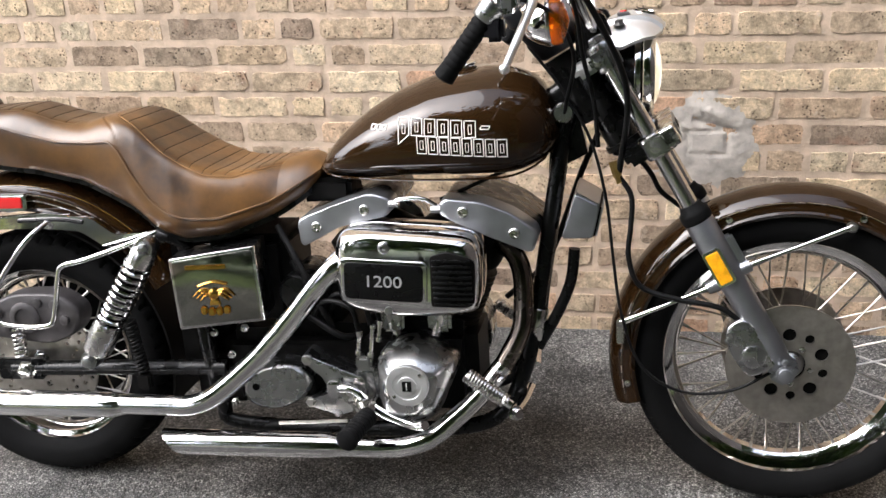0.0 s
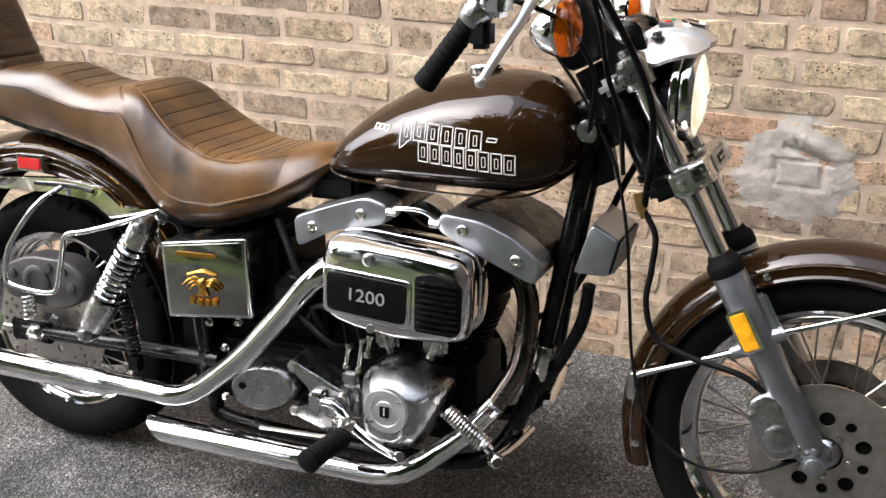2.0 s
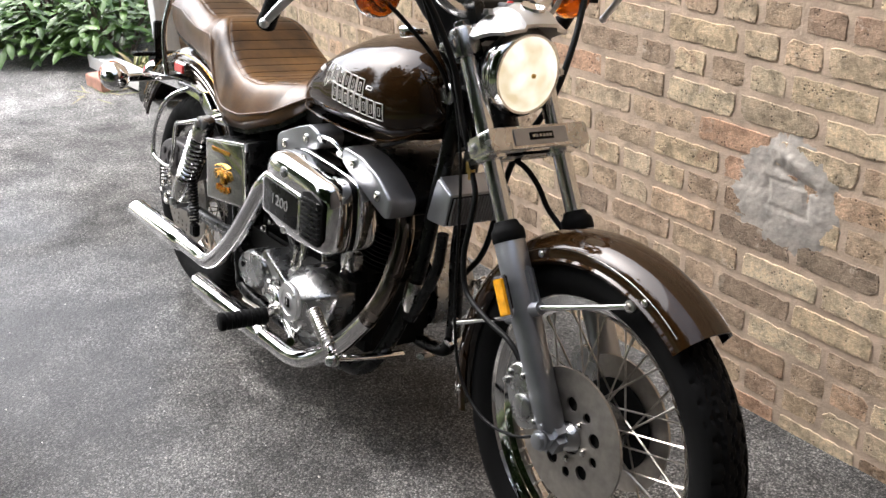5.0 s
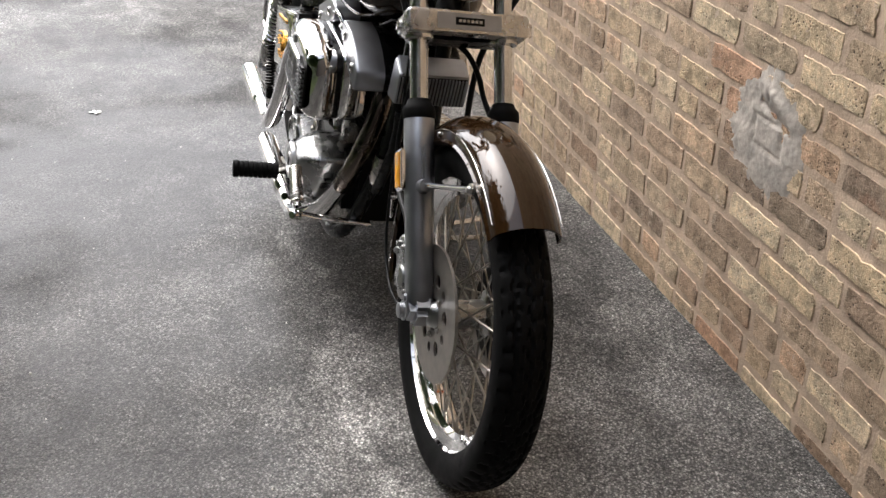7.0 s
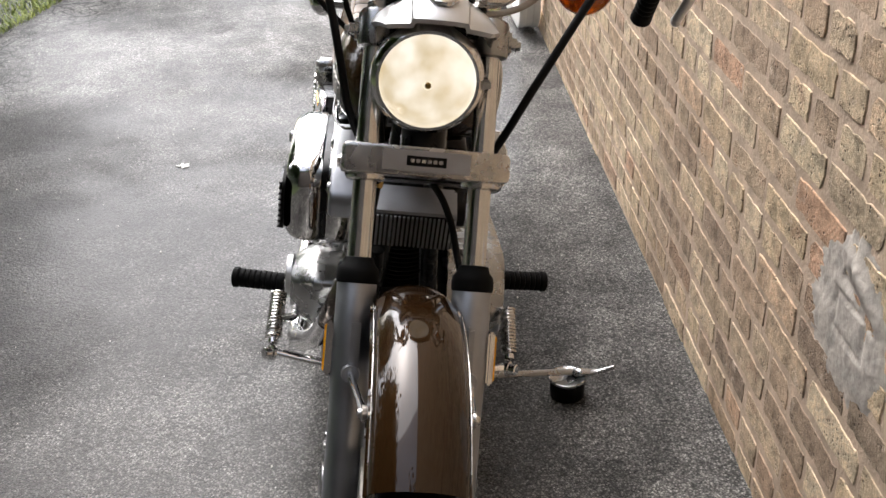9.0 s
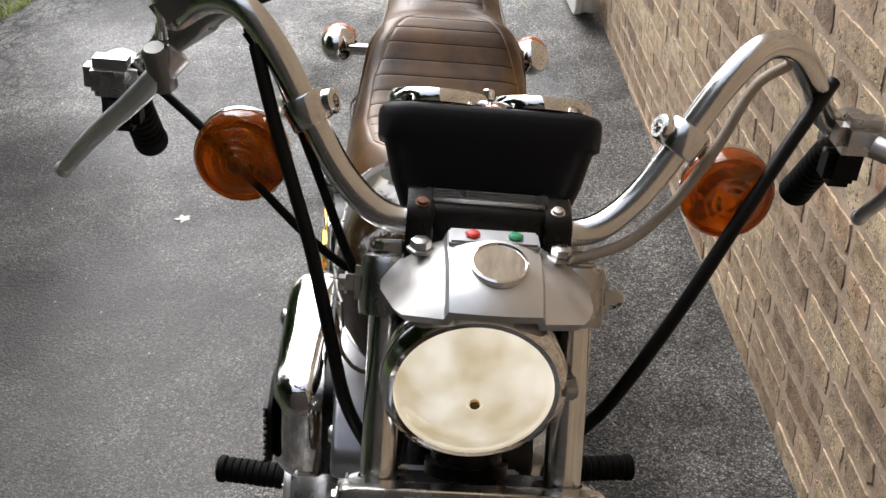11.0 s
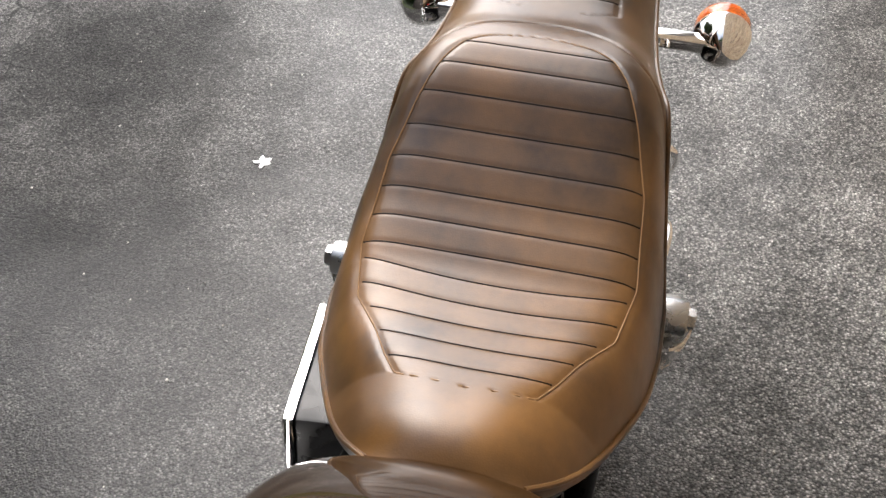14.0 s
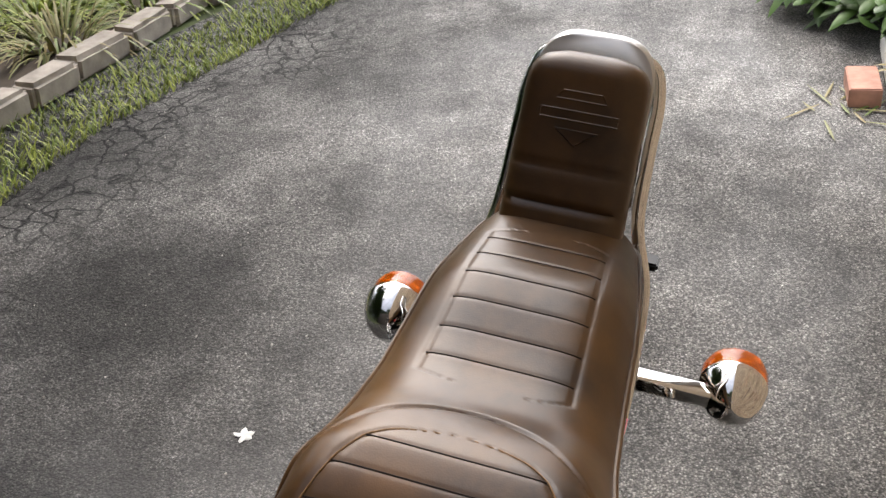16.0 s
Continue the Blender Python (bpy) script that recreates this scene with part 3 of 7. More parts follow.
# wheels -----------------------------------------------------------------
def tyre_mesh(c, R, width, rim):
    """A tyre with a grooved tread."""
    bm = B()
    nu, prof = 288, []
    half = width / 2
    shoulder = R - half * 0.55
    for a in np.linspace(0, 1, 8):                       # side wall, bead to shoulder
        prof.append((rim + (shoulder - rim) * a, -half * (0.72 + 0.28 * math.sin(min(1, a * 1.3) * math.pi / 2)), 0))
    for s in np.linspace(-0.93, 0.93, 31):               # tread
        prof.append((shoulder + (R - shoulder) * math.sqrt(max(0, 1 - s * s)) ** 1.0, half * s, 1))
    prof += [(r, -y, 0) for r, y, k in prof[7::-1]]
    rings = []
    for i in range(nu):
        a = 2 * math.pi * i / nu
        ring = []
        for r, y, tread in prof:
            if tread:
                s = y / half
                ph = a * R / 0.034
                mid = abs(s - 0.10 * math.sin(ph * 2 * math.pi)) < 0.05
                row = abs(abs(s) - 0.52 - 0.07 * math.sin(ph * 2 * math.pi + (0 if s > 0 else 2))) < 0.045
                f = (ph + (0.5 if s > 0 else 0) + abs(s) * 0.35) % 1.0
                cut = 0.2 < abs(s) < 0.9 and f < 0.16
                if mid or row or cut:
                    r -= 0.005
            ring.append(Vector((c[0] + r * math.cos(a), c[1] + y, c[2] + r * math.sin(a))))
        rings.append(ring)
    loft(bm, rings, closed=True)
    return bm


def wheel(name, c, R, width, rim, label, flange, disc_r, disc_y, spokes=40):
    M = ax(c, (0, 1, 0))
    body = part(name, lathe(B(), [(0.014, -0.075), (0.022, -0.07), (0.03, -0.05), (flange, -0.046), (flange, -0.038), (0.028, -0.032), (0.026, 0), (0.028, 0.032), (flange, 0.038), (flange, 0.046), (0.03, 0.05), (0.022, 0.07), (0.014, 0.075), (0, 0.075), (0, -0.075)][:-1] + [(0, -0.075), (0.014, -0.075)], M, 40), alloy, bike, label)
    part("tyre", tyre_mesh(c, R, width, rim), rubber, body, "black grooved rubber tyre")
    w = width * 0.36
    part("rim", lathe(B(), [(rim + 0.006, -w), (rim + 0.008, -w + 0.004), (rim - 0.008, -w + 0.008), (rim - 0.024, -w * 0.45), (rim - 0.03, -0.01), (rim - 0.031, 0.01), (rim - 0.024, w * 0.45), (rim - 0.008, w - 0.008), (rim + 0.008, w - 0.004), (rim + 0.006, w), (rim, w), (rim - 0.003, w - 0.006), (rim - 0.012, w - 0.01), (rim - 0.02, 0.02), (rim - 0.02, -0.02), (rim - 0.012, -w + 0.01), (rim - 0.003, -w + 0.006), (rim, -w)], M, 96, loop=True), chrome, body, "chromed steel rim")
    first = None
    for i in range(spokes):
        side = 1 if i % 2 else -1
        turn = 1 if (i // 2) % 2 else -1
        a = 2 * math.pi * i / spokes
        b = a + turn * radians(52)
        p = Vector((c[0] + (flange - 0.005) * math.cos(b), c[1] + side * 0.042, c[2] + (flange - 0.005) * math.sin(b)))
        q = Vector((c[0] + (rim - 0.028) * math.cos(a), c[1] + side * 0.006, c[2] + (rim - 0.028) * math.sin(a)))
        L = (q - p).length
        m = ax(p, q - p)
        if first is None:
            first = part("spoke", tube(tube(B(), [(0, 0, 0), (0, 0, L)], 0.0019, 6, n=1), [(0, 0, L - 0.016), (0, 0, L + 0.004)], 0.0034, 6, n=1), zinc, body)
            first.matrix_basis = m
        else:
            repeat(first, m)
    return body


def disc_mesh(c, y, R, thick, rings):
    """A brake disc with rings of round holes: (count, radius of the ring, radius of a hole, turn)."""
    bm = B()
    def circle(x, z, r, n, sgn=1):
        vs = [bm.verts.new((x + r * math.cos(sgn * 2 * math.pi * k / n), y, z + r * math.sin(sgn * 2 * math.pi * k / n))) for k in range(n)]
        return [bm.edges.new((vs[k], vs[(k + 1) % n])) for k in range(n)]
    edges = circle(c[0], c[2], R, 72) + circle(c[0], c[2], 0.03, 32, -1)
    for n, rr, hr, turn in rings:
        for k in range(n):
            a = 2 * math.pi * k / n + radians(turn)
            edges += circle(c[0] + rr * math.cos(a), c[2] + rr * math.sin(a), hr, 14, -1)
    bmesh.ops.triangle_fill(bm, use_beauty=True, use_dissolve=False, edges=edges)
    out = bmesh.ops.extrude_face_region(bm, geom=list(bm.faces))
    bmesh.ops.translate(bm, verts=[v for v in out["geom"] if isinstance(v, bmesh.types.BMVert)], vec=(0, thick, 0))
    return bm


FW, RW = (1.595, 0.0, 0.325), (-0.05, 0.0, 0.322)
front_wheel = wheel("front_wheel", FW, 0.319, 0.095, 0.25, "spoked front wheel with a chrome rim and grooved tyre", 0.044, 0.125, -0.055)
rear_wheel = wheel("rear_wheel", RW, 0.297, 0.128, 0.208, "wide spoked rear wheel with a chrome rim", 0.06, 0.145, -0.075)
HOLES = [(5, 0.064, 0.0135, 20), (5, 0.066, 0.0095, 56)]
for y in (-0.06, 0.056):
    d = part("brake_disc", disc_mesh(FW, y, 0.1265, 0.005, HOLES), steel, front_wheel, "worn drilled steel brake disc")
    for k in range(5):
        bm = B()
        a = 2 * math.pi * k / 5 + radians(56)
        bolt(bm, (FW[0] + 0.04 * math.cos(a), y - (0.001 if y < 0 else -0.006), FW[2] + 0.04 * math.sin(a)), (0, -1 if y < 0 else 1, 0), 0.005, 0.005)
        part("disc_bolt", bm, chrome_dull, d)
    # black ring stands in for the shade seen through the disc holes
    yc = y + (0.0095 if y < 0 else -0.0045)
    part("hole_shade", lathe(B(), [(0.03, -0.0015), (0.086, -0.0015), (0.086, 0.0015), (0.03, 0.0015)], ax((FW[0], yc, FW[2]), (0, 1, 0)), 40, loop=True), black_dull, d, "black ring added for the shade behind the disc holes")
part("brake_disc", disc_mesh(RW, -0.085, 0.143, 0.006, [(22, 0.131, 0.005, 0), (22, 0.117, 0.005, 8), (20, 0.103, 0.005, 0), (18, 0.089, 0.0045, 10), (5, 0.055, 0.008, 0)]), steel, rear_wheel, "drilled steel rear brake disc")


# fenders ----------------------------------------------------------------
def fender(bm, c, R, half, a0, a1, skirt, n=64, step=0.006):
    """A rolled fender over a wheel: crowned top, a small step, straight skirts, with sheet thickness."""
    prof = []
    for s in np.linspace(-1, 1, 21):
        prof.append((s * half * 0.96, R - 0.028 * abs(s) ** 2.6))
    left = [(half * 0.96 + 0.001, R - 0.032), (half * 0.985, R - 0.034), (half, R - 0.04), (half, R - skirt + 0.004), (half + 0.004, R - skirt), (half + 0.002, R - skirt - 0.003)]
    prof = [(-y, r) for y, r in left[::-1]] + prof + left
    inner = [(y * 0.955, r - 0.004) for y, r in prof[::-1]]
    loop = prof + inner
    rings = []
    for k in range(n + 1):
        a = radians(a0 + (a1 - a0) * k / n)
        rings.append([Vector((c[0] + r * math.cos(a), c[1] + y, c[2] + r * math.sin(a))) for y, r in loop])
    return loft(bm, rings)


ff = part("front_fender", fender(B(), FW, 0.362, 0.059, 50, 196, 0.048), paint, bike, "glossy brown metallic front fender")
for ang in (67, 112, 188):
    for s in (-1, 1):
        bm = B()
        bolt(bm, (FW[0] + 0.326 * math.cos(radians(ang)), s * 0.059, FW[2] + 0.326 * math.sin(radians(ang))), (0, s, 0), 0.005, 0.004, six=False)
        part("fender_rivet", bm, chrome, ff)
for s in (-1, 1):
    part("pinstripe", tube(B(), [(FW[0] + 0.335 * math.cos(radians(a)), s * 0.0595, FW[2] + 0.335 * math.sin(radians(a))) for a in np.linspace(53, 192, 40)], 0.0008, 6, n=1), chrome_dull, ff)
rf = part("rear_fender", fender(B(), (-0.05, 0, 0.33), 0.428, 0.085, 28, 150, 0.075), paint, bike, "brown rear fender with bright pinstripes")
for r in (0.385, 0.372, 0.405):
    for s in (-1, 1):
        part("pinstripe", tube(B(), [(-0.05 + r * math.cos(radians(a)), s * 0.0866 if r < 0.39 else s * 0.0835, 0.33 + r * math.sin(radians(a))) for a in np.linspace(35, 145, 36)], 0.0012, 6, n=1), gold if r == 0.405 else chrome_dull, rf)

# fork -------------------------------------------------------------------
def fk(z, y=0.0, off=0.0):
    """A point on the fork's axis at height z, off metres to its front."""
    return Vector((1.579 - 0.538 * (z - 0.325) + off * 0.881, y, z + off * 0.473))


FD = (fk(1.0) - fk(0.4)).normalized()
fork = part("fork", lathe(lathe(B(), [(0.0, 0), (0.03, 0), (0.034, 0.004), (0.034, 0.2), (0.03, 0.206), (0, 0.206)], ax(fk(0.79, 0, -0.055), FD), 28), [(0, 0), (0.04, 0), (0.04, 0.012), (0, 0.012)], ax(fk(0.80, 0, -0.055), FD), 28), black, bike, "long raked telescopic front fork")
for s in (-1, 1):
    y = s * 0.083
    part("fork_tube", tube(B(), [fk(0.6, y), fk(0.972, y)], 0.0172, 24, n=1), bar_chrome, fork, "polished fork tube")
    part("fork_slider", lathe(lathe(B(), [(0, 0), (0.02, 0), (0.0245, 0.006), (0.0265, 0.03), (0.0265, 0.16), (0.0275, 0.19), (0.0285, 0.24), (0.0285, 0.352), (0.026, 0.357), (0.017, 0.358)], ax(fk(0.332, y), FD), 32), [(0, -0.006), (0.012, -0.006), (0.012, 0.03), (0, 0.03)], ax(fk(0.332, y), FD), 16), silver, fork, "grey enamelled fork slider")
    foot = B()
    box(foot, (0, 0, 0), (0.05, 0.05, 0.055), 0.012, Matrix.Translation(fk(0.325, y * 0.98)) @ Matrix.Rotation(radians(28.2), 4, "Y"))
    bolt(foot, fk(0.325, s * 0.112), (0, s, 0), 0.014, 0.012, six=False)
    bolt(foot, fk(0.345, s * 0.112, 0.012), (0, s, 0), 0.006, 0.005, six=False)
    part("slider_foot", foot, silver, fork)
    part("dust_boot", lathe(B(), [(0.017, 0.022), (0.021, 0.021), (0.024, 0.012), (0.0295, 0.006), (0.0305, 0.0), (0.0305, -0.012), (0.029, -0.016), (0.0275, -0.016)], ax(fk(0.648, y), FD), 32), rubber, fork, "black rubber dust boot")
    boss = B()
    tube(boss, [fk(0.522, y * 1.0, -0.012), fk(0.522, y * 1.0, 0.045)], [0.018, 0.012], 14, n=1)
    tube(boss, [fk(0.518, y * 1.0), fk(0.518, y * 1.0, -0.05)], [0.018, 0.012], 14, n=1)
    box(boss, (0, 0, 0), (0.02, 0.014, 0.09), 0.005, Matrix.Translation(fk(0.55, s * 0.08, 0.032)) @ Matrix.Rotation(radians(-28.2), 4, "Y"))
    part("brace_boss", boss, silver, fork)
    part("fender_brace", tube(tube(B(), [fk(0.522, y, 0.045), (1.70, s * 0.066, 0.612)], [0.0065, 0.0045, 0.0045, 0.006], 10, n=4), [fk(0.518, y, -0.05), (1.262, s * 0.07, 0.418)], [0.0065, 0.0045, 0.0045, 0.008], 10, n=4), chrome, fork, "thin chrome fender brace")
for s in (-1, 1):
    for p_ in ((1.70, s * 0.066, 0.612), (1.262, s * 0.07, 0.418)):
        eye = lathe(B(), [(0, -0.004), (0.009, -0.004), (0.0105, -0.002), (0.0105, 0.003), (0.006, 0.004), (0.005, 0.008), (0, 0.0085)], ax(p_, (0, s, 0)), 20)
        part("brace_eye", eye, chrome_dull, fork, "bolted end of the fender brace")
    part("brace_tab", box(B(), (1.259, s * 0.068, 0.395), (0.016, 0.006, 0.05), 0.003, None), chrome_dull, fork, "small hanging brace tab")
# amber side reflectors on the sliders
for s in (-1, 1):
    m = Matrix.Translation(fk(0.551, s * 0.116, -0.008)) @ Matrix.Rotation(radians(-28.2), 4, "Y")
    holder = part("side_reflector", box(B(), (0, 0, 0), (0.036, 0.01, 0.077), 0.003, m), chrome, fork, "yellow side reflector in a chrome frame")
    part("reflector_lens", box(B(), (0, s * 0.004, 0), (0.026, 0.008, 0.066), 0.0015, m), yellow, holder, "yellow ribbed lens")
# lower clamp with the badge bar
low = part("lower_clamp", box(B(), (0, 0, 0), (0.07, 0.2, 0.034), 0.01, Matrix.Translation(fk(0.785, 0, -0.03)) @ Matrix.Rotation(radians(-28.2), 4, "Y")), black, fork, "black lower fork clamp")
for s in (-1, 1):
    cl = lathe(B(), [(0.019, -0.024), (0.027, -0.022), (0.0285, -0.018), (0.0285, 0.018), (0.027, 0.022), (0.019, 0.024)], ax(fk(0.785, s * 0.083), FD), 28)
    box(cl, (0, 0, 0), (0.062, 0.014, 0.04), 0.006, Matrix.Translation(fk(0.787, s * 0.112, 0.012)) @ Matrix.Rotation(radians(-28.2), 4, "Y"))
    bolt(cl, fk(0.786, s * 0.119), (0, s, 0), 0.0085, 0.006)
    part("clamp_collar", cl, bar_chrome, low)
mb = Matrix.Translation(fk(0.789, 0, 0.036)) @ Matrix.Rotation(radians(-28.2), 4, "Y")
bar = part("fork_bar", prism(B(), rounded([(-0.119, -0.021), (0.119, -0.021), (0.119, 0.021), (-0.119, 0.021)], 0.01), 0.016, -0.012, 0.006, mb @ Matrix.Rotation(radians(90), 4, "Z")), chrome_dull, fork, "chrome badge bar between the fork legs")
part("badge_plate", box(B(), (0.0135, 0, 0), (0.003, 0.124, 0.03), 0.001, mb), silver, bar, "grey badge plate with unreadable lettering")
part("badge_inset", box(B(), (0.0155, 0, 0.0), (0.002, 0.056, 0.014), 0.0005, mb), black_dull, bar)
bm = B()
for k in range(6):
    box(bm, (0.0172, -0.02 + 0.008 * k, 0.0), (0.001, 0.0055, 0.005), 0, mb)
part("badge_lettering", bm, alloy, bar)
# upper clamp
up = B()
box(up, (0, 0, 0), (0.075, 0.2, 0.03), 0.01, Matrix.Translation(fk(0.955, 0, -0.03)) @ Matrix.Rotation(radians(-28.2), 4, "Y"))
upper = part("upper_clamp", up, silver_light, fork, "silver upper fork clamp")
for s in (-1, 1):
    cl = lathe(B(), [(0.018, -0.028), (0.026, -0.026), (0.0275, -0.02), (0.0275, 0.02), (0.025, 0.026), (0.018, 0.028), (0.018, 0.03), (0.0, 0.03)], ax(fk(0.958, s * 0.083), FD), 28)
    box(cl, (0, 0, 0), (0.036, 0.026, 0.03), 0.008, Matrix.Translation(fk(0.958, s * 0.11, -0.012)) @ Matrix.Rotation(radians(-28.2), 4, "Y"))
    bolt(cl, fk(0.957, s * 0.122, -0.014), (0, s, 0), 0.0075, 0.008)
    lathe(cl, [(0, 0), (0.016, 0), (0.016, 0.008), (0.014, 0.01), (0, 0.01)], ax(fk(0.985, s * 0.083), FD), 6)
    part("clamp_cap", cl, alloy, upper, "dull alloy clamp with a hexagon cap")
# calipers
for s in (-1, 1):
    cal = B()
    mc = Matrix.Translation((1.515, s * 0.082, 0.385)) @ Matrix.Rotation(radians(-30), 4, "Y")
    prism(cal, rounded([(-0.04, -0.062), (0.012, -0.066), (0.03, -0.03), (0.03, 0.03), (0.01, 0.06), (-0.03, 0.055), (-0.046, 0.0)], 0.018), s * -0.03, s * 0.026, 0.008, mc)
    lathe(cal, [(0.024, -0.004), (0.024, 0.006), (0.019, 0.009), (0, 0.009)], ax(mc @ Vector((-0.008, s * 0.024, -0.022)), (0, s, 0)), 24)
    for q in ((-0.018, 0.042), (0.012, -0.052), (0.014, 0.03), (-0.034, 0.03)):
        bolt(cal, mc @ Vector((q[0], s * 0.025, q[1])), (0, s, 0), 0.006, 0.006)
    part("caliper", cal, alloy, fork, "cast alloy brake caliper")

# headlamp ---------------------------------------------------------------
HD = Vector((1, -0.0, -0.03)).normalized()
HM = ax((1.265, -0.008, 0.917), HD) @ Matrix.Scale(0.94, 4)
lamp = part("headlamp", lathe(B(), [(0, -0.03), (0.03, -0.03), (0.055, -0.012), (0.068, 0.015), (0.074, 0.04), (0.074, 0.05), (0.07, 0.052), (0, 0.052)], HM, 48), black, bike, "round lit headlamp with a black shell and chrome rings")
part("lamp_ring", lathe(B(), [(0.075, 0.028), (0.081, 0.03), (0.083, 0.036), (0.081, 0.042), (0.076, 0.044), (0.074, 0.036)], HM, 56, loop=True), chrome, lamp)
part("lamp_rim", lathe(B(), [(0.077, 0.046), (0.084, 0.048), (0.086, 0.056), (0.083, 0.066), (0.077, 0.071), (0.0725, 0.071), (0.0725, 0.06)], HM, 56, loop=True), chrome, lamp)
bm = B()
box(bm, (0.0, -0.088, 0.055), (0.014, 0.014, 0.028), 0.003, HM @ Matrix.Rotation(radians(180), 4, "Z") @ Matrix.Rotation(radians(-90), 4, "Z"))
part("rim_screw", bm, chrome_dull, lamp)


def lamp_mat():
    m = bpy.data.materials.new("lit_headlamp_lens")
    m.use_nodes = True
    N, L = m.node_tree.nodes, m.node_tree.links
    p = N["Principled BSDF"]
    p.inputs["Base Color"].default_value = (0.5, 0.47, 0.4, 1)
    p.inputs["Roughness"].default_value = 0.12
    p.inputs["Coat Weight"].default_value = 0.5
    pos = N.new("ShaderNodeTexCoord")
    n1 = N.new("ShaderNodeTexNoise")
    n1.inputs["Scale"].default_value, n1.inputs["Detail"].default_value = 22, 3
    L.new(pos.outputs["Object"], n1.inputs["Vector"])
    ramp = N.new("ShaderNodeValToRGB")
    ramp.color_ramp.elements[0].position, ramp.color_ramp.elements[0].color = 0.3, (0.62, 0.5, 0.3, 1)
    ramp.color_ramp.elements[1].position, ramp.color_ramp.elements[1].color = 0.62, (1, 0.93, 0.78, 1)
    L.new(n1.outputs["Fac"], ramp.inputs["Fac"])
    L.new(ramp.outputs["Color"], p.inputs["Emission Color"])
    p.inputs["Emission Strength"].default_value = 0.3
    wave = N.new("ShaderNodeTexWave")
    wave.inputs["Scale"].default_value = 60
    bump = N.new("ShaderNodeBump")
    bump.inputs["Strength"].default_value = 0.2
    L.new(pos.outputs["Object"], wave.inputs["Vector"])
    L.new(wave.outputs["Fac"], bump.inputs["Height"])
    L.new(bump.outputs["Normal"], p.inputs["Normal"])
    return m


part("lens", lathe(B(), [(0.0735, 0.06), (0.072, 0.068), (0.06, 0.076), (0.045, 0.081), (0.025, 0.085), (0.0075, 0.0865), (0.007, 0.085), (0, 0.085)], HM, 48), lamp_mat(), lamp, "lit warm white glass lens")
part("bulb_shield", lathe(B(), [(0.0045, 0.0845), (0.0045, 0.0885), (0, 0.089)], HM, 16), brass, lamp)

# silver headlamp cowl ----------------------------------------------------
def cowl():
    rings = []
    for x, w, zt, zb in ((1.238, 0.05, 1.01, 0.992), (1.245, 0.07, 1.016, 0.987), (1.254, 0.084, 1.021, 0.981), (1.27, 0.092, 1.026, 0.977), (1.29, 0.092, 1.029, 0.974), (1.31, 0.089, 1.027, 0.982), (1.33, 0.085, 1.02, 0.988), (1.344, 0.08, 1.01, 0.99), (1.353, 0.074, 1.001, 0.991)):
        ring = []
        for s in sorted([-1 + 2 * k / 24 for k in range(25)] + [q / w for q in (-0.0405, -0.0375, 0.0375, 0.0405)]):
            ridge = 0.007 if abs(s * w) < 0.0385 else 0.0
            drop = (abs(s) ** 2.2) * (zt - zb)
            ring.append(Vector((x - 0.02 * s * s, w * s, zt - drop + ridge)))
        inner = [p + Vector((0, -0.004 if p.y > 0 else 0.004, -0.006)) for p in ring[::-1]]
        rings.append(ring + inner)
    return loft(B(), rings)


cw = part("headlamp_cowl", cowl(), silver_light, fork, "silver painted headlamp cowl with warning lights")
part("cowl_badge", lathe(B(), [(0, -0.004), (0.026, -0.004), (0.026, 0.002), (0.024, 0.003), (0.0235, 0.0015), (0, 0.0015)], ax((1.315, 0.002, 1.0325), (0.22, 0, 1)) @ Matrix.Scale(0.9, 4), 36), chrome, cw, "round blank steel badge")
part("telltale_panel", box(B(), (1.274, 0, 1.0305), (0.024, 0.076, 0.008), 0.002), silver, cw)
for y, mt in ((-0.018, red), (0.018, green_lens)):
    part("telltale", lathe(B(), [(0.0065, 0), (0.0065, 0.0025), (0.005, 0.004), (0, 0.0045)], ax((1.274, y, 1.0335), (-0.05, 0, 1)), 18), mt, cw, "small coloured warning light")
for y in (-0.06, 0.06):
    bm = B()
    bolt(bm, (1.266, y, 1.012), (-0.1, 0, 1), 0.009, 0.011)
    part("cowl_bolt", bm, alloy, cw, "dull hexagon bolt")

# handlebar --------------------------------------------------------------
BARS = [(1.22, 0, 1.012), (1.22, 0.05, 1.012), (1.217, 0.094, 1.017), (1.206, 0.13, 1.046), (1.19, 0.164, 1.098), (1.175, 0.195, 1.148), (1.158, 0.226, 1.176), (1.138, 0.26, 1.17), (1.112, 0.295, 1.132), (1.085, 0.322, 1.093), (1.06, 0.357, 1.052), (0.985, 0.357, 0.957)]
path = [(x, -y, z) for x, y, z in BARS[:0:-1]] + BARS
handlebar = part("handlebar", tube(B(), path, 0.0127, 20, n=8), bar_chrome, bike, "wide pulled-back chrome handlebar")
TURN = Matrix.Translation((1.2, 0, 0)) @ Matrix.Rotation(radians(-1.6), 4, "Z") @ Matrix.Translation((-1.2, 0, 0))  # set a little askew in its clamps
handlebar.matrix_basis = TURN
rust = mat("rusty_steel", (0.12, 0.05, 0.025), 0.7, 0.3, tint=0.3, tint_size=300)
CS = Matrix.Translation((0.012, 0, -0.006))
riser = part("bar_clamp", box(prism(B(), rounded([(1.18, 0.975), (1.236, 0.975), (1.236, 0.998), (1.219, 1.04), (1.192, 1.046), (1.178, 1.034)], 0.006), -0.05, 0.05, 0.003), (1.2, 0, 0.972), (0.05, 0.15, 0.04), 0.008), black, handlebar, "ribbed black handlebar clamp")
riser.matrix_basis = CS
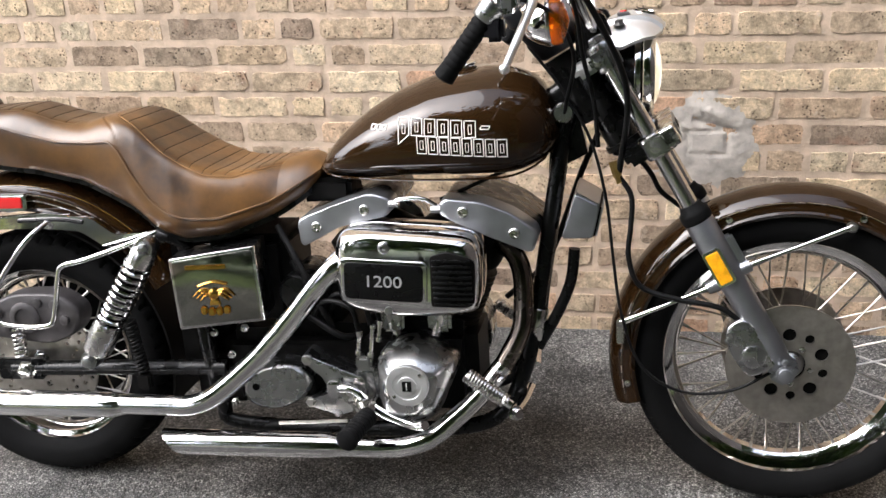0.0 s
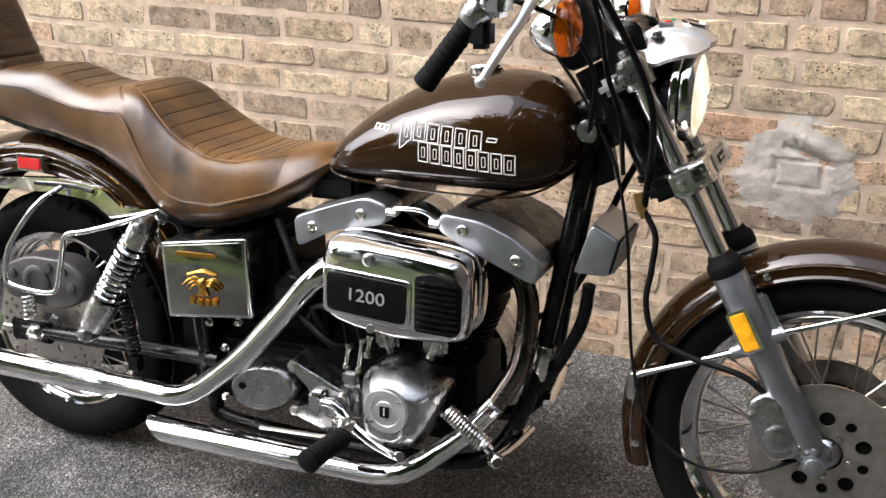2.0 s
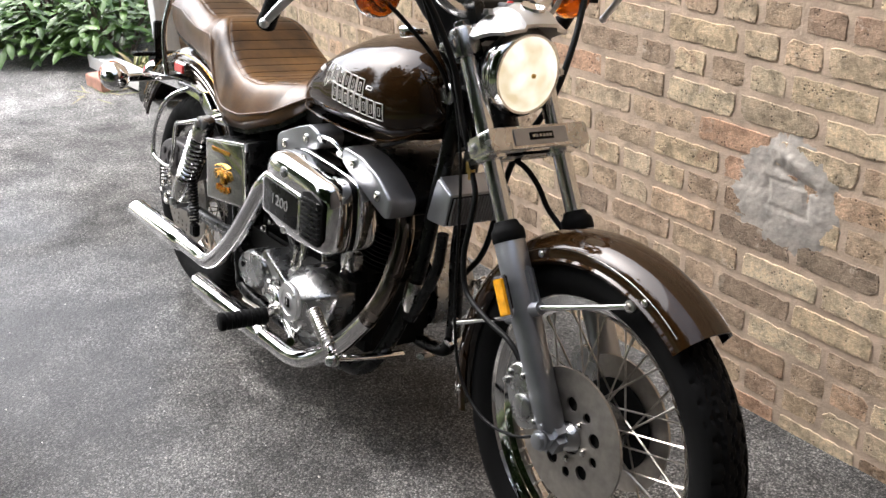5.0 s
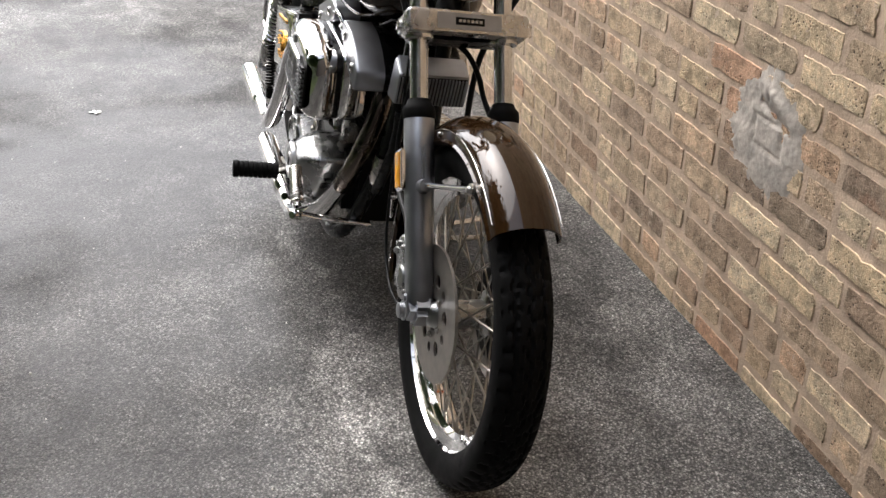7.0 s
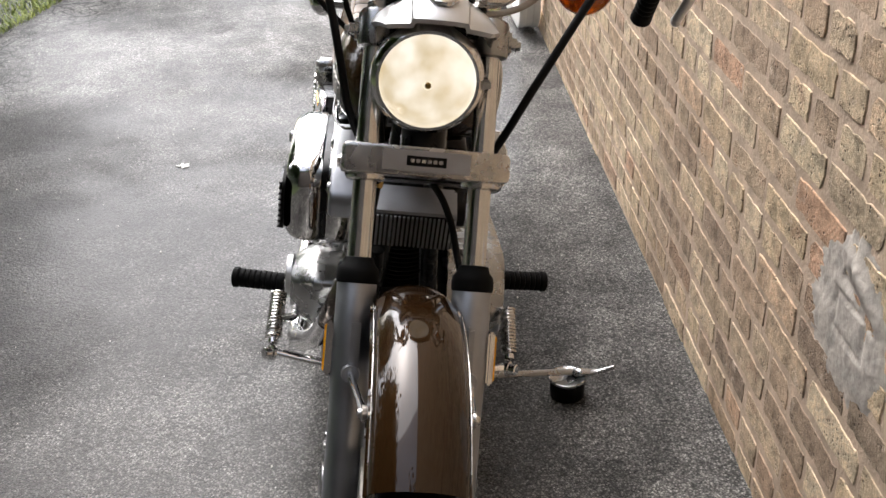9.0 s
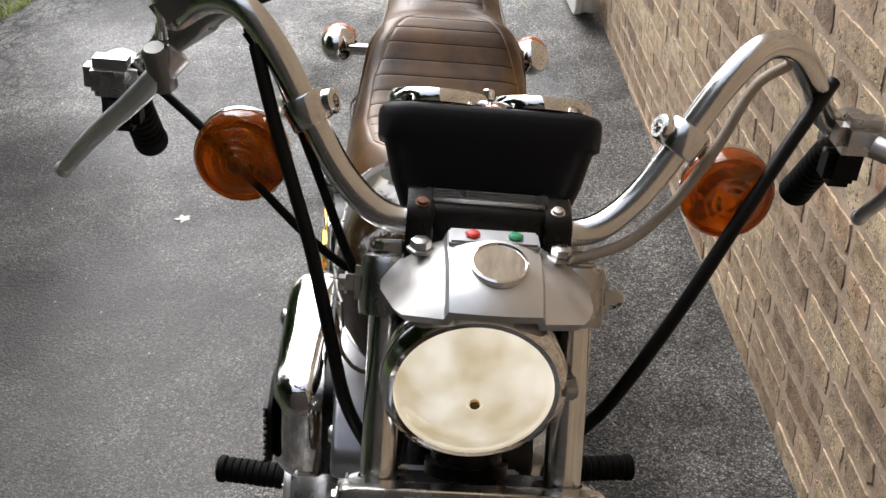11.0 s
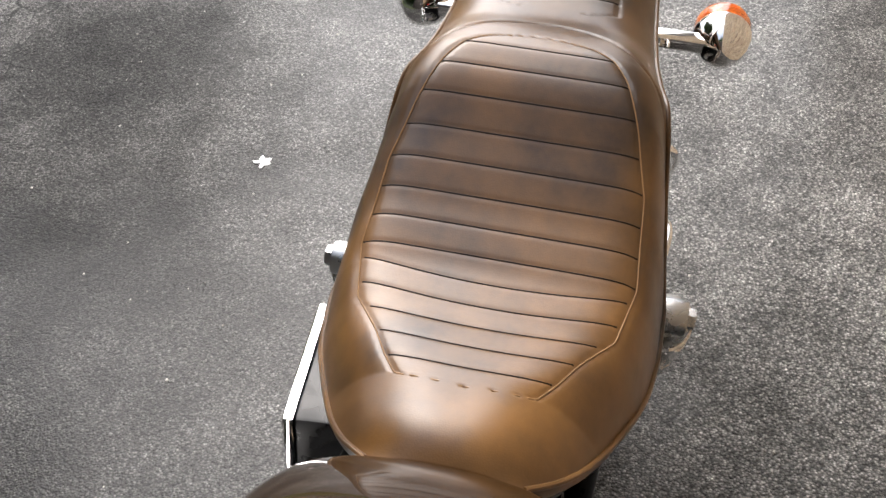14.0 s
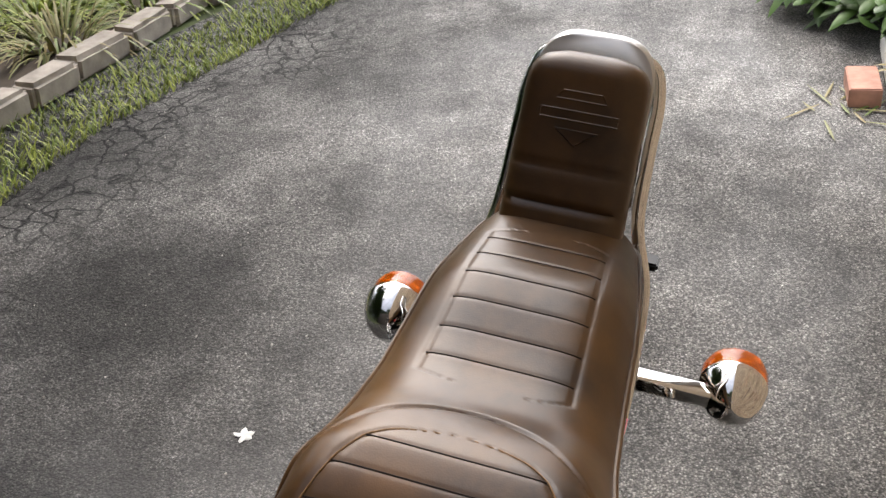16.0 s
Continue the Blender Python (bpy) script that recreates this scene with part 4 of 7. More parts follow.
for y in (-0.06, 0.06):
    part("clamp_cheek", prism(B(), rounded([(1.174, 0.965), (1.242, 0.965), (1.244, 1.0), (1.228, 1.042), (1.188, 1.047), (1.172, 1.032)], 0.01), y - 0.012, y + 0.012, 0.004), black, riser, "black clamp cheek")
for k in range(4):
    part("clamp_rib", box(B(), (1.2 + 0.0034 * k, 0, 1.0465 - 0.0009 * k), (0.0017, 0.102, 0.006), 0.001, None), alloy, riser)
for y in (-0.059, 0.059):
    bm = B()
    bolt(bm, (1.217, y, 1.043), (0.15, 0, 1), 0.0048, 0.004, six=False)
    part("clamp_bolt", bm, rust if y < 0 else steel, riser, "small rusty clamp bolt" if y < 0 else "")
part("clamp_slot", box(B(), (1.2335, 0, 1.006), (0.003, 0.05, 0.008), 0.002), chrome_dull, riser)

for s in (-1, 1):
    g0, g1 = Vector((1.06, s * 0.357, 1.052)), Vector((0.985, s * 0.357, 0.957))
    gd = (g1 - g0).normalized()
    grip = [(0.0, 0), (0.0185, 0), (0.0185, 0.006)]
    for k in range(9):
        h = 0.012 + 0.0115 * k
        grip += [(0.0162, h - 0.004), (0.0175, h), (0.0175, h + 0.004)]
    grip += [(0.0185, 0.118), (0.0185, 0.124), (0.014, 0.127), (0, 0.127)]
    hg = part("grip", lathe(B(), grip, ax(g0 - gd * 0.005, gd), 24), rubber, handlebar, "black rubber grip")
    hou = B()
    lathe(hou, [(0.014, -0.036), (0.022, -0.034), (0.0235, -0.028), (0.0235, -0.004), (0.021, 0.0), (0.014, 0.0)], ax(g0, gd), 28)
    box(hou, (0, 0, 0), (0.034, 0.05, 0.038), 0.009, Matrix.Translation(g0 - gd * 0.03 + Vector((0.024, 0, 0.004))))
    part("switch_housing", hou, alloy, handlebar, "cast alloy switch housing")
    part("switch_box", box(B(), (0, 0, 0), (0.034, 0.036, 0.044), 0.008, Matrix.Translation(g0 - gd * 0.022 + Vector((0.004, 0, -0.032)))), plastic, handlebar)
    if s < 0:
        continue
    lv = B()
    lp = g0 - gd * 0.03 + Vector((0.05, s * 0.004, 0.004))
    tube(lv, [lp, lp + Vector((0.016, s * 0.02, -0.006)), lp + gd * 0.06 + Vector((0.03, s * 0.035, 0.0)), lp + gd * 0.12 + Vector((0.032, s * 0.03, 0))], [0.009, 0.0085, 0.007, 0.0065], 12, n=6, flat=1.3)
    bmesh.ops.create_icosphere(lv, subdivisions=2, radius=0.0095, matrix=Matrix.Translation(lp + gd * 0.125 + Vector((0.032, s * 0.03, 0))))
    part("hand_lever", lv, silver_light, handlebar, "silver alloy hand lever with a ball end")
# front brake master cylinder on the right
lever = tube(B(), [(1.135, -0.285, 1.12), (1.142, -0.305, 1.098), (1.135, -0.335, 1.065), (1.118, -0.378, 1.02), (1.102, -0.41, 0.98)], [0.011, 0.0095, 0.0085, 0.0075, 0.0065], 12, n=6, flat=1.25)
bmesh.ops.create_icosphere(lever, subdivisions=2, radius=0.0095, matrix=Matrix.Translation((1.1, -0.413, 0.976)))
part("hand_lever", lever, silver_light, handlebar, "silver alloy hand lever with a ball end")
BD = Vector((-0.3, -0.75, -0.6)).normalized()          # along the bar, outwards and down
MB = ax((1.128, -0.247, 1.168), BD)
mcyl = lathe(B(), [(0, -0.004), (0.012, -0.004), (0.015, 0.0), (0.015, 0.02), (0.018, 0.024), (0.018, 0.07), (0.015, 0.074), (0, 0.074)], MB, 24)
box(mcyl, (0.0, 0.0, 0.04), (0.03, 0.03, 0.05), 0.006, MB)
lathe(mcyl, [(0, -0.02), (0.012, -0.02), (0.012, 0.02), (0.009, 0.024), (0, 0.024)], ax((1.142, -0.302, 1.106), (0.3, -0.1, 0.9)), 20)
master = part("master_cylinder", mcyl, alloy_dark, handlebar, "cast alloy brake master cylinder")
tank_m = Matrix.Translation((1.118, -0.279, 1.172)) @ Matrix.Rotation(radians(38), 4, "X")
part("fluid_reservoir", box(B(), (0, 0, 0), (0.048, 0.066, 0.036), 0.008, tank_m), alloy_dark, master, "cast alloy fluid reservoir")
part("reservoir_lid", box(B(), (0, 0, 0.022), (0.053, 0.071, 0.008), 0.003, tank_m), alloy_dark, master, "weathered alloy lid")
part("banjo_bolt", lathe(B(), [(0, 0), (0.0095, 0), (0.0095, 0.01), (0.007, 0.013), (0, 0.013)], ax((1.13, -0.243, 1.176), (0.3, 0.6, 0.75)), 6), brass, master, "tarnished brass banjo bolt")
part("hose_fitting", tube(tube(B(), [(1.136, -0.238, 1.176), (1.145, -0.226, 1.172), (1.152, -0.219, 1.166)], 0.0058, 12, n=4), [(1.149, -0.222, 1.169), (1.156, -0.214, 1.16)], 0.0088, 6, n=1), chrome_dull, master, "steel hose fitting")
part("brake_switch", box(B(), (0, 0, 0), (0.022, 0.02, 0.022), 0.003, Matrix.Translation((1.158, -0.211, 1.152)) @ Matrix.Rotation(radians(35), 4, "X")), plastic, master)
part("switch_plate", box(B(), (0, 0, 0), (0.012, 0.05, 0.02), 0.003, Matrix.Translation((1.112, -0.222, 1.172)) @ Matrix.Rotation(radians(25), 4, "X")), plastic, master)
part("mirror_stem", tube(B(), [(1.128, -0.3, 1.13), (1.132, -0.302, 1.16), (1.13, -0.315, 1.178), (1.12, -0.36, 1.186), (1.1, -0.44, 1.192)], 0.0052, 12, n=6), chrome, handlebar, "thin chrome mirror stem")

# turn signals in front: clamps on the bar, chrome bowls, amber lenses
def signal(p, d, r=0.04, label="amber turn signal in a chrome bowl", deep=1.0):
    m = ax(p, d)
    bowl = part("turn_signal", lathe(B(), [(0, -0.046), (0.012, -0.045), (0.026, -0.036), (0.036, -0.02), (r, 0.0), (r + 0.001, 0.004), (r, 0.008), (0.034, 0.008), (0, 0.008)], m, 32), chrome, bike, label)
    prof = [(r - 0.001, 0.008), (r - 0.0005, 0.02), (r - 0.004, 0.027)]
    for k in range(4):
        q = (r - 0.006) * (1 - (k + 1) / 5)
        h = 0.026 + 0.012 * (1 - (1 - (k + 1) / 5) ** 2)
        prof += [(q + 0.0025, h - 0.0026), (q, h)]
    prof.append((0, 0.0395))
    prof = [(q, 0.008 + (h - 0.008) * deep) for q, h in prof]
    part("lens", lathe(B(), prof, m, 32), amber, bowl, "ribbed amber lens")
    return bowl


for s in (-1, 1):
    p = Vector((1.15, s * 0.224 - 0.002, 1.036))
    b = signal(p, (1, 0, 0.05), 0.0435)
    b.matrix_basis = TURN
    st = B()
    tube(st, [(1.106, s * 0.207, 1.052), (1.135, s * 0.193, 1.075), (1.172, s * 0.18, 1.092)], [0.009, 0.011, 0.01], 14, n=4)
    lathe(st, [(0.0128, -0.014), (0.0185, -0.0135), (0.0195, -0.012), (0.0195, 0.012), (0.0185, 0.0135), (0.0128, 0.014)], ax((1.19, s * 0.164, 1.098), (-0.29, s * 0.57, 0.9)), 22)
    lathe(st, [(0, 0), (0.0115, 0), (0.0115, 0.025), (0.0098, 0.027), (0.0062, 0.027), (0.0062, 0.019), (0, 0.019)], ax((1.184, s * 0.164, 1.1), (0.25, -s * 0.9, 0.35)), 18)
    part("signal_clamp", st, bar_chrome, b, "chrome clamp on the handlebar")
# gauges -----------------------------------------------------------------
GN = Vector((-0.33, 0, 0.94)).normalized()
GT = Matrix.Rotation(radians(-29), 4, "Y")
def gauge_box():
    rings = []
    for back, front, sy, z in ((0.03, 0.034, 0.062, -0.118), (0.036, 0.044, 0.072, -0.112), (0.044, 0.05, 0.09, -0.066), (0.048, 0.0535, 0.0975, -0.037), (0.0485, 0.054, 0.0985, -0.034), (0.052, 0.0545, 0.1045, -0.031), (0.0535, 0.0545, 0.1055, -0.012), (0.053, 0.0535, 0.105, -0.005), (0.0505, 0.051, 0.102, 0.0), (0.046, 0.046, 0.097, 0.002)):
        o = rounded([(-back, -sy), (front, -sy), (front, sy), (-back, sy)], 0.03, 6)
        rings.append([Matrix.Translation((1.093, 0, 1.066)) @ GT @ Vector((x, y, z)) for x, y in o])
    return loft(B(), rings)


cluster = part("gauge_housing", gauge_box(), plastic, bike, "black plastic housing with twin round gauges", sharp=50)
cluster.matrix_basis = TURN
for s in (-1, 1):
    gm = Matrix.Translation((1.088, s * 0.05, 1.067)) @ GT
    g = part("gauge", lathe(B(), [(0.041, 0.004), (0.041, 0.006), (0, 0.006)], gm, 40), dial, cluster, "round dial behind glass")
    part("bezel", lathe(B(), [(0.046, 0.0), (0.0492, 0.001), (0.0495, 0.006), (0.048, 0.0105), (0.0455, 0.0135), (0.043, 0.0138), (0.041, 0.012), (0.0395, 0.006), (0.0395, 0.002)], gm, 48, loop=True), chrome, g, "chrome bezel ring")
    ticks = B()
    for k in range(25):
        a = radians(-45 + 270 * k / 24)
        box(ticks, (0.034, 0, 0.0066), (0.008 if k % 4 == 0 else 0.005, 0.0016 if k % 4 == 0 else 0.0009, 0.0005), 0, gm @ Matrix.Rotation(a, 4, "Z"))
    for k in range(5):
        box(ticks, (-0.016, -0.009 + 0.0045 * k, 0.0066), (0.004, 0.003, 0.0005), 0, gm)
    part("dial_marks", ticks, white_mark, g)
    part("needle", box(box(B(), (0.013, 0, 0.0072), (0.03, 0.0014, 0.0008), 0, gm @ Matrix.Rotation(radians(-140), 4, "Z")), (0, 0, 0.0072), (0.008, 0.008, 0.001), 0.001, gm), red_mark, g, "red needle")
    glass_mat = mat("hazy_gauge_glass", (0.9, 0.92, 0.9), 0.28, transmission=1.0)
    glass_mat.node_tree.nodes["Principled BSDF"].inputs["IOR"].default_value = 1.22
    glass = part("glass", lathe(B(), [(0.0408, 0.0095), (0.0408, 0.0103), (0, 0.0108), (0, 0.0095)], gm, 40), glass_mat, g)
    glass.visible_shadow = False
part("reset_knob", lathe(B(), [(0, -0.002), (0.0085, -0.002), (0.0085, 0.005), (0.007, 0.007), (0, 0.007)], Matrix.Translation((1.128, 0.0, 1.081)) @ GT, 24), orange_cap, cluster, "small orange warning light")
part("centre_knob", lathe(B(), [(0, 0), (0.004, 0), (0.004, 0.008), (0.0062, 0.01), (0.0062, 0.019), (0.005, 0.0205), (0, 0.0205)], Matrix.Translation((1.058, 0.0, 1.056)) @ GT, 18), chrome, cluster)

# fuel tank --------------------------------------------------------------
T_TOP = [(0.65, 0.756), (0.656, 0.766), (0.67, 0.788), (0.695, 0.816), (0.725, 0.842), (0.759, 0.866), (0.82, 0.9), (0.891, 0.926), (0.938, 0.934), (1.006, 0.941), (1.05, 0.937), (1.073, 0.931), (1.1, 0.917), (1.118, 0.902), (1.138, 0.868), (1.15, 0.81)]
T_BOT = [(0.65, 0.75), (0.66, 0.744), (0.69, 0.738), (0.73, 0.736), (0.9, 0.732), (1.05, 0.732), (1.09, 0.742), (1.13, 0.766), (1.15, 0.8)]
T_WID = [(0.65, 0.04), (0.66, 0.078), (0.69, 0.11), (0.73, 0.127), (0.77, 0.136), (0.83, 0.144), (0.9, 0.147), (0.98, 0.147), (1.04, 0.138), (1.09, 0.118), (1.12, 0.096), (1.14, 0.07), (1.15, 0.04)]


def smooth_table(tab, n=120):
    xs = np.linspace(tab[0][0], tab[-1][0], n)
    ys = np.interp(xs, [t[0] for t in tab], [t[1] for t in tab])
    for _ in range(10):
        ys[1:-1] = (ys[:-2] + ys[1:-1] * 2 + ys[2:]) / 4
    return list(zip(xs, ys))


T_TOP, T_BOT, T_WID = smooth_table(T_TOP), smooth_table(T_BOT), smooth_table(T_WID)


def tank_half(x, z):
    """The tank's half width at x and height z."""
    zt, zb, w = lerp(x, T_TOP), lerp(x, T_BOT), lerp(x, T_WID)
    zc = zb + 0.4 * (zt - zb)
    u = (z - zc) / (zt - zc) if z > zc else (zc - z) / (zc - zb)
    n = 2.15 if z > zc else 3.2
    return w * max(0.0, 1 - min(1, u) ** n) ** (1 / n)


def tank():
    rings = []
    for x in np.linspace(0.65, 1.15, 90):
        zt, zb, w = lerp(x, T_TOP), lerp(x, T_BOT), lerp(x, T_WID)
        zc = zb + 0.4 * (zt - zb)
        ring = []
        for k in range(64):
            a = 2 * math.pi * k / 64
            c, s = math.cos(a), math.sin(a)
            n = 2.15 if s > 0 else 3.2
            y = w * math.copysign(abs(c) ** (2 / n), c)
            z = zc + (zt - zc if s > 0 else zc - zb) * math.copysign(abs(s) ** (2 / n), s)
            ring.append(Vector((x, y, z)))
        rings.append(ring)
    return loft(B(), rings)


fuel = part("fuel_tank", tank(), paint, bike, "glossy dark brown metallic teardrop fuel tank", sharp=60)
part("filler_cap", lathe(B(), [(0, -0.01), (0.026, -0.01), (0.029, 0.0), (0.031, 0.004), (0.0325, 0.01), (0.031, 0.014), (0.024, 0.019), (0.012, 0.022), (0, 0.0225)], ax((0.949, 0.0, 0.933), (-0.06, 0, 1)), 40), chrome, fuel, "round chrome filler cap")
part("tank_seam", tube(B(), [(x, s * lerp(x, T_WID) * 0.97, lerp(x, T_BOT) + 0.006) for s, xs in ((-1, np.linspace(0.66, 1.12, 24)), (1, np.linspace(1.12, 0.66, 24))) for x in xs], 0.0025, 8, n=1), paint, fuel)
mount = part("tank_mount_bolt", lathe(B(), [(0, -0.03), (0.012, -0.03), (0.012, 0.0), (0.02, 0.0), (0.021, 0.003), (0.018, 0.007), (0.007, 0.008), (0, 0.006)], ax((1.155, -0.051, 0.848), (0, -1, 0)), 28), alloy, fuel, "round steel mounting bolt")


def mark(outline, parent, name="wordmark_bar", r=0.0011):
    pts = []
    L = len(outline)
    for i in range(L):
        a, b = outline[i], outline[(i + 1) % L]
        for k in range(5):
            x, z = a[0] + (b[0] - a[0]) * k / 5, a[1] + (b[1] - a[1]) * k / 5
            pts.append((x, -tank_half(x, z) - 0.0006, z))
    return part(name, tube(B(), pts, r, 6, n=1, closed=True), cream, parent)


WORD = []
# upper row: one tall block, five blocks and a dash; lower row: eight blocks
for k in range(6):
    x0, z0 = 0.841 + 0.0262 * k, 0.861 - 0.0018 * k
    WORD.append([(x0, z0 - (0.05 if k == 0 else 0.032)), (x0 + 0.0215, z0 - 0.032), (x0 + 0.0215, z0 - 0.001), (x0, z0)])
WORD.append([(1.002, 0.835), (1.018, 0.834), (1.021, 0.84), (1.005, 0.841)])
for k in range(8):
    x0, z0 = 0.878 + 0.0222 * k, 0.826 - 0.0018 * k
    WORD.append([(x0, z0 - 0.034), (x0 + 0.018, z0 - 0.035), (x0 + 0.018, z0 - 0.001), (x0, z0)])
for o in WORD:
    mark(o, fuel)
    cx, cz = sum(p[0] for p in o) / 4, sum(p[1] for p in o) / 4
    if len(o) == 4 and abs(o[0][1] - o[2][1]) > 0.02:
        mark([(cx - 0.003, cz - 0.009), (cx + 0.003, cz - 0.009), (cx + 0.003, cz + 0.008), (cx - 0.003, cz + 0.008)], fuel, r=0.0007)
for k in range(3):
    x0, z0 = 0.782 + 0.012 * k, 0.838
    mark([(x0, z0), (x0 + 0.008, z0), (x0 + 0.01, z0 + 0.009), (x0 + 0.002, z0 + 0.009)], fuel, r=0.0014)

# seat -------------------------------------------------------------------
S_TOP = smooth_table([(-0.175, 0.87), (-0.165, 0.888), (-0.13, 0.896), (-0.074, 0.898), (-0.006, 0.9), (0.03, 0.89), (0.071, 0.875), (0.11, 0.866), (0.149, 0.864), (0.19, 0.875), (0.23, 0.877), (0.267, 0.863), (0.313, 0.825), (0.373, 0.786), (0.434, 0.76), (0.484, 0.756), (0.561, 0.768), (0.62, 0.776), (0.64, 0.772), (0.652, 0.76)], 240)
S_WELT = smooth_table([(-0.175, 0.85), (-0.16, 0.862), (-0.03, 0.862), (0.02, 0.847), (0.096, 0.83), (0.18, 0.828), (0.227, 0.832), (0.249, 0.81), (0.272, 0.764), (0.314, 0.709), (0.35, 0.683), (0.384, 0.672), (0.458, 0.671), (0.558, 0.697), (0.61, 0.724), (0.64, 0.742), (0.652, 0.75)], 240)
S_BOT = smooth_table([(-0.175, 0.8), (-0.052, 0.779), (0.027, 0.771), (0.141, 0.746), (0.262, 0.692), (0.318, 0.646), (0.378, 0.627), (0.466, 0.635), (0.567, 0.67), (0.62, 0.702), (0.652, 0.735)], 240)
S_WID = smooth_table([(-0.175, 0.07), (-0.15, 0.084), (-0.08, 0.096), (0.0, 0.106), (0.08, 0.111), (0.15, 0.117), (0.2, 0.126), (0.25, 0.139), (0.3, 0.153), (0.36, 0.164), (0.42, 0.163), (0.47, 0.156), (0.5, 0.148), (0.56, 0.124), (0.6, 0.106), (0.63, 0.086), (0.652, 0.06)], 240)
RIBS_DRIVER = [0.229 + 0.0272 * k for k in range(13)]
RIBS_REAR = [-0.066 + 0.033 * k for k in range(6)]
PANEL = smooth_table([(0.205, 0.0), (0.208, 0.03), (0.215, 0.055), (0.228, 0.074), (0.25, 0.09), (0.29, 0.108), (0.34, 0.124), (0.42, 0.13), (0.48, 0.117), (0.52, 0.09), (0.55, 0.074), (0.574, 0.058), (0.578, 0.0)], 400)


def panel_half(x):
    """Half width of the stitched panel at x, or 0 outside it."""
    if 0.205 < x < 0.578:
        return lerp(x, PANEL)
    if -0.09 < x < 0.13:
        return (0.06 + 0.045 * (x + 0.09)) * min(1, (min(x + 0.09, 0.13 - x) / 0.01) ** 0.4 if min(x + 0.09, 0.13 - x) < 0.01 else 1)
    return 0.0


def seat_z(x, s):
    zt, zw = lerp(x, S_TOP), lerp(x, S_WELT)
    e = lerp(x, [(0.1, 5.0), (0.15, 5.0), (0.22, 6.0), (0.28, 11.0), (0.44, 11.0), (0.51, 7.0), (0.57, 3.4), (0.64, 2.4)])
    return zw + (zt - zw) * (1 - abs(s) ** e)


def seat():
    rings = []
    for x in np.linspace(-0.175, 0.652, 470):
        w, zw, zb = lerp(x, S_WID), lerp(x, S_WELT), lerp(x, S_BOT)
        ph = panel_half(x)
        ring = []
        for s in np.linspace(-1, 1, 81):
            y, z = w * s, seat_z(x, s)
            if ph and abs(y) < ph:
                ribs = RIBS_DRIVER if x > 0.2 else RIBS_REAR
                gap = min(abs(x - r + (0.7 * y * y if x > 0.43 else 0.0)) for r in ribs)
                z -= 0.0007 * math.exp(-(gap / 0.002) ** 2)
            if ph:
                z -= (0.0022 if x > 0.2 else 0.0016) * math.exp(-((abs(y) - ph) / 0.0022) ** 2)
            if 0.13 < x < 0.3:
                z -= 0.0035 * math.exp(-((x - 0.168 - 4.5 * y * y) / 0.002) ** 2)
            ring.append(Vector((x, y, z)))
        for k in range(1, 9):                        # side, bulging, down to the pan
            t = k / 8
            ring.append(Vector((x, w * (1 + 0.05 * math.sin(math.pi * t) - 0.1 * t), zw + (zb - zw) * t)))
        for k in range(8, 0, -1):
            t = k / 8
            ring.append(Vector((x, -w * (1 + 0.05 * math.sin(math.pi * t) - 0.1 * t), zw + (zb - zw) * t)))
        rings.append(ring)
    return loft(B(), rings)


saddle = part("seat", seat(), leather, bike, "brown leather two-level seat with stitched ribs", sharp=70)
for s in (-1, 1):
    part("welt", tube(B(), [(x, s * (lerp(x, S_WID) + 0.001), lerp(x, S_WELT)) for x in np.linspace(-0.17, 0.65, 120)], 0.0028, 8, n=1), leather, saddle, "dark leather piping")
    part("stitching", tube(B(), [(x, s * panel_half(x), seat_z(x, s * panel_half(x) / lerp(x, S_WID)) - 0.0008) for x in np.concatenate((np.linspace(0.206, 0.23, 30), np.linspace(0.232, 0.57, 90), np.linspace(0.5705, 0.5779, 30)))], 0.0007, 6, n=1), thread, saddle, "tan thread")
# dark tubes stand in for shade in the sewn creases, with their stitching
crease_shade = mat("shaded_leather_seam", (0.012, 0.006, 0.003), 0.6, spec=0.2)
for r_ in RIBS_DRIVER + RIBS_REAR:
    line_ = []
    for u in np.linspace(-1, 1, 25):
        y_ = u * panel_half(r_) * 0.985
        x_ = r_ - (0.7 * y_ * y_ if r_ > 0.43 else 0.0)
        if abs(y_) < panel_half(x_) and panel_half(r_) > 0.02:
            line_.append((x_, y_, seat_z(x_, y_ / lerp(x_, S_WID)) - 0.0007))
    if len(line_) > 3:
        part("seam", tube(B(), line_, 0.0009, 6, n=1), crease_shade, saddle, "dark tube for the shade and stitches of a sewn crease")
part("seat_pan", loft(B(), [[Vector((x, s * lerp(x, S_WID) * 0.86, lerp(x, S_BOT) + dz)) for s, dz in ((-1, 0.004), (1, 0.004), (1, -0.012), (-1, -0.012))] for x in np.linspace(-0.16, 0.64, 40)]), black, saddle)

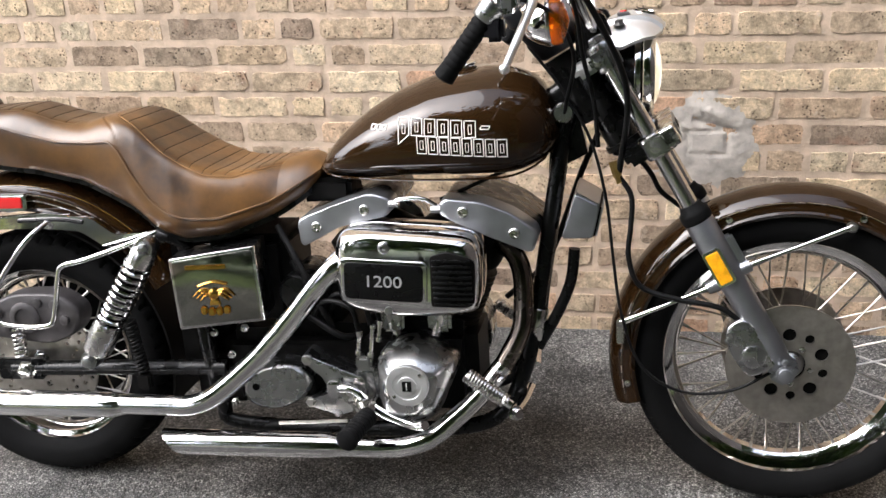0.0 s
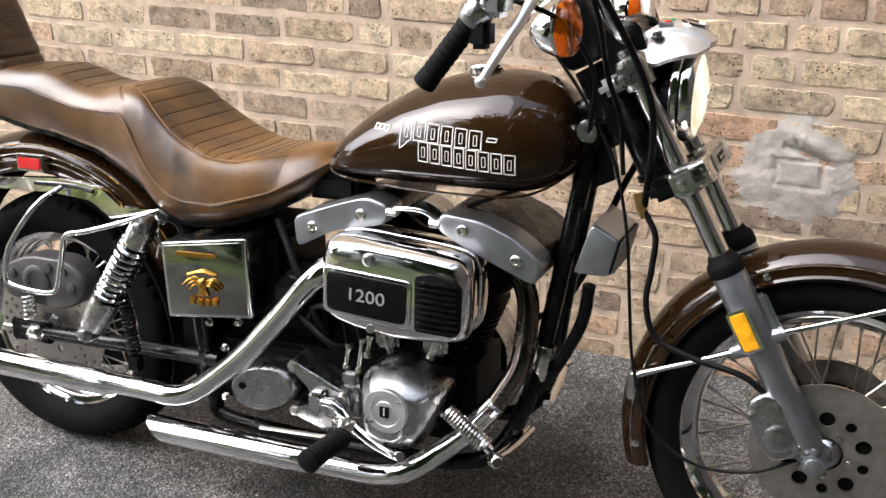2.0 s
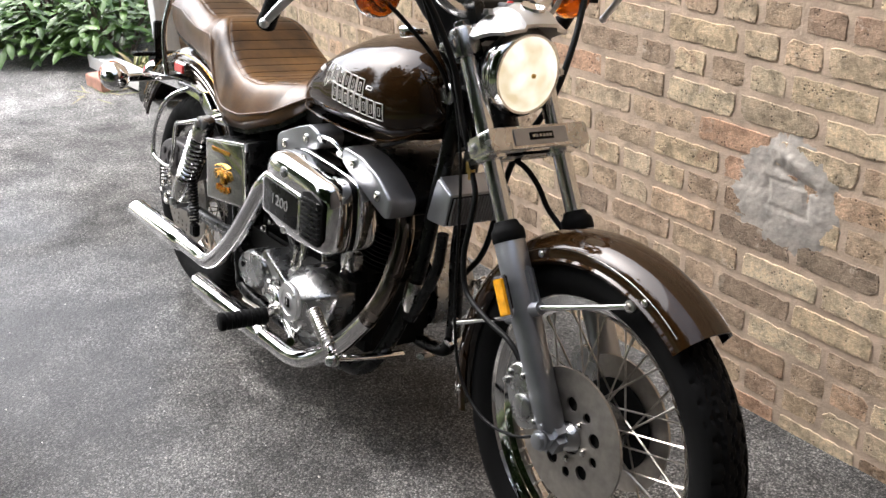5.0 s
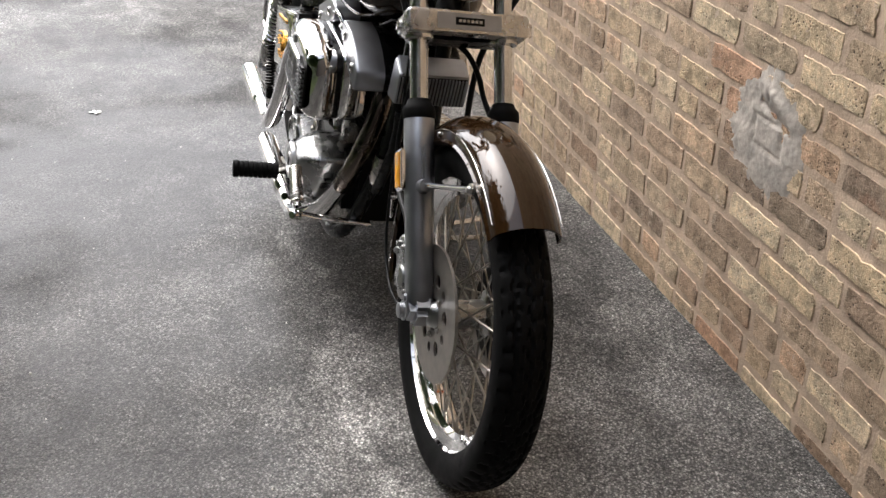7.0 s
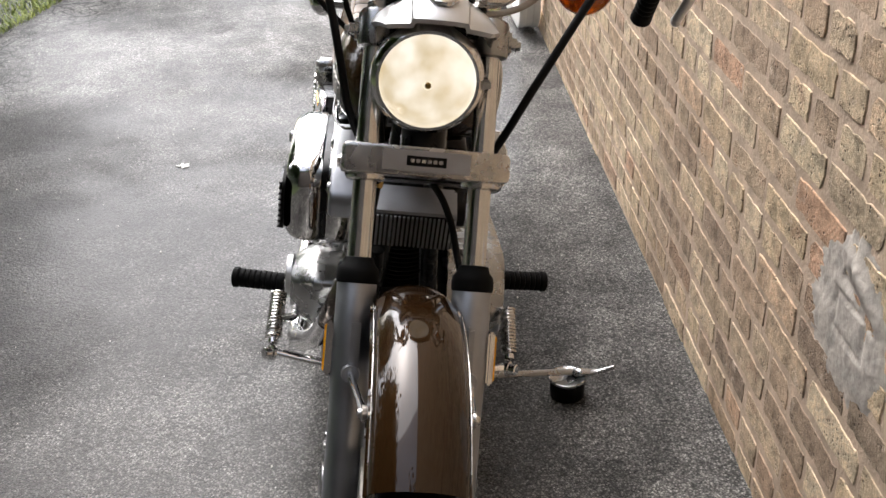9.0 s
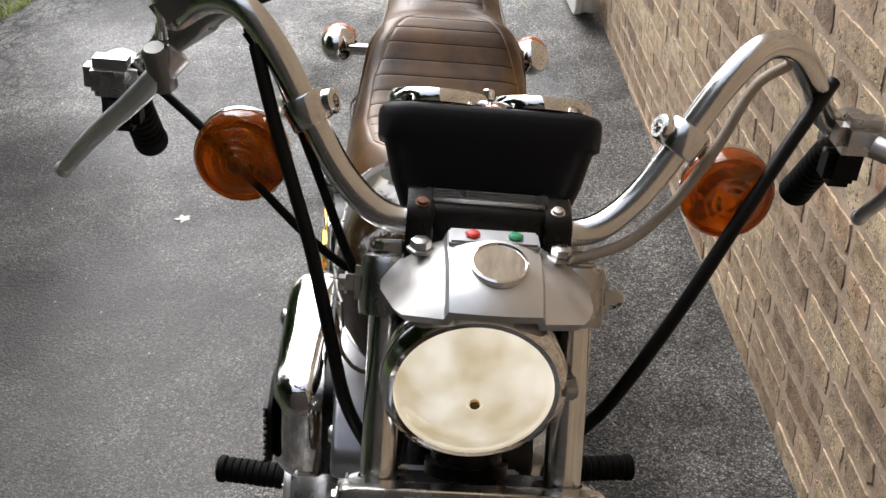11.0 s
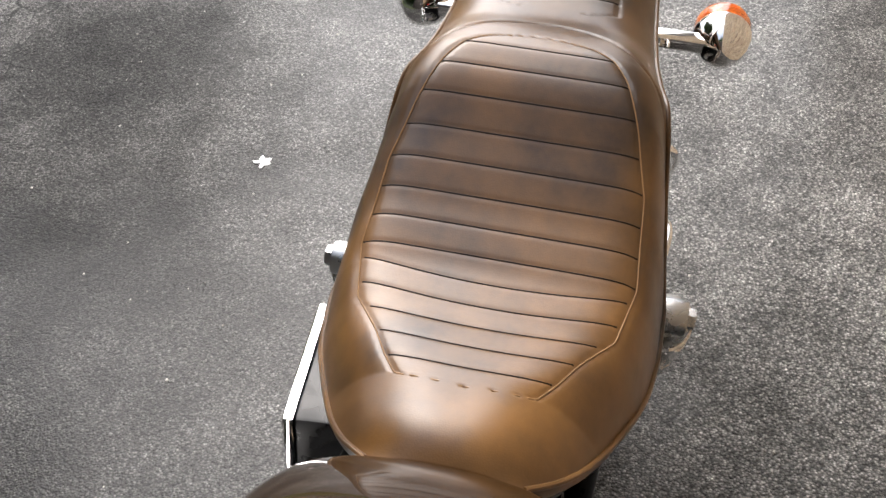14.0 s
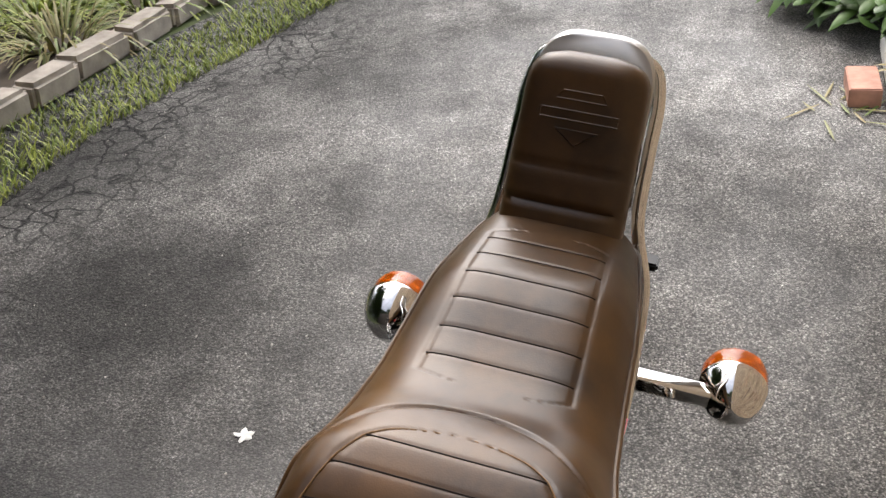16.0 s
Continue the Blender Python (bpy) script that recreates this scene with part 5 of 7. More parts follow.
# backrest and sissy bar
def backrest():
    rings = []
    for t in np.linspace(0, 1, 40):
        z = 0.868 + 0.18 * t
        x = -0.132 - 0.08 * t
        half = 0.0665 - 0.003 * t
        if t > 0.78:
            half *= max(0.02, 1 - ((t - 0.78) / 0.225) ** 3.2) ** (1 / 3.2)
        rib = 0.0
        if t < 0.45:
            rib = -0.005 * math.exp(-((t - 0.2) / 0.012) ** 2) - 0.005 * math.exp(-((t - 0.4) / 0.012) ** 2)
        thick = 0.026 * math.sqrt(max(0.05, 1 - max(0, (t - 0.9) / 0.11) ** 2))
        ring = []
        for k in range(40):
            a = 2 * math.pi * k / 40
            c, s_ = math.cos(a), math.sin(a)
            y = half * math.copysign(abs(c) ** 0.42, c)
            d = thick * math.copysign(abs(s_) ** 0.6, s_) + (rib if s_ > 0.3 else 0)
            ring.append(Vector((x + d * 0.95, y, z + d * 0.32)))
        rings.append(ring)
    return loft(B(), rings)


pad = part("backrest", backrest(), leather, bike, "tall brown leather passenger backrest", sharp=70)
em = B()
for o in ([(-0.02, 0.146), (0.02, 0.146), (0.026, 0.138), (-0.026, 0.138)], [(-0.04, 0.128), (0.04, 0.128), (0.04, 0.119), (-0.04, 0.119)], [(-0.022, 0.11), (0.022, 0.11), (0, 0.096)]):
    tube(em, [(-0.132 - 0.082 * z / 0.192 + 0.0243, y, 0.868 + z + 0.008) for y, z in o], 0.0008, 6, n=1, closed=True)
part("embossing", em, leather, pad)
def back_shell():
    """A pressed chrome plate behind the pad, standing a little over it."""
    o = [(-0.066, 0.0), (0.066, 0.0)] + [(0.0675 * math.copysign(abs(math.cos(a)) ** 0.55, math.cos(a)), 0.14 + 0.056 * math.sin(a) ** 0.8) for a in np.linspace(0.01, math.pi - 0.01, 25)]
    rings = []
    for k, d in ((1.0, -0.02), (1.03, -0.024), (1.035, -0.032), (1.0, -0.037), (0.9, -0.039)):
        rings.append([Vector((-0.132 - 0.08 * (h * k) / 0.18 + d, y * (0.94 + 0.4 * (k - 1)), 0.868 + (h - 0.09) * k + 0.09 + d * 0.3)) for y, h in o])
    return loft(B(), rings)


part("back_shell", back_shell(), silver_light, pad, "pale metal shell behind the pad", sharp=50)
sb = B()
SB = [(-0.14, -0.1, 0.64), (-0.165, -0.1, 0.7), (-0.18, -0.095, 0.8), (-0.178, -0.076, 0.88), (-0.21, -0.072, 0.95), (-0.24, -0.07, 1.0), (-0.256, -0.055, 1.03), (-0.262, 0, 1.042)]
tube(sb, SB + [(x, -y, z) for x, y, z in SB[-2::-1]], 0.0075, 14, n=6)
sissy = part("sissy_bar", sb, chrome, bike, "chrome sissy bar behind the backrest")
part("pad_bracket", box(B(), (-0.192, 0, 0.93), (0.006, 0.13, 0.08), 0.002, Matrix.Identity(4)), chrome_dull, sissy)

# rear struts, rails and lights -------------------------------------------
for s in (-1, 1):
    y = s * 0.11
    st = B()
    prism(st, rounded([(0.31, 0.605), (0.31, 0.635), (0.2, 0.628), (0.15, 0.665), (0.04, 0.678), (-0.26, 0.655), (-0.26, 0.638), (0.02, 0.645), (0.12, 0.637), (0.18, 0.598)], 0.012), s * (0.1 if s < 0 else 0.086), s * (0.116 if s < 0 else 0.098), 0.004)
    strut = part("fender_strut", st, chrome, bike, "chrome fender strut")
    part("strut_slot", tube(B(), [(0.13, s * (0.1165 if s < 0 else 0.0985), 0.657), (0.07, s * (0.1165 if s < 0 else 0.0985), 0.664), (-0.02, s * (0.1165 if s < 0 else 0.0985), 0.662)], 0.005, 8), black, strut)
    rail = B()
    yr = s * 0.172
    tube(rail, [(0.3, s * 0.125, 0.636), (0.25, s * 0.155, 0.618), (0.153, yr, 0.589), (0.1, yr, 0.576), (0.086, yr, 0.552), (0.073, yr, 0.501), (0.056, yr, 0.45), (0.03, yr, 0.44), (-0.005, yr, 0.439), (-0.06, yr, 0.445), (-0.078, yr, 0.46), (-0.072, yr, 0.5), (-0.054, yr, 0.54), (-0.002, yr, 0.603), (0.03, s * 0.155, 0.64), (0.05, s * 0.115, 0.66)], 0.0058, 12, n=6)
    part("bag_rail", rail, chrome, bike, "bent chrome side rail loop")
    rb = part("side_marker", box(B(), (-0.04, s * 0.098, 0.70), (0.075, 0.02, 0.036), 0.004, Matrix.Identity(4)), chrome, bike, "red side marker in a chrome frame")
    part("marker_lens", box(B(), (-0.04, s * 0.107, 0.70), (0.06, 0.008, 0.024), 0.002), red, rb, "red ribbed lens")
    # shock absorber
    a, b = Vector((0.303, s * 0.178, 0.619)), Vector((0.142, s * 0.182, 0.372))
    d = (b - a).normalized()
    L = (b - a).length
    m = ax(a, d)
    sh = part("shock_absorber", lathe(B(), [(0.012, -0.01), (0.022, 0.0), (0.027, 0.012), (0.0275, 0.045), (0.024, 0.049), (0, 0.05)], m, 28), chrome_dull, bike, "chrome rear shock absorber")
    part("lower_sleeve", lathe(B(), [(0, L - 0.098), (0.03, L - 0.098), (0.031, L - 0.09), (0.031, L - 0.025), (0.026, L - 0.018), (0.012, L - 0.01), (0, L - 0.005)], m, 28), chrome_dull, sh)
    part("damper_body", lathe(B(), [(0.017, 0.045), (0.017, L - 0.09)], m, 20), black, sh, "black damper body")
    part("shock_spring", coil(B(), a + d * 0.046, a + d * (L - 0.094), 0.0262, 0.0053, 10), chrome, sh, "bright coil spring")
    for p in (a, b):
        eye = B()
        lathe(eye, [(0.009, -0.018), (0.019, -0.018), (0.02, -0.014), (0.02, 0.014), (0.019, 0.018), (0.009, 0.018)], ax(p, (0, s, 0)), 24)
        bolt(eye, p + Vector((0, s * 0.016, 0)), (0, s, 0), 0.012, 0.012)
        part("shock_eye", eye, alloy, sh)
    # rear turn signals on stalks
    p = Vector((-0.25, s * 0.218, 0.642))
    sg = signal(p, (-1, 0, 0.12), 0.041, deep=1.5)
    part("stalk", prism(B(), rounded([(-0.24, 0.632), (-0.215, 0.632), (-0.215, 0.654), (-0.24, 0.654)], 0.005), s * 0.09, s * 0.2, 0.003), chrome, sg, "flat chrome stalk")
# tail
tl = part("tail_lamp", lathe(B(), [(0, -0.02), (0.03, -0.02), (0.042, 0.0), (0.045, 0.03), (0.044, 0.04), (0, 0.04)], ax((-0.45, 0, 0.6), (-1, 0, 0.1)), 28), chrome, bike, "round tail lamp behind the rear fender")
part("lens", lathe(B(), [(0.043, 0.04), (0.042, 0.056), (0.03, 0.064), (0, 0.067)], ax((-0.45, 0, 0.6), (-1, 0, 0.1)), 28), red, tl, "red tail lens")
tb = B()
box(tb, (-0.42, -0.02, 0.71), (0.02, 0.03, 0.14), 0.004, Matrix.Identity(4))
box(tb, (-0.45, 0.0, 0.675), (0.03, 0.19, 0.012), 0.003)
part("plate_bracket", tb, black, bike, "black bracket behind the fender")
part("fender_tail", prism(B(), rounded([(-0.36, 0.54), (-0.46, 0.52), (-0.47, 0.58), (-0.40, 0.64), (-0.34, 0.66)], 0.02), -0.07, 0.07, 0.005), black, bike)

# rear brake, swing arm
for s in (-1, 1):
    sw = B()
    tube(sw, [(0.42, s * 0.12, 0.33), (0.1, s * 0.12, 0.325), (-0.09, s * 0.12, 0.322)], 0.017, 14, n=3)
    box(sw, (-0.07, s * 0.122, 0.322), (0.11, 0.02, 0.05), 0.005)
    arm = part("swing_arm", sw, black, bike, "black swing arm")
    nut = B()
    bolt(nut, (-0.05, s * 0.132, 0.322), (0, s, 0), 0.017, 0.018)
    part("axle_nut", nut, chrome_dull, arm)
    nut = lathe(B(), [(0.006, 0), (0.006, 0.05), (0, 0.05)], ax((-0.1, s * 0.122, 0.322), (-1, 0, 0)), 10)
    part("axle_adjuster", nut, chrome_dull, arm)
    nut = B()
    coil(nut, (-0.05, s * 0.145, 0.36), (-0.05, s * 0.145, 0.42), 0.012, 0.003, 6)
    part("axle_spring", nut, chrome_dull, arm)
rc = B()
prism(rc, rounded([(-0.14, 0.4), (0.02, 0.38), (0.085, 0.41), (0.1, 0.46), (0.05, 0.5), (-0.06, 0.5), (-0.13, 0.47)], 0.03), -0.075, -0.13, 0.012)
lathe(rc, [(0.036, 0), (0.036, 0.006), (0.03, 0.01), (0.022, 0.01), (0.02, 0.006), (0, 0.006)], ax((-0.035, -0.128, 0.445), (0, -1, 0)), 28)
for p in ((-0.1, 0.455), (-0.085, 0.42), (0.04, 0.475), (0.06, 0.44), (0.0, 0.48)):
    bolt(rc, (p[0], -0.127, p[1]), (0, -1, 0), 0.011, 0.009, six=False)
part("rear_sprocket", lathe(B(), [(0.03, 0.072), (0.15, 0.072), (0.158, 0.074), (0.158, 0.08), (0.15, 0.082), (0.03, 0.082)], ax(RW, (0, 1, 0)), 60, loop=True), black_dull, rear_wheel, "dark rear chain sprocket")
part("rear_caliper", rc, mat("grey_cast_caliper", (0.07, 0.064, 0.064), 0.42, 0.4, grain=0.2, grain_size=300, tint=0.2, tint_size=40), bike, "large black rear brake caliper")
ls = B()
coil(ls, (0.245, -0.19, 0.46), (0.262, -0.19, 0.345), 0.011, 0.0028, 14)
box(ls, (0.262, -0.19, 0.325), (0.03, 0.02, 0.035), 0.004)
part("switch_spring", ls, black_dull, bike, "dark coil spring")

# frame -------------------------------------------------------------------
fr = B()
for s in (-1, 1):
    tube(fr, [(1.168, s * 0.02, 0.86), (1.145, s * 0.03, 0.76), (1.1, s * 0.045, 0.5), (1.075, s * 0.07, 0.36), (1.03, s * 0.1, 0.25), (0.96, s * 0.115, 0.205), (0.8, s * 0.12, 0.195), (0.45, s * 0.12, 0.2), (0.4, s * 0.12, 0.25), (0.38, s * 0.12, 0.4), (0.36, s * 0.12, 0.6), (0.3, s * 0.115, 0.63)], 0.0165, 14, n=6)
tube(fr, [(1.17, 0, 0.9), (0.95, 0, 0.76), (0.6, 0, 0.72), (0.4, 0, 0.62), (0.38, 0, 0.35)], 0.02, 14, n=5)
tube(fr, [(1.215, 0, 0.83), (1.145, 0, 0.955)], 0.034, 22, n=1)
prism(fr, [(1.12, 0.72), (1.2, 0.76), (1.17, 0.9), (1.13, 0.86)], -0.02, 0.02, 0.004)
frame_ob = part("frame", fr, black, bike, "gloss black tube frame")
part("frame_sleeve", lathe(B(), [(0.018, 0), (0.0195, 0.002), (0.0195, 0.066), (0.018, 0.068)], ax((1.082, -0.06, 0.379), (0.1, 0.03, 0.5)), 24), chrome_dull, frame_ob, "silver sleeve on the frame tube")

# battery cover with the gilt emblem ---------------------------------------
bx = B()
cover = [(0.354, 0.596), (0.534, 0.618), (0.542, 0.459), (0.361, 0.444)]
prism(bx, rounded(cover, 0.005, 2), -0.1, -0.178, 0.003)
batt = part("battery_box", bx, black, bike, "black battery box with a mirror-bright cover")
batt.matrix_basis = Matrix.Translation((0.45, -0.188, 0)) @ Matrix.Rotation(radians(6), 4, "Z") @ Matrix.Translation((-0.45, 0.188, 0))
part("cover_plate", prism(B(), rounded(cover, 0.004, 2), -0.179, -0.1895, 0.002), chrome, batt, "mirror-bright chrome cover plate")
CM = (sum(p[0] for p in cover) / 4, sum(p[1] for p in cover) / 4)
# the plate's dark green reflection is put into the face's colour
part("cover_face", prism(B(), rounded([(CM[0] + (x - CM[0]) * 0.93, CM[1] + (z - CM[1]) * 0.92) for x, z in cover], 0.004, 2), -0.189, -0.191, 0.0006), mat("mirror_plate_dark_reflection", (0.34, 0.34, 0.3), 0.05, 1.0, rough_var=0.08, tint=0.2, tint_size=9), batt, "polished face of the cover, dark reflection put into its colour")
EC = (0.442, 0.515)
part("emblem_boss", lathe(B(), [(0.012, 0), (0.011, 0.005), (0.006, 0.008), (0, 0.0085)], ax((EC[0], -0.191, EC[1] + 0.006), (0, -1, 0)), 18), gold, batt, "gilt round boss")
for s in (-1, 1):
    em = B()
    for k in range(3):
        tube(em, [(EC[0] + s * 0.004, -0.193, EC[1] + 0.012 - 0.004 * k), (EC[0] + s * (0.026 - 0.004 * k), -0.194, EC[1] + 0.015 - 0.006 * k), (EC[0] + s * (0.044 - 0.007 * k), -0.193, EC[1] + 0.001 - 0.005 * k)], [0.002, 0.0042, 0.0012], 8, n=4, flat=0.8)
    part("emblem_wing", em, gold, batt, "gilt wing of plain shapes")
part("emblem_tail", prism(B(), [(EC[0] - 0.006, EC[1] - 0.002), (EC[0] + 0.006, EC[1] - 0.002), (EC[0] + 0.012, EC[1] - 0.018), (EC[0] - 0.012, EC[1] - 0.018)], -0.19, -0.196, 0.002), gold, batt)
part("emblem_ribbon", tube(B(), [(EC[0] - 0.03, -0.193, EC[1] + 0.024), (EC[0], -0.193, EC[1] + 0.032), (EC[0] + 0.03, -0.193, EC[1] + 0.026)], 0.0045, 8, n=5, flat=0.7), gold, batt, "gilt curved ribbon")
for k in range(4):
    part("emblem_block", box(B(), (EC[0] - 0.024 + 0.016 * k, -0.193, EC[1] - 0.029 - (0.003 if k in (1, 2) else 0)), (0.0145, 0.006, 0.018), 0.003), gold, batt)
part("gilt_plaque", box(B(), (0.43, -0.1915, 0.578), (0.085, 0.003, 0.01), 0.001, Matrix.Identity(4)), gold, batt)

# engine -------------------------------------------------------------------
CR = Vector((0.84, 0, 0.32))
eng = part("engine", box(box(B(), (0.83, 0, 0.32), (0.27, 0.2, 0.2), 0.03), (0.62, 0, 0.33), (0.28, 0.2, 0.17), 0.03), black_dull, bike, "large V-twin engine with finned black cylinders")
for a in (-22.5, 22.5):
    d = Vector((math.sin(radians(a)), 0, math.cos(radians(a))))
    prof = [(0.05, 0.06)]
    for k in range(11):
        h = 0.085 + 0.0125 * k
        prof += [(0.052, h), (0.08, h + 0.0012), (0.08, h + 0.004), (0.052, h + 0.0055)]
    prof += [(0.052, 0.225), (0.075, 0.23), (0.08, 0.25), (0.08, 0.3), (0.06, 0.31), (0, 0.31)]
    part("cylinder", lathe(B(), prof, ax(CR + d * 0.015, d), 32), black_dull, eng, "finned black cylinder")
    for s in (-1, 1):
        pr = tube(B(), [CR + Vector((0.04 * (1 if a > 0 else -1), s * 0.1, 0.08)), CR + d * 0.29 + Vector((0, s * 0.09, 0))], 0.009, 12, n=1)
        part("pushrod_tube", pr, chrome_dull, eng)
# rocker boxes
rear_rb = rounded([(0.614, 0.66), (0.62, 0.6), (0.702, 0.643), (0.809, 0.665), (0.817, 0.70), (0.772, 0.714), (0.706, 0.694)], 0.016)
front_rb = rounded([(0.906, 0.67), (0.935, 0.652), (1.013, 0.617), (1.095, 0.583), (1.107, 0.628), (1.054, 0.667), (0.994, 0.691), (0.915, 0.699)], 0.016)
for nm, o, hb_ in (("rocker_box", rear_rb, ((0.657, 0.645), (0.759, 0.679))), ("rocker_box", front_rb, ((0.959, 0.671), (1.059, 0.627)))):
    r = B()
    prism(r, o, -0.075, -0.138, 0.008)
    rk = part(nm, r, silver, eng, "silver painted rocker cover with two hex bolts")
    for x, z in hb_:
        q = B()
        lathe(q, [(0.011, 0), (0.011, 0.004), (0.009, 0.006), (0.006, 0.006), (0.005, 0.002), (0, 0.002)], ax((x, -0.137, z), (0, -1, 0)), 18)
        part("cover_bolt", q, chrome_dull, rk)
    q = B()
    prism(q, o, -0.075, 0.1, 0.006)
    part("head_casting", q, black, rk)
part("oil_line", tube(B(), [(0.815, -0.13, 0.69), (0.835, -0.14, 0.7), (0.88, -0.14, 0.7), (0.908, -0.13, 0.682)], 0.0045, 10), chrome, eng, "chrome oil line")
for x in (0.82, 0.904):
    part("line_fitting", lathe(B(), [(0, -0.01), (0.008, -0.01), (0.008, 0.01), (0, 0.01)], ax((x, -0.133, 0.69 if x < 0.86 else 0.677), (1, 0, 0)), 6), alloy, eng)
# air cleaner
AC = [(0.712, 0.625), (0.728, 0.649), (0.773, 0.656), (0.84, 0.652), (0.906, 0.647), (0.97, 0.637), (0.992, 0.618), (0.998, 0.58), (0.993, 0.51), (0.974, 0.482), (0.9, 0.475), (0.827, 0.476), (0.76, 0.486), (0.718, 0.502), (0.707, 0.535), (0.706, 0.585)]
AC = [tuple(p) for p in curve_pts([(x, z, 0) for x, z in AC], 5, closed=True)]
AC = [(p[0], p[1]) for p in AC]
cx, cz = 0.852, 0.566


def ac_ring(k, y):
    return [Vector((cx + (x - cx) * k, y, cz + (z - cz) * k)) for x, z in AC]


cleaner = part("air_cleaner", loft(B(), [ac_ring(0.93, -0.085), ac_ring(0.985, -0.1), ac_ring(1.0, -0.108), ac_ring(1.0, -0.138), ac_ring(0.985, -0.142), ac_ring(0.95, -0.144), ac_ring(0.95, -0.154), ac_ring(0.985, -0.155), ac_ring(1.005, -0.159), ac_ring(1.008, -0.184), ac_ring(1.0, -0.192), ac_ring(0.985, -0.198), ac_ring(0.955, -0.205), ac_ring(0.91, -0.212), ac_ring(0.86, -0.2175), ac_ring(0.8, -0.2205), ac_ring(0.6, -0.2215)]), chrome, eng, "big rounded chrome air cleaner cover", sharp=50)
part("cleaner_gasket", loft(B(), [ac_ring(0.95, -0.142), ac_ring(0.978, -0.1435), ac_ring(0.978, -0.1545), ac_ring(0.95, -0.156)]), black, cleaner)
part("panel_frame", prism(B(), rounded([(0.725, 0.605), (0.899, 0.594), (0.894, 0.504), (0.722, 0.516)], 0.014), -0.217, -0.2255, 0.003), chrome, cleaner, "chrome frame round the name panel")
part("black_panel", prism(B(), rounded([(0.733, 0.597), (0.891, 0.587), (0.886, 0.512), (0.73, 0.523)], 0.012), -0.222, -0.2265, 0.001), black, cleaner, "black name panel")
letters("displacement_mark", "1200", 0.033, Matrix.Translation((0.809, -0.2275, 0.555)) @ Matrix.Rotation(radians(3), 4, "Y") @ SIDE @ Matrix.Diagonal((1.18, 1, 1, 1)), mat("grey_numerals", (0.27, 0.27, 0.26), 0.4), cleaner, 0.0008, "raised silver number 1200")
part("grille_frame", prism(B(), rounded([(0.904, 0.606), (0.938, 0.614), (0.982, 0.602), (0.992, 0.592), (0.988, 0.512), (0.974, 0.502), (0.902, 0.504)], 0.008), -0.22, -0.225, 0.001), black_dull, cleaner)
for k in range(9):
    z = 0.509 + 0.0108 * k
    part("louvre", prism(B(), rounded([(0.908, z), (0.984, z - 0.001), (0.984, z + 0.0035), (0.908, z + 0.0045)], 0.0015, 2), -0.224, -0.231, 0.001), black, cleaner)
part("cover_screw", lathe(B(), [(0.012, 0), (0.012, 0.004), (0.008, 0.007), (0.005, 0.007), (0.004, 0.003), (0, 0.003)], ax((0.815, -0.22, 0.624), (0, -1, 0)), 20), alloy, cleaner)
part("cover_screw", lathe(B(), [(0.008, 0), (0.008, 0.004), (0, 0.005)], ax((0.815, -0.2185, 0.494), (0, -1, 0)), 20), alloy, cleaner)
# cam cover with the round points cover
cone = [(0.764, 0.359), (0.776, 0.381), (0.793, 0.394), (0.854, 0.404), (0.922, 0.376), (0.931, 0.352), (0.912, 0.298), (0.885, 0.247), (0.842, 0.227), (0.782, 0.238), (0.763, 0.283)]
cone = [(p[0], p[1]) for p in curve_pts([(x, z, 0) for x, z in cone], 4, closed=True)]
kx, kz = 0.839, 0.328
cm = loft(B(), [[Vector((kx + (x - kx) * k, y, kz + (z - kz) * k)) for x, z in cone] for k, y in ((1.0, -0.08), (1.0, -0.145), (0.97, -0.158), (0.8, -0.185), (0.62, -0.202), (0.56, -0.206))])
camc = part("cam_cover", cm, alloy, eng, "brushed alloy cone-shaped cam cover")
for x, z in ((0.91, 0.368), (0.785, 0.378), (0.785, 0.252), (0.895, 0.29), (0.85, 0.392)):
    cm = B()
    bolt(cm, (x, -0.156, z), (0, -1, 0), 0.006, 0.008, six=False)
    part("cover_bolt", cm, chrome_dull, camc)
part("points_cover", lathe(B(), [(0.044, 0), (0.044, 0.008), (0.042, 0.011), (0.03, 0.011), (0.029, 0.009), (0.02, 0.009), (0.019, 0.011), (0, 0.011)], ax((0.839, -0.206, 0.333), (0, -1, 0)), 40), silver_light, camc, "round polished points cover")
part("points_badge", box(B(), (0.839, -0.218, 0.333), (0.019, 0.002, 0.022), 0.0005), black, camc)
letters("badge_numeral", "1", 0.022, Matrix.Translation((0.839, -0.2198, 0.333)) @ SIDE, white_mark, camc, 0.0005)
for a in (40, 220):
    q = B()
    bolt(q, (0.839 + 0.036 * math.cos(radians(a)), -0.2165, 0.333 + 0.036 * math.sin(radians(a))), (0, -1, 0), 0.003, 0.003, six=False)
    part("points_screw", q, chrome_dull, camc)
# gearbox end cover
oval = [(0.543 + 0.077 * math.cos(t), 0.303 + 0.05 * math.sin(t) + 0.012 * math.cos(t)) for t in np.linspace(0, 2 * math.pi, 40, endpoint=False)]
gb = part("gearbox_cover", loft(B(), [[Vector((0.543 + (x - 0.543) * k, y, 0.303 + (z - 0.303) * k)) for x, z in oval] for k, y in ((1, -0.09), (1, -0.15), (0.95, -0.16), (0.88, -0.164), (0.86, -0.162))]), alloy, eng, "oval brushed alloy gearbox cover")
part("cover_screw", lathe(B(), [(0.008, 0), (0.008, 0.004), (0, 0.005)], ax((0.498, -0.16, 0.303), (0, -1, 0)), 16), black_dull, gb)
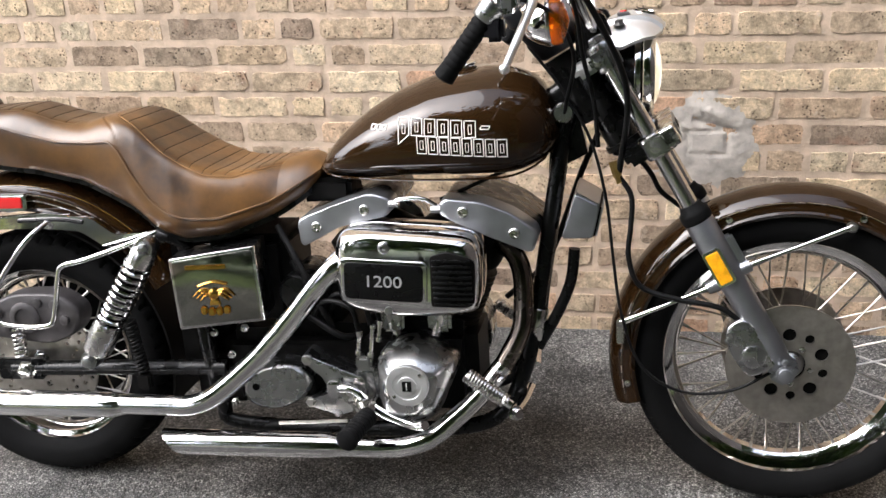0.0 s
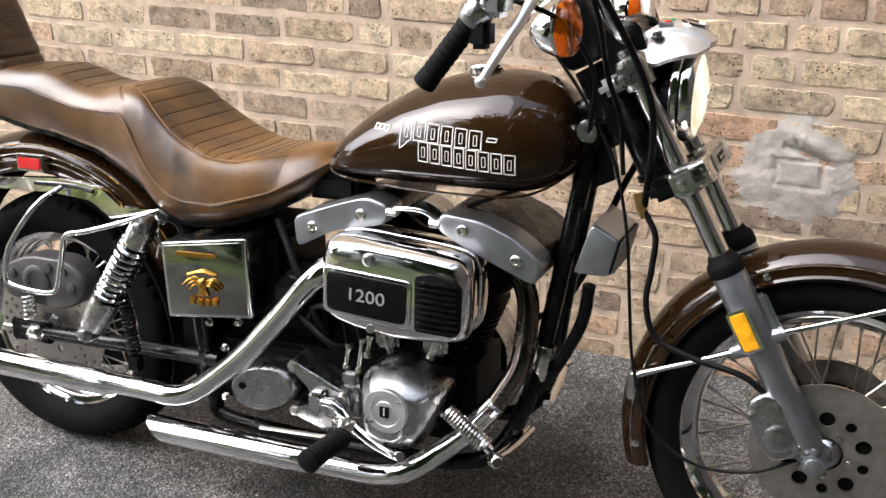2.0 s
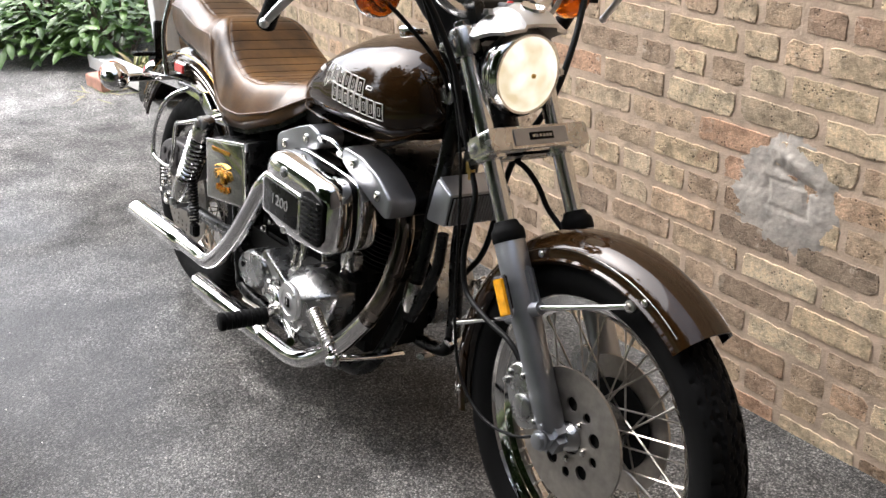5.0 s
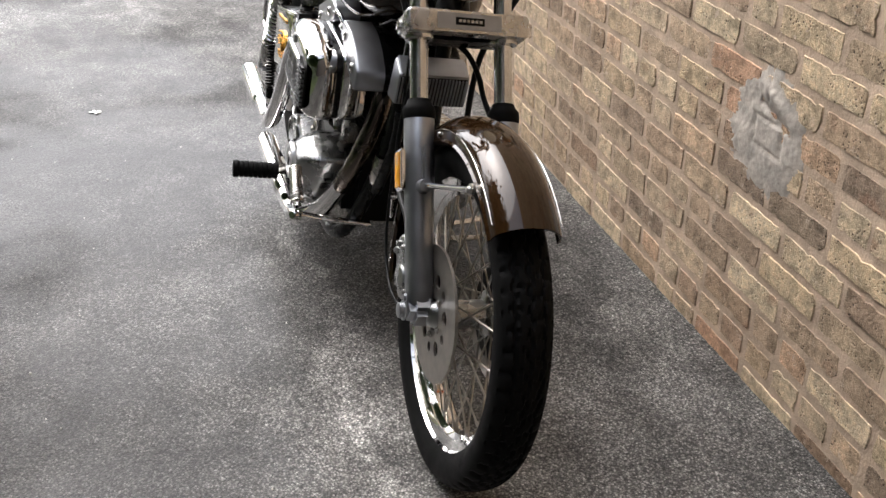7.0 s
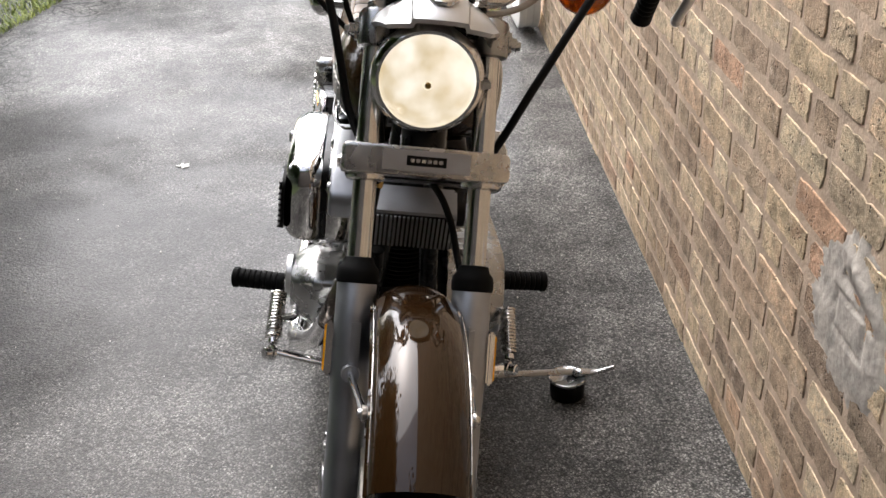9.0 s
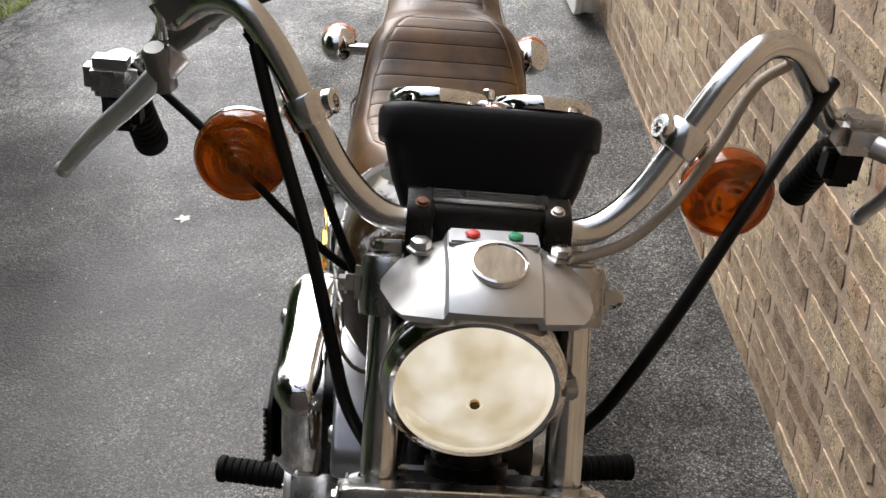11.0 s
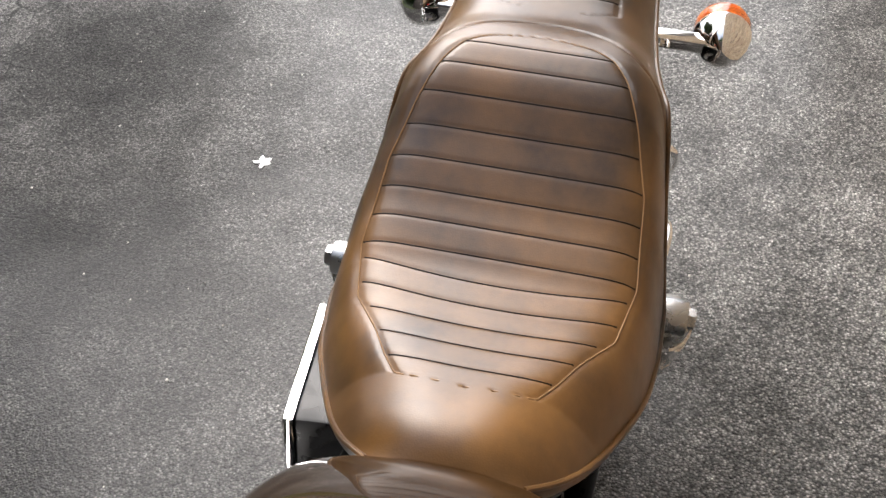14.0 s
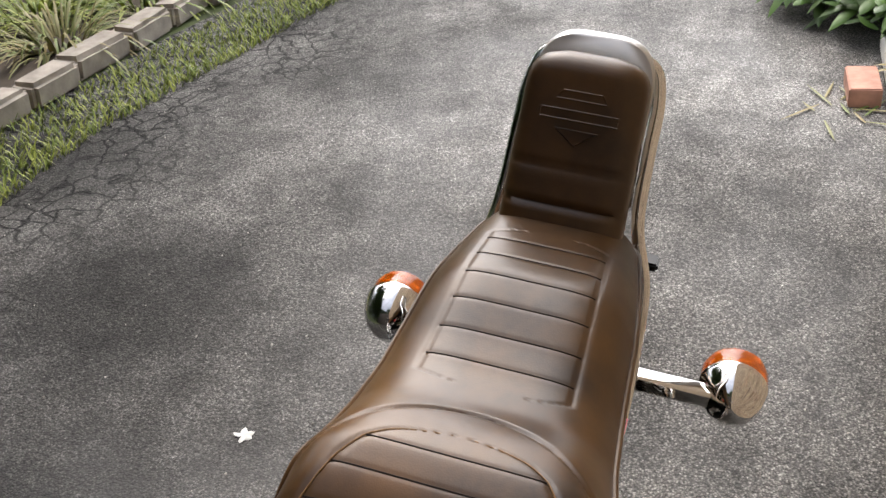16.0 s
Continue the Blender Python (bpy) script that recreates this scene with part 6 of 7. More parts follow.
# foot control plate and brake lever
fp = part("control_plate", prism(B(), rounded([(0.6, 0.366), (0.612, 0.378), (0.636, 0.366), (0.733, 0.325), (0.74, 0.3), (0.733, 0.258), (0.674, 0.239), (0.615, 0.258), (0.607, 0.272), (0.66, 0.29), (0.646, 0.326)], 0.008), -0.1, -0.16, 0.004), alloy, bike, "cast alloy foot control plate")
for p in ((0.615, 0.363), (0.616, 0.269), (0.725, 0.318)):
    q = B()
    bolt(q, (p[0], -0.159, p[1]), (0, -1, 0), 0.009, 0.006)
    part("plate_bolt", q, chrome_dull, fp)
lev = tube(B(), [(0.667, -0.175, 0.307), (0.716, -0.18, 0.308), (0.75, -0.183, 0.277), (0.79, -0.187, 0.253), (0.843, -0.2, 0.241), (0.873, -0.225, 0.252)], 0.0095, 14, n=6)
box(lev, (0.675, -0.172, 0.307), (0.03, 0.03, 0.04), 0.006)
part("brake_pedal", lev, chrome, bike, "chrome brake pedal lever")
for s in (-1, 1):
    up_ = 0.045 if s > 0 else 0.0
    p0, p1 = Vector((0.757, s * 0.225, 0.272 + up_)), Vector((0.74, s * 0.335, 0.268 + up_))
    d = (p1 - p0).normalized()
    br = B()
    box(br, (0.74, s * 0.19, 0.277 + up_), (0.045, 0.03, 0.03), 0.008)
    tube(br, [(0.69, s * 0.14, 0.3), (0.725, s * 0.17, 0.28 + up_), p0 + d * 0.01], [0.016, 0.014, 0.012], 14)
    lathe(br, [(0.015, -0.02), (0.018, -0.016), (0.018, 0.016), (0.015, 0.02), (0, 0.02)], ax((0.7, s * 0.16, 0.295), (0, s, 0)), 20)
    pg = part("foot_peg", br, chrome_dull, bike, "folding foot peg with a black rubber sleeve")
    prof = [(0, 0.0), (0.018, 0.0)]
    for k in range(8):
        h = 0.006 + 0.0115 * k
        prof += [(0.0205, h), (0.0205, h + 0.007), (0.018, h + 0.009)]
    prof += [(0.022, 0.1), (0.022, 0.109), (0.018, 0.112), (0, 0.112)]
    part("peg_rubber", lathe(B(), prof, ax(p0, d), 24), rubber, pg, "ribbed black rubber sleeve")
    # sprung highway peg on an arm from the frame
    hp = B()
    tube(hp, [(1.07, s * 0.06, 0.272), (1.064, s * 0.15, 0.278), (1.055, s * 0.227, 0.288)], 0.011, 12, n=5, flat=0.55)
    bolt(hp, (1.056, s * 0.222, 0.283), (0.5, s * 0.8, 0.2), 0.011, 0.02, six=False)
    tube(hp, [(1.05, s * 0.224, 0.3), (0.965, s * 0.222, 0.36)], 0.0095, 12, n=1)
    hw = part("highway_peg", hp, chrome, bike, "chrome highway peg wound with a spring")
    part("peg_spring", coil(B(), (1.04, s * 0.224, 0.307), (0.963, s * 0.222, 0.362), 0.0125, 0.0032, 14), chrome_dull, hw)
# primary case on the left
prim = [(0.53, 0.24), (0.62, 0.225), (0.85, 0.23), (0.95, 0.27), (0.965, 0.36), (0.9, 0.43), (0.8, 0.43), (0.62, 0.41), (0.53, 0.39), (0.48, 0.32)]
prim = [(p[0], p[1]) for p in curve_pts([(x, z, 0) for x, z in prim], 4, closed=True)]
part("primary_case", prism(B(), prim, 0.1, 0.215, 0.02), alloy, eng, "dull alloy primary chain case")
horn = part("horn", lathe(B(), [(0, -0.05), (0.03, -0.05), (0.06, -0.03), (0.064, -0.01), (0.064, 0.02), (0.06, 0.032), (0.03, 0.042), (0, 0.044)], ax((0.755, 0.165, 0.585), (0, 1, 0.05)) @ Matrix.Diagonal((1.15, 1.0, 1.0, 1.0)), 36), alloy, bike, "dull grey metal horn cover between the cylinders")
part("carburettor", box(lathe(B(), [(0.03, 0), (0.03, 0.12), (0.024, 0.125), (0, 0.125)], ax((0.87, 0.04, 0.6), (0, -1, 0)), 24), (0.87, -0.02, 0.54), (0.06, 0.07, 0.07), 0.015), black_dull, eng)

dk = B()
box(dk, (0.47, 0.0, 0.52), (0.2, 0.18, 0.19), 0.02)
box(dk, (0.62, 0.0, 0.45), (0.1, 0.16, 0.14), 0.02)
part("oil_tank", dk, black_dull, bike, "grimy black oil tank under the seat")
for k, (p, q) in enumerate((((0.6, -0.1, 0.45), (0.72, -0.1, 0.4)), ((0.58, -0.09, 0.56), (0.66, -0.1, 0.42)), ((0.56, -0.1, 0.64), (0.63, -0.12, 0.5)))):
    m_ = (Vector(p) + Vector(q)) / 2 + Vector((0.02, -0.02, -0.02))
    part("oil_hose", tube(B(), [p, m_, q], 0.007, 10, n=6), cable_black, bike, "black rubber hose")
for x in (0.79, 0.89):
    part("tappet_block", box(B(), (x, -0.085, 0.43), (0.05, 0.04, 0.05), 0.008), alloy, eng, "dull alloy tappet block")

part("gearbox", box(box(B(), (0.52, -0.01, 0.325), (0.24, 0.19, 0.16), 0.03), (0.6, 0.0, 0.41), (0.14, 0.15, 0.06), 0.015), black_dull, eng, "grimy black gearbox case")
inner = B()
rings_ = []
for k in range(15):
    a = radians(12 + 96 * k / 14 - 30)
    c_, s_ = math.cos(a), math.sin(a)
    rings_.append([Vector((RW[0] + r_ * c_, y_, RW[2] + r_ * s_)) for r_, y_ in ((0.325, -0.085), (0.33, -0.085), (0.33, 0.085), (0.325, 0.085))])
part("inner_mudguard", loft(inner, rings_), black_dull, bike, "black mudguard in front of the rear wheel")
part("seat_post", box(box(B(), (0.34, 0.0, 0.46), (0.06, 0.2, 0.3), 0.012), (0.4, 0.0, 0.29), (0.12, 0.22, 0.1), 0.015), black_dull, frame_ob, "black seat post casting")
part("ignition_coil", box(B(), (0.66, -0.02, 0.705), (0.11, 0.1, 0.05), 0.01), black_dull, bike, "black ignition coil under the tank")
part("intake_manifold", tube(B(), [(0.775, 0.0, 0.625), (0.85, -0.03, 0.605), (0.93, 0.0, 0.625)], 0.03, 16, n=5), black_dull, eng, "black intake manifold")
part("starter_motor", lathe(B(), [(0, -0.08), (0.04, -0.08), (0.043, -0.072), (0.043, 0.06), (0.036, 0.07), (0, 0.072)], ax((0.6, -0.06, 0.5), (0, -1, 0)), 24), black, eng, "black starter motor")
pump = part("oil_pump", box(box(B(), (0.735, -0.125, 0.305), (0.05, 0.05, 0.075), 0.008), (0.735, -0.14, 0.355), (0.035, 0.03, 0.03), 0.006), alloy, eng, "dull alloy oil pump")
for x_, z_, h_ in ((0.722, 0.37, 0.05), (0.748, 0.365, 0.07), (0.768, 0.4, 0.045)):
    f_ = lathe(B(), [(0, 0), (0.007, 0), (0.007, 0.01), (0.0045, 0.012), (0.0045, h_ - 0.01), (0.007, h_ - 0.008), (0.007, h_), (0, h_)], ax((x_, -0.142, z_), (0.12, 0.1, 1)), 10)
    part("pump_fitting", f_, chrome_dull, pump, "plated hose fitting")
    part("pump_hose", tube(B(), [(x_ + 0.004, -0.136, z_ + h_), (x_ - 0.01, -0.135, z_ + h_ + 0.05), (x_ - 0.07, -0.12, z_ + h_ + 0.06), (x_ - 0.11, -0.1, z_ + h_ + 0.01)], 0.0055, 10, n=5), cable_black, pump, "black rubber oil hose")
for x_, z_ in ((0.4, 0.41), (0.435, 0.36), (0.47, 0.42), (0.53, 0.4), (0.57, 0.43), (0.49, 0.265), (0.66, 0.225), (0.43, 0.25)):
    b_ = B()
    bolt(b_, (x_, -0.118, z_), (0, -1, 0), 0.007, 0.012)
    part("case_bolt", b_, chrome_dull, eng)
part("brake_rod", tube(B(), [(0.55, -0.185, 0.232), (0.7, -0.185, 0.24)], 0.004, 8, n=1), zinc, bike, "plated brake linkage rod")

# exhausts ------------------------------------------------------------------
ex = part("rear_exhaust", tube(B(), [(0.77, -0.08, 0.63), (0.74, -0.14, 0.61), (0.71, -0.19, 0.582), (0.678, -0.2, 0.553), (0.611, -0.2, 0.475), (0.53, -0.2, 0.389), (0.447, -0.2, 0.318), (0.4, -0.2, 0.287), (0.355, -0.2, 0.274), (0.3, -0.2, 0.275), (0.2, -0.2, 0.275)], 0.0225, 24, n=6), chrome, bike, "chrome upper exhaust pipe")
def muffler(x0, x1, y, z, r, cut):
    rings = []
    for x, k, sh in ((x0 + 0.02, 0.8, 0), (x0, 0.95, 0), (x0 - 0.03, 1.0, 0), (x1 + 0.1, 1.0, 0), (x1, 1.0, cut), (x1, 0.9, cut), (x1 + 0.12, 0.9, 0)):
        rings.append([Vector((x + sh * math.sin(a), y + r * k * math.cos(a), z + r * k * math.sin(a))) for a in np.linspace(0, 2 * math.pi, 28, endpoint=False)])
    return loft(B(), rings)


part("muffler", muffler(0.19, -0.14, -0.2, 0.273, 0.0285, 0.012), chrome, ex, "straight chrome silencer")
fx = part("front_exhaust", tube(B(), [(1.025, -0.125, 0.345), (0.97, -0.142, 0.28), (0.916, -0.16, 0.233), (0.88, -0.178, 0.208), (0.848, -0.188, 0.194), (0.8, -0.19, 0.185), (0.726, -0.19, 0.183), (0.6, -0.19, 0.184)], 0.0215, 24, n=6), chrome, bike, "chrome lower exhaust pipe")
part("header_pipe", tube(B(), [(0.99, -0.03, 0.585), (1.04, -0.055, 0.57), (1.062, -0.07, 0.53), (1.066, -0.088, 0.473), (1.06, -0.108, 0.412), (1.024, -0.125, 0.344)], 0.0205, 24, n=6), header_chrome, fx, "chrome header pipe, dark engine reflection put into its colour")
part("muffler", muffler(0.66, 0.31, -0.19, 0.185, 0.028, -0.025), chrome, fx, "slash-cut chrome silencer")
part("muffler_core", tube(B(), [(0.62, -0.19, 0.185), (0.37, -0.19, 0.185)], 0.02, 16, n=1), black_dull, fx)

# ribbed regulator box in front of the frame tubes
rg = prism(B(), rounded([(1.145, 0.598), (1.208, 0.598), (1.224, 0.664), (1.175, 0.69)], 0.008), 0.07, -0.078, 0.004)
reg = part("regulator", rg, silver, bike, "silver regulator box with a ribbed front")
RT = Matrix.Translation((1.2, -0.004, 0.6785)) @ Matrix.Rotation(radians(30.6), 4, "Y")
part("top_plate", box(B(), (0, 0, 0), (0.052, 0.14, 0.003), 0.001, RT), silver, reg)
RF = Matrix.Translation((1.2175, -0.004, 0.632)) @ Matrix.Rotation(radians(13.6), 4, "Y")
part("front_plate", box(B(), (0, 0, 0), (0.004, 0.14, 0.062), 0.001, RF), black_dull, reg)
for k in range(20):
    part("cooling_rib", box(B(), (0.003, -0.0665 + 0.007 * k, 0.0), (0.006, 0.0036, 0.06), 0.0008, RF), silver, reg)
part("regulator_bracket", tube(B(), [(1.17, -0.05, 0.57), (1.16, -0.05, 0.5), (1.13, -0.055, 0.43), (1.09, -0.06, 0.36)], 0.012, 12), black, reg)

# side stand
ss = B()
WB = LEAN.inverted()
foot_l = WB @ Vector((0.822, 0.30, 0.058))
tube(ss, [(0.93, 0.09, 0.175), (0.9, 0.17, 0.16), foot_l, WB @ Vector((0.826, 0.335, 0.058)), WB @ Vector((0.83, 0.375, 0.06)), WB @ Vector((0.836, 0.41, 0.074))], [0.012, 0.01, 0.009, 0.014, 0.008, 0.006], 12, n=6, flat=0.7)
stand = part("side_stand", ss, alloy, bike, "worn alloy side stand, folded out")

# cables -------------------------------------------------------------------
def cable(name, pts, r, mt=None, label=""):
    return part(name, tube(B(), pts, r, 10, n=6), mt or cable_black, bike, label)


cable("brake_hose", [(1.17, -0.21, 1.148), (1.2, -0.19, 1.09), (1.245, -0.155, 1.0), (1.275, -0.132, 0.92), (1.28, -0.115, 0.85), (1.27, -0.085, 0.78), (1.262, -0.062, 0.73)], 0.0062, label="black front brake hose")
cable("caliper_hose", [(1.262, -0.062, 0.72), (1.285, -0.068, 0.68), (1.283, -0.074, 0.62), (1.278, -0.078, 0.56), (1.3, -0.082, 0.5), (1.37, -0.09, 0.475), (1.45, -0.095, 0.46), (1.495, -0.095, 0.43)], 0.0055, label="black hose down to the brake caliper")
cable("throttle_cable", [(1.09, -0.335, 1.09), (1.155, -0.25, 1.05), (1.185, -0.16, 0.97), (1.165, -0.07, 0.88), (1.13, -0.04, 0.78), (1.0, -0.05, 0.72), (0.9, -0.06, 0.68)], 0.0042, label="thin throttle cable")
cable("wiring_sleeve", [(1.15, -0.218, 1.16), (1.17, -0.19, 1.12), (1.19, -0.157, 1.05), (1.2, -0.122, 0.96), (1.215, -0.08, 0.88), (1.222, -0.06, 0.78)], 0.0045, label="ribbed black wiring sleeve")
cable("clutch_cable", [(1.11, 0.32, 1.13), (1.16, 0.275, 1.09), (1.205, 0.225, 1.02), (1.235, 0.18, 0.94), (1.24, 0.135, 0.84), (1.18, 0.1, 0.7), (1.1, 0.12, 0.5), (1.0, 0.15, 0.4)], 0.0068, label="thick black clutch cable")
cable("speedometer_cable", [(1.09, -0.05, 0.98), (1.15, -0.055, 0.9), (1.205, -0.06, 0.8), (1.235, -0.066, 0.68), (1.248, -0.07, 0.55), (1.262, -0.076, 0.44), (1.3, -0.082, 0.33), (1.38, -0.086, 0.275), (1.48, -0.088, 0.28), (1.57, -0.08, 0.325)], 0.0032, label="thin speedometer cable")
cable("grey_wire", [(1.135, 0.264, 1.152), (1.166, 0.226, 1.14), (1.19, 0.196, 1.088), (1.208, 0.16, 1.036), (1.226, 0.12, 1.006), (1.238, 0.06, 0.99)], 0.005, kerb_stone, "pale grey wiring sleeve")
cable("brake_hose", [(1.265, 0.0, 0.755), (1.3, 0.03, 0.735), (1.325, 0.05, 0.7), (1.345, 0.062, 0.66), (1.39, 0.075, 0.62)], 0.0055, label="black hose between the fork legs")
part("hose_joint", lathe(B(), [(0, 0), (0.009, 0), (0.009, 0.03), (0.006, 0.034), (0.006, 0.045), (0, 0.045)], ax((1.25, -0.06, 0.75), (0.3, -0.1, -1)), 6), brass, bike, "brass hose joint")

# stand pad under the foot
pad_m = Matrix.Translation((0.824, 0.31, 0))
puck = part("stand_pad", lathe(B(), [(0, 0), (0.036, 0), (0.038, 0.003), (0.038, 0.036), (0.036, 0.04), (0.03, 0.042), (0, 0.042)], pad_m, 32), black_dull, None)
tagged(puck, "round black pad under the side stand foot", "stand pad")
part("pad_top", lathe(B(), [(0, 0.042), (0.04, 0.042), (0.042, 0.044), (0.042, 0.048), (0.039, 0.0495), (0.036, 0.0475), (0, 0.047)], pad_m, 32), alloy, puck, "pale worn metal cap")

# ---- things round the driveway ----
rng = random.Random(7)


def leaf_blade(bm, p, d, side, length, width, droop, n=4, fold=0.25):
    """A tapered, drooping leaf from p along d."""
    p, d, side = Vector(p), Vector(d).normalized(), Vector(side).normalized()
    rows = []
    for k in range(n + 1):
        t = k / n
        w = width * math.sin(math.pi * min(1, 0.12 + 0.88 * t)) ** 0.8 if k < n else 0.0
        c = p + d * length * t - Vector((0, 0, 1)) * droop * t * t * length
        up = side.cross(d).normalized()
        rows.append((c - side * w / 2 + up * w * fold, c, c + side * w / 2 + up * w * fold))
    V = [[bm.verts.new(q) for q in r] for r in rows]
    for a, b in zip(V, V[1:]):
        bm.faces.new((a[0], a[1], b[1], b[0]))
        bm.faces.new((a[1], a[2], b[2], b[1]))


def bush(name, c, r, h, count, size, material, label, group=""):
    """A leafy bush: stems and many separate leaves."""
    root = thing(name, label, "plant", group, Matrix.Translation((c[0], c[1], 0)))
    st, lf = B(), B()
    for k in range(14):
        a, q = rng.uniform(0, 6.28), rng.uniform(0.2, 0.85) * r
        tip = (q * math.cos(a), q * math.sin(a), h * rng.uniform(0.7, 1.0))
        tube(st, [(0.2 * q * math.cos(a), 0.2 * q * math.sin(a), 0), (0.7 * q * math.cos(a), 0.7 * q * math.sin(a), h * 0.5), tip], 0.006, 5, n=3)
    for k in range(count):
        a, q = rng.uniform(0, 6.28), math.sqrt(rng.random()) * r
        z = h * (1 - 0.55 * (q / r) ** 2) * rng.uniform(0.25, 1.0)
        b = a + rng.uniform(-1.2, 1.2)
        d = (math.cos(b), math.sin(b), rng.uniform(-0.2, 0.8))
        leaf_blade(lf, (q * math.cos(a), q * math.sin(a), z), d, (-math.sin(b), math.cos(b), rng.uniform(-0.3, 0.3)), size * rng.uniform(0.7, 1.3), size * 0.42, rng.uniform(0.1, 0.7))
    part("stems", st, bark, root)
    part("leaves", lf, material, root, "dense green leaves", sharp=180)
    return root


for i, (x, y, r, h) in enumerate(((-3.62, 0.4, 0.32, 0.4), (-3.95, 0.62, 0.45, 0.58), (-3.25, 0.72, 0.36, 0.48), (-4.35, 0.42, 0.42, 0.52), (-4.9, 0.8, 0.5, 0.62), (-3.6, 1.25, 0.5, 0.68), (-4.6, 1.45, 0.6, 0.78))):
    bush("shrub", (x, y), r, h, 420, 0.11, leaf_green, "leafy green shrub beside the driveway", "shrubs by the house corner")
strap = B()
for k in range(26):
    a = rng.uniform(0, 6.28)
    leaf_blade(strap, (-2.72 + rng.uniform(-0.06, 0.06), 0.62 + rng.uniform(-0.05, 0.05), 0.0), (math.cos(a) * 0.6, math.sin(a) * 0.5 - 0.25, 1.0), (-math.sin(a), math.cos(a), 0), rng.uniform(0.2, 0.34), 0.022, rng.uniform(0.4, 0.9), n=6)
tagged(part("strap_plant", strap, blade_straw, None, sharp=180), "yellowing strap-leaved plant beside the downspout", "plant")
litter = B()
for k in range(14):
    a = rng.uniform(0, 6.28)
    leaf_blade(litter, (-2.5 + rng.uniform(-0.12, 0.1), 0.37 + rng.uniform(-0.1, 0.12), 0.008), (math.cos(a), math.sin(a), 0.05), (-math.sin(a), math.cos(a), 0), rng.uniform(0.08, 0.2), 0.01, 0.05)
tagged(part("fallen_leaves", litter, blade_straw, None, sharp=180), "fallen yellow leaves on the asphalt", "leaves", kind="stuff")

def edge_y(x):
    return -2.14 + 0.17 * min(3.0, max(0.0, -2.05 - x))


# planted strip on the far side: lawn edge, edging stones, ornamental grass
lawn_bm = B()
bmesh.ops.create_grid(lawn_bm, x_segments=60, y_segments=20, size=1.0, matrix=Matrix.Translation((-4, -22.3, 0.0)) @ Matrix.Diagonal((40, 20, 1, 1)))
for v in lawn_bm.verts:
    v.co.z = 0.012 + 0.02 * noise.noise(v.co * 0.7) + 0.004
    if v.co.y > -2.5:
        v.co.y = edge_y(v.co.x) + 0.05 * noise.noise(Vector((v.co.x * 2.3, 0, 0)))
        v.co.z = -0.003
lawn_mat = mat("mossy_lawn", (0.055, 0.075, 0.02), 0.9, grain=0.9, grain_size=70, tint=0.5, tint_size=6)
tagged(part("lawn", lawn_bm, lawn_mat), "grassy verge along the driveway", "grass", kind="structure")
stone_root = thing("edging", "row of pale rough edging stones along the planting bed", "edging")
sx = -1.2
while sx > -9.0:
    L = rng.uniform(0.26, 0.36)
    st = B()
    box(st, (0, 0, 0.05), (L, 0.13, 0.11), 0.018, Matrix.Translation((sx - L / 2, -2.57 + 0.3 * (edge_y(sx) + 2.14) + rng.uniform(-0.02, 0.02), 0)) @ Matrix.Rotation(rng.uniform(-0.07, 0.07), 4, "Z"))
    for v in st.verts:
        v.co += Vector((noise.noise(v.co * 17), noise.noise(v.co * 15 + Vector((5, 0, 0))), noise.noise(v.co * 19))) * 0.012
    part("edging_stone", st, kerb_stone, stone_root)
    sx -= L + 0.012
turf = B()
for k in range(9000):
    x, y = rng.uniform(-7.0, -0.9), rng.random() ** 1.3 * -0.42
    y += edge_y(x) + 0.03
    a = rng.uniform(0, 6.28)
    leaf_blade(turf, (x, y + 0.05 * noise.noise(Vector((x * 2.3, 0, 0))), 0.0), (math.cos(a) * 0.6, math.sin(a) * 0.6, 1), (-math.sin(a), math.cos(a), 0), rng.uniform(0.03, 0.08), 0.006, 0.35, n=2, fold=0.1)
tagged(part("turf", turf, blade_green, None, sharp=180), "short mossy grass between driveway and edging", "grass", kind="stuff")
for i, (x, y) in enumerate(((-2.75, -2.82), (-3.35, -2.8), (-4.0, -2.75), (-4.8, -2.8), (-1.75, -3.1), (-3.7, -3.25), (-5.6, -3.0), (-2.55, -3.3), (-3.1, -3.2), (-4.4, -3.2))):
    tuft = B()
    dry = i % 3 == 0
    for k in range(240):
        a, q = rng.uniform(0, 6.28), rng.random() ** 0.5 * 0.12
        lean = rng.uniform(0.35, 1.5)
        leaf_blade(tuft, (x + q * math.cos(a), y + q * math.sin(a), 0), (math.cos(a) * lean, math.sin(a) * lean, 1), (-math.sin(a), math.cos(a), 0), rng.uniform(0.3, 0.62), 0.012, rng.uniform(0.4, 1.1), n=5)
    tagged(part("ornamental_grass", tuft, blade_straw if dry else blade_green, None, sharp=180), "arching straw-coloured ornamental grass clump" if dry else "arching green ornamental grass clump", "plant", "ornamental grasses")

bed = B()
bmesh.ops.create_grid(bed, x_segments=70, y_segments=14, size=1.0, matrix=Matrix.Translation((-5.0, -3.55, 0.0)) @ Matrix.Diagonal((4.0, 0.92, 1, 1)))
for v in bed.verts:
    v.co.z = 0.055 + 0.02 * noise.noise(v.co * 5) + 0.012 * noise.noise(v.co * 17)
tagged(part("planting_bed", bed, soil), "dark mulched soil behind the edging stones", "soil", kind="structure")

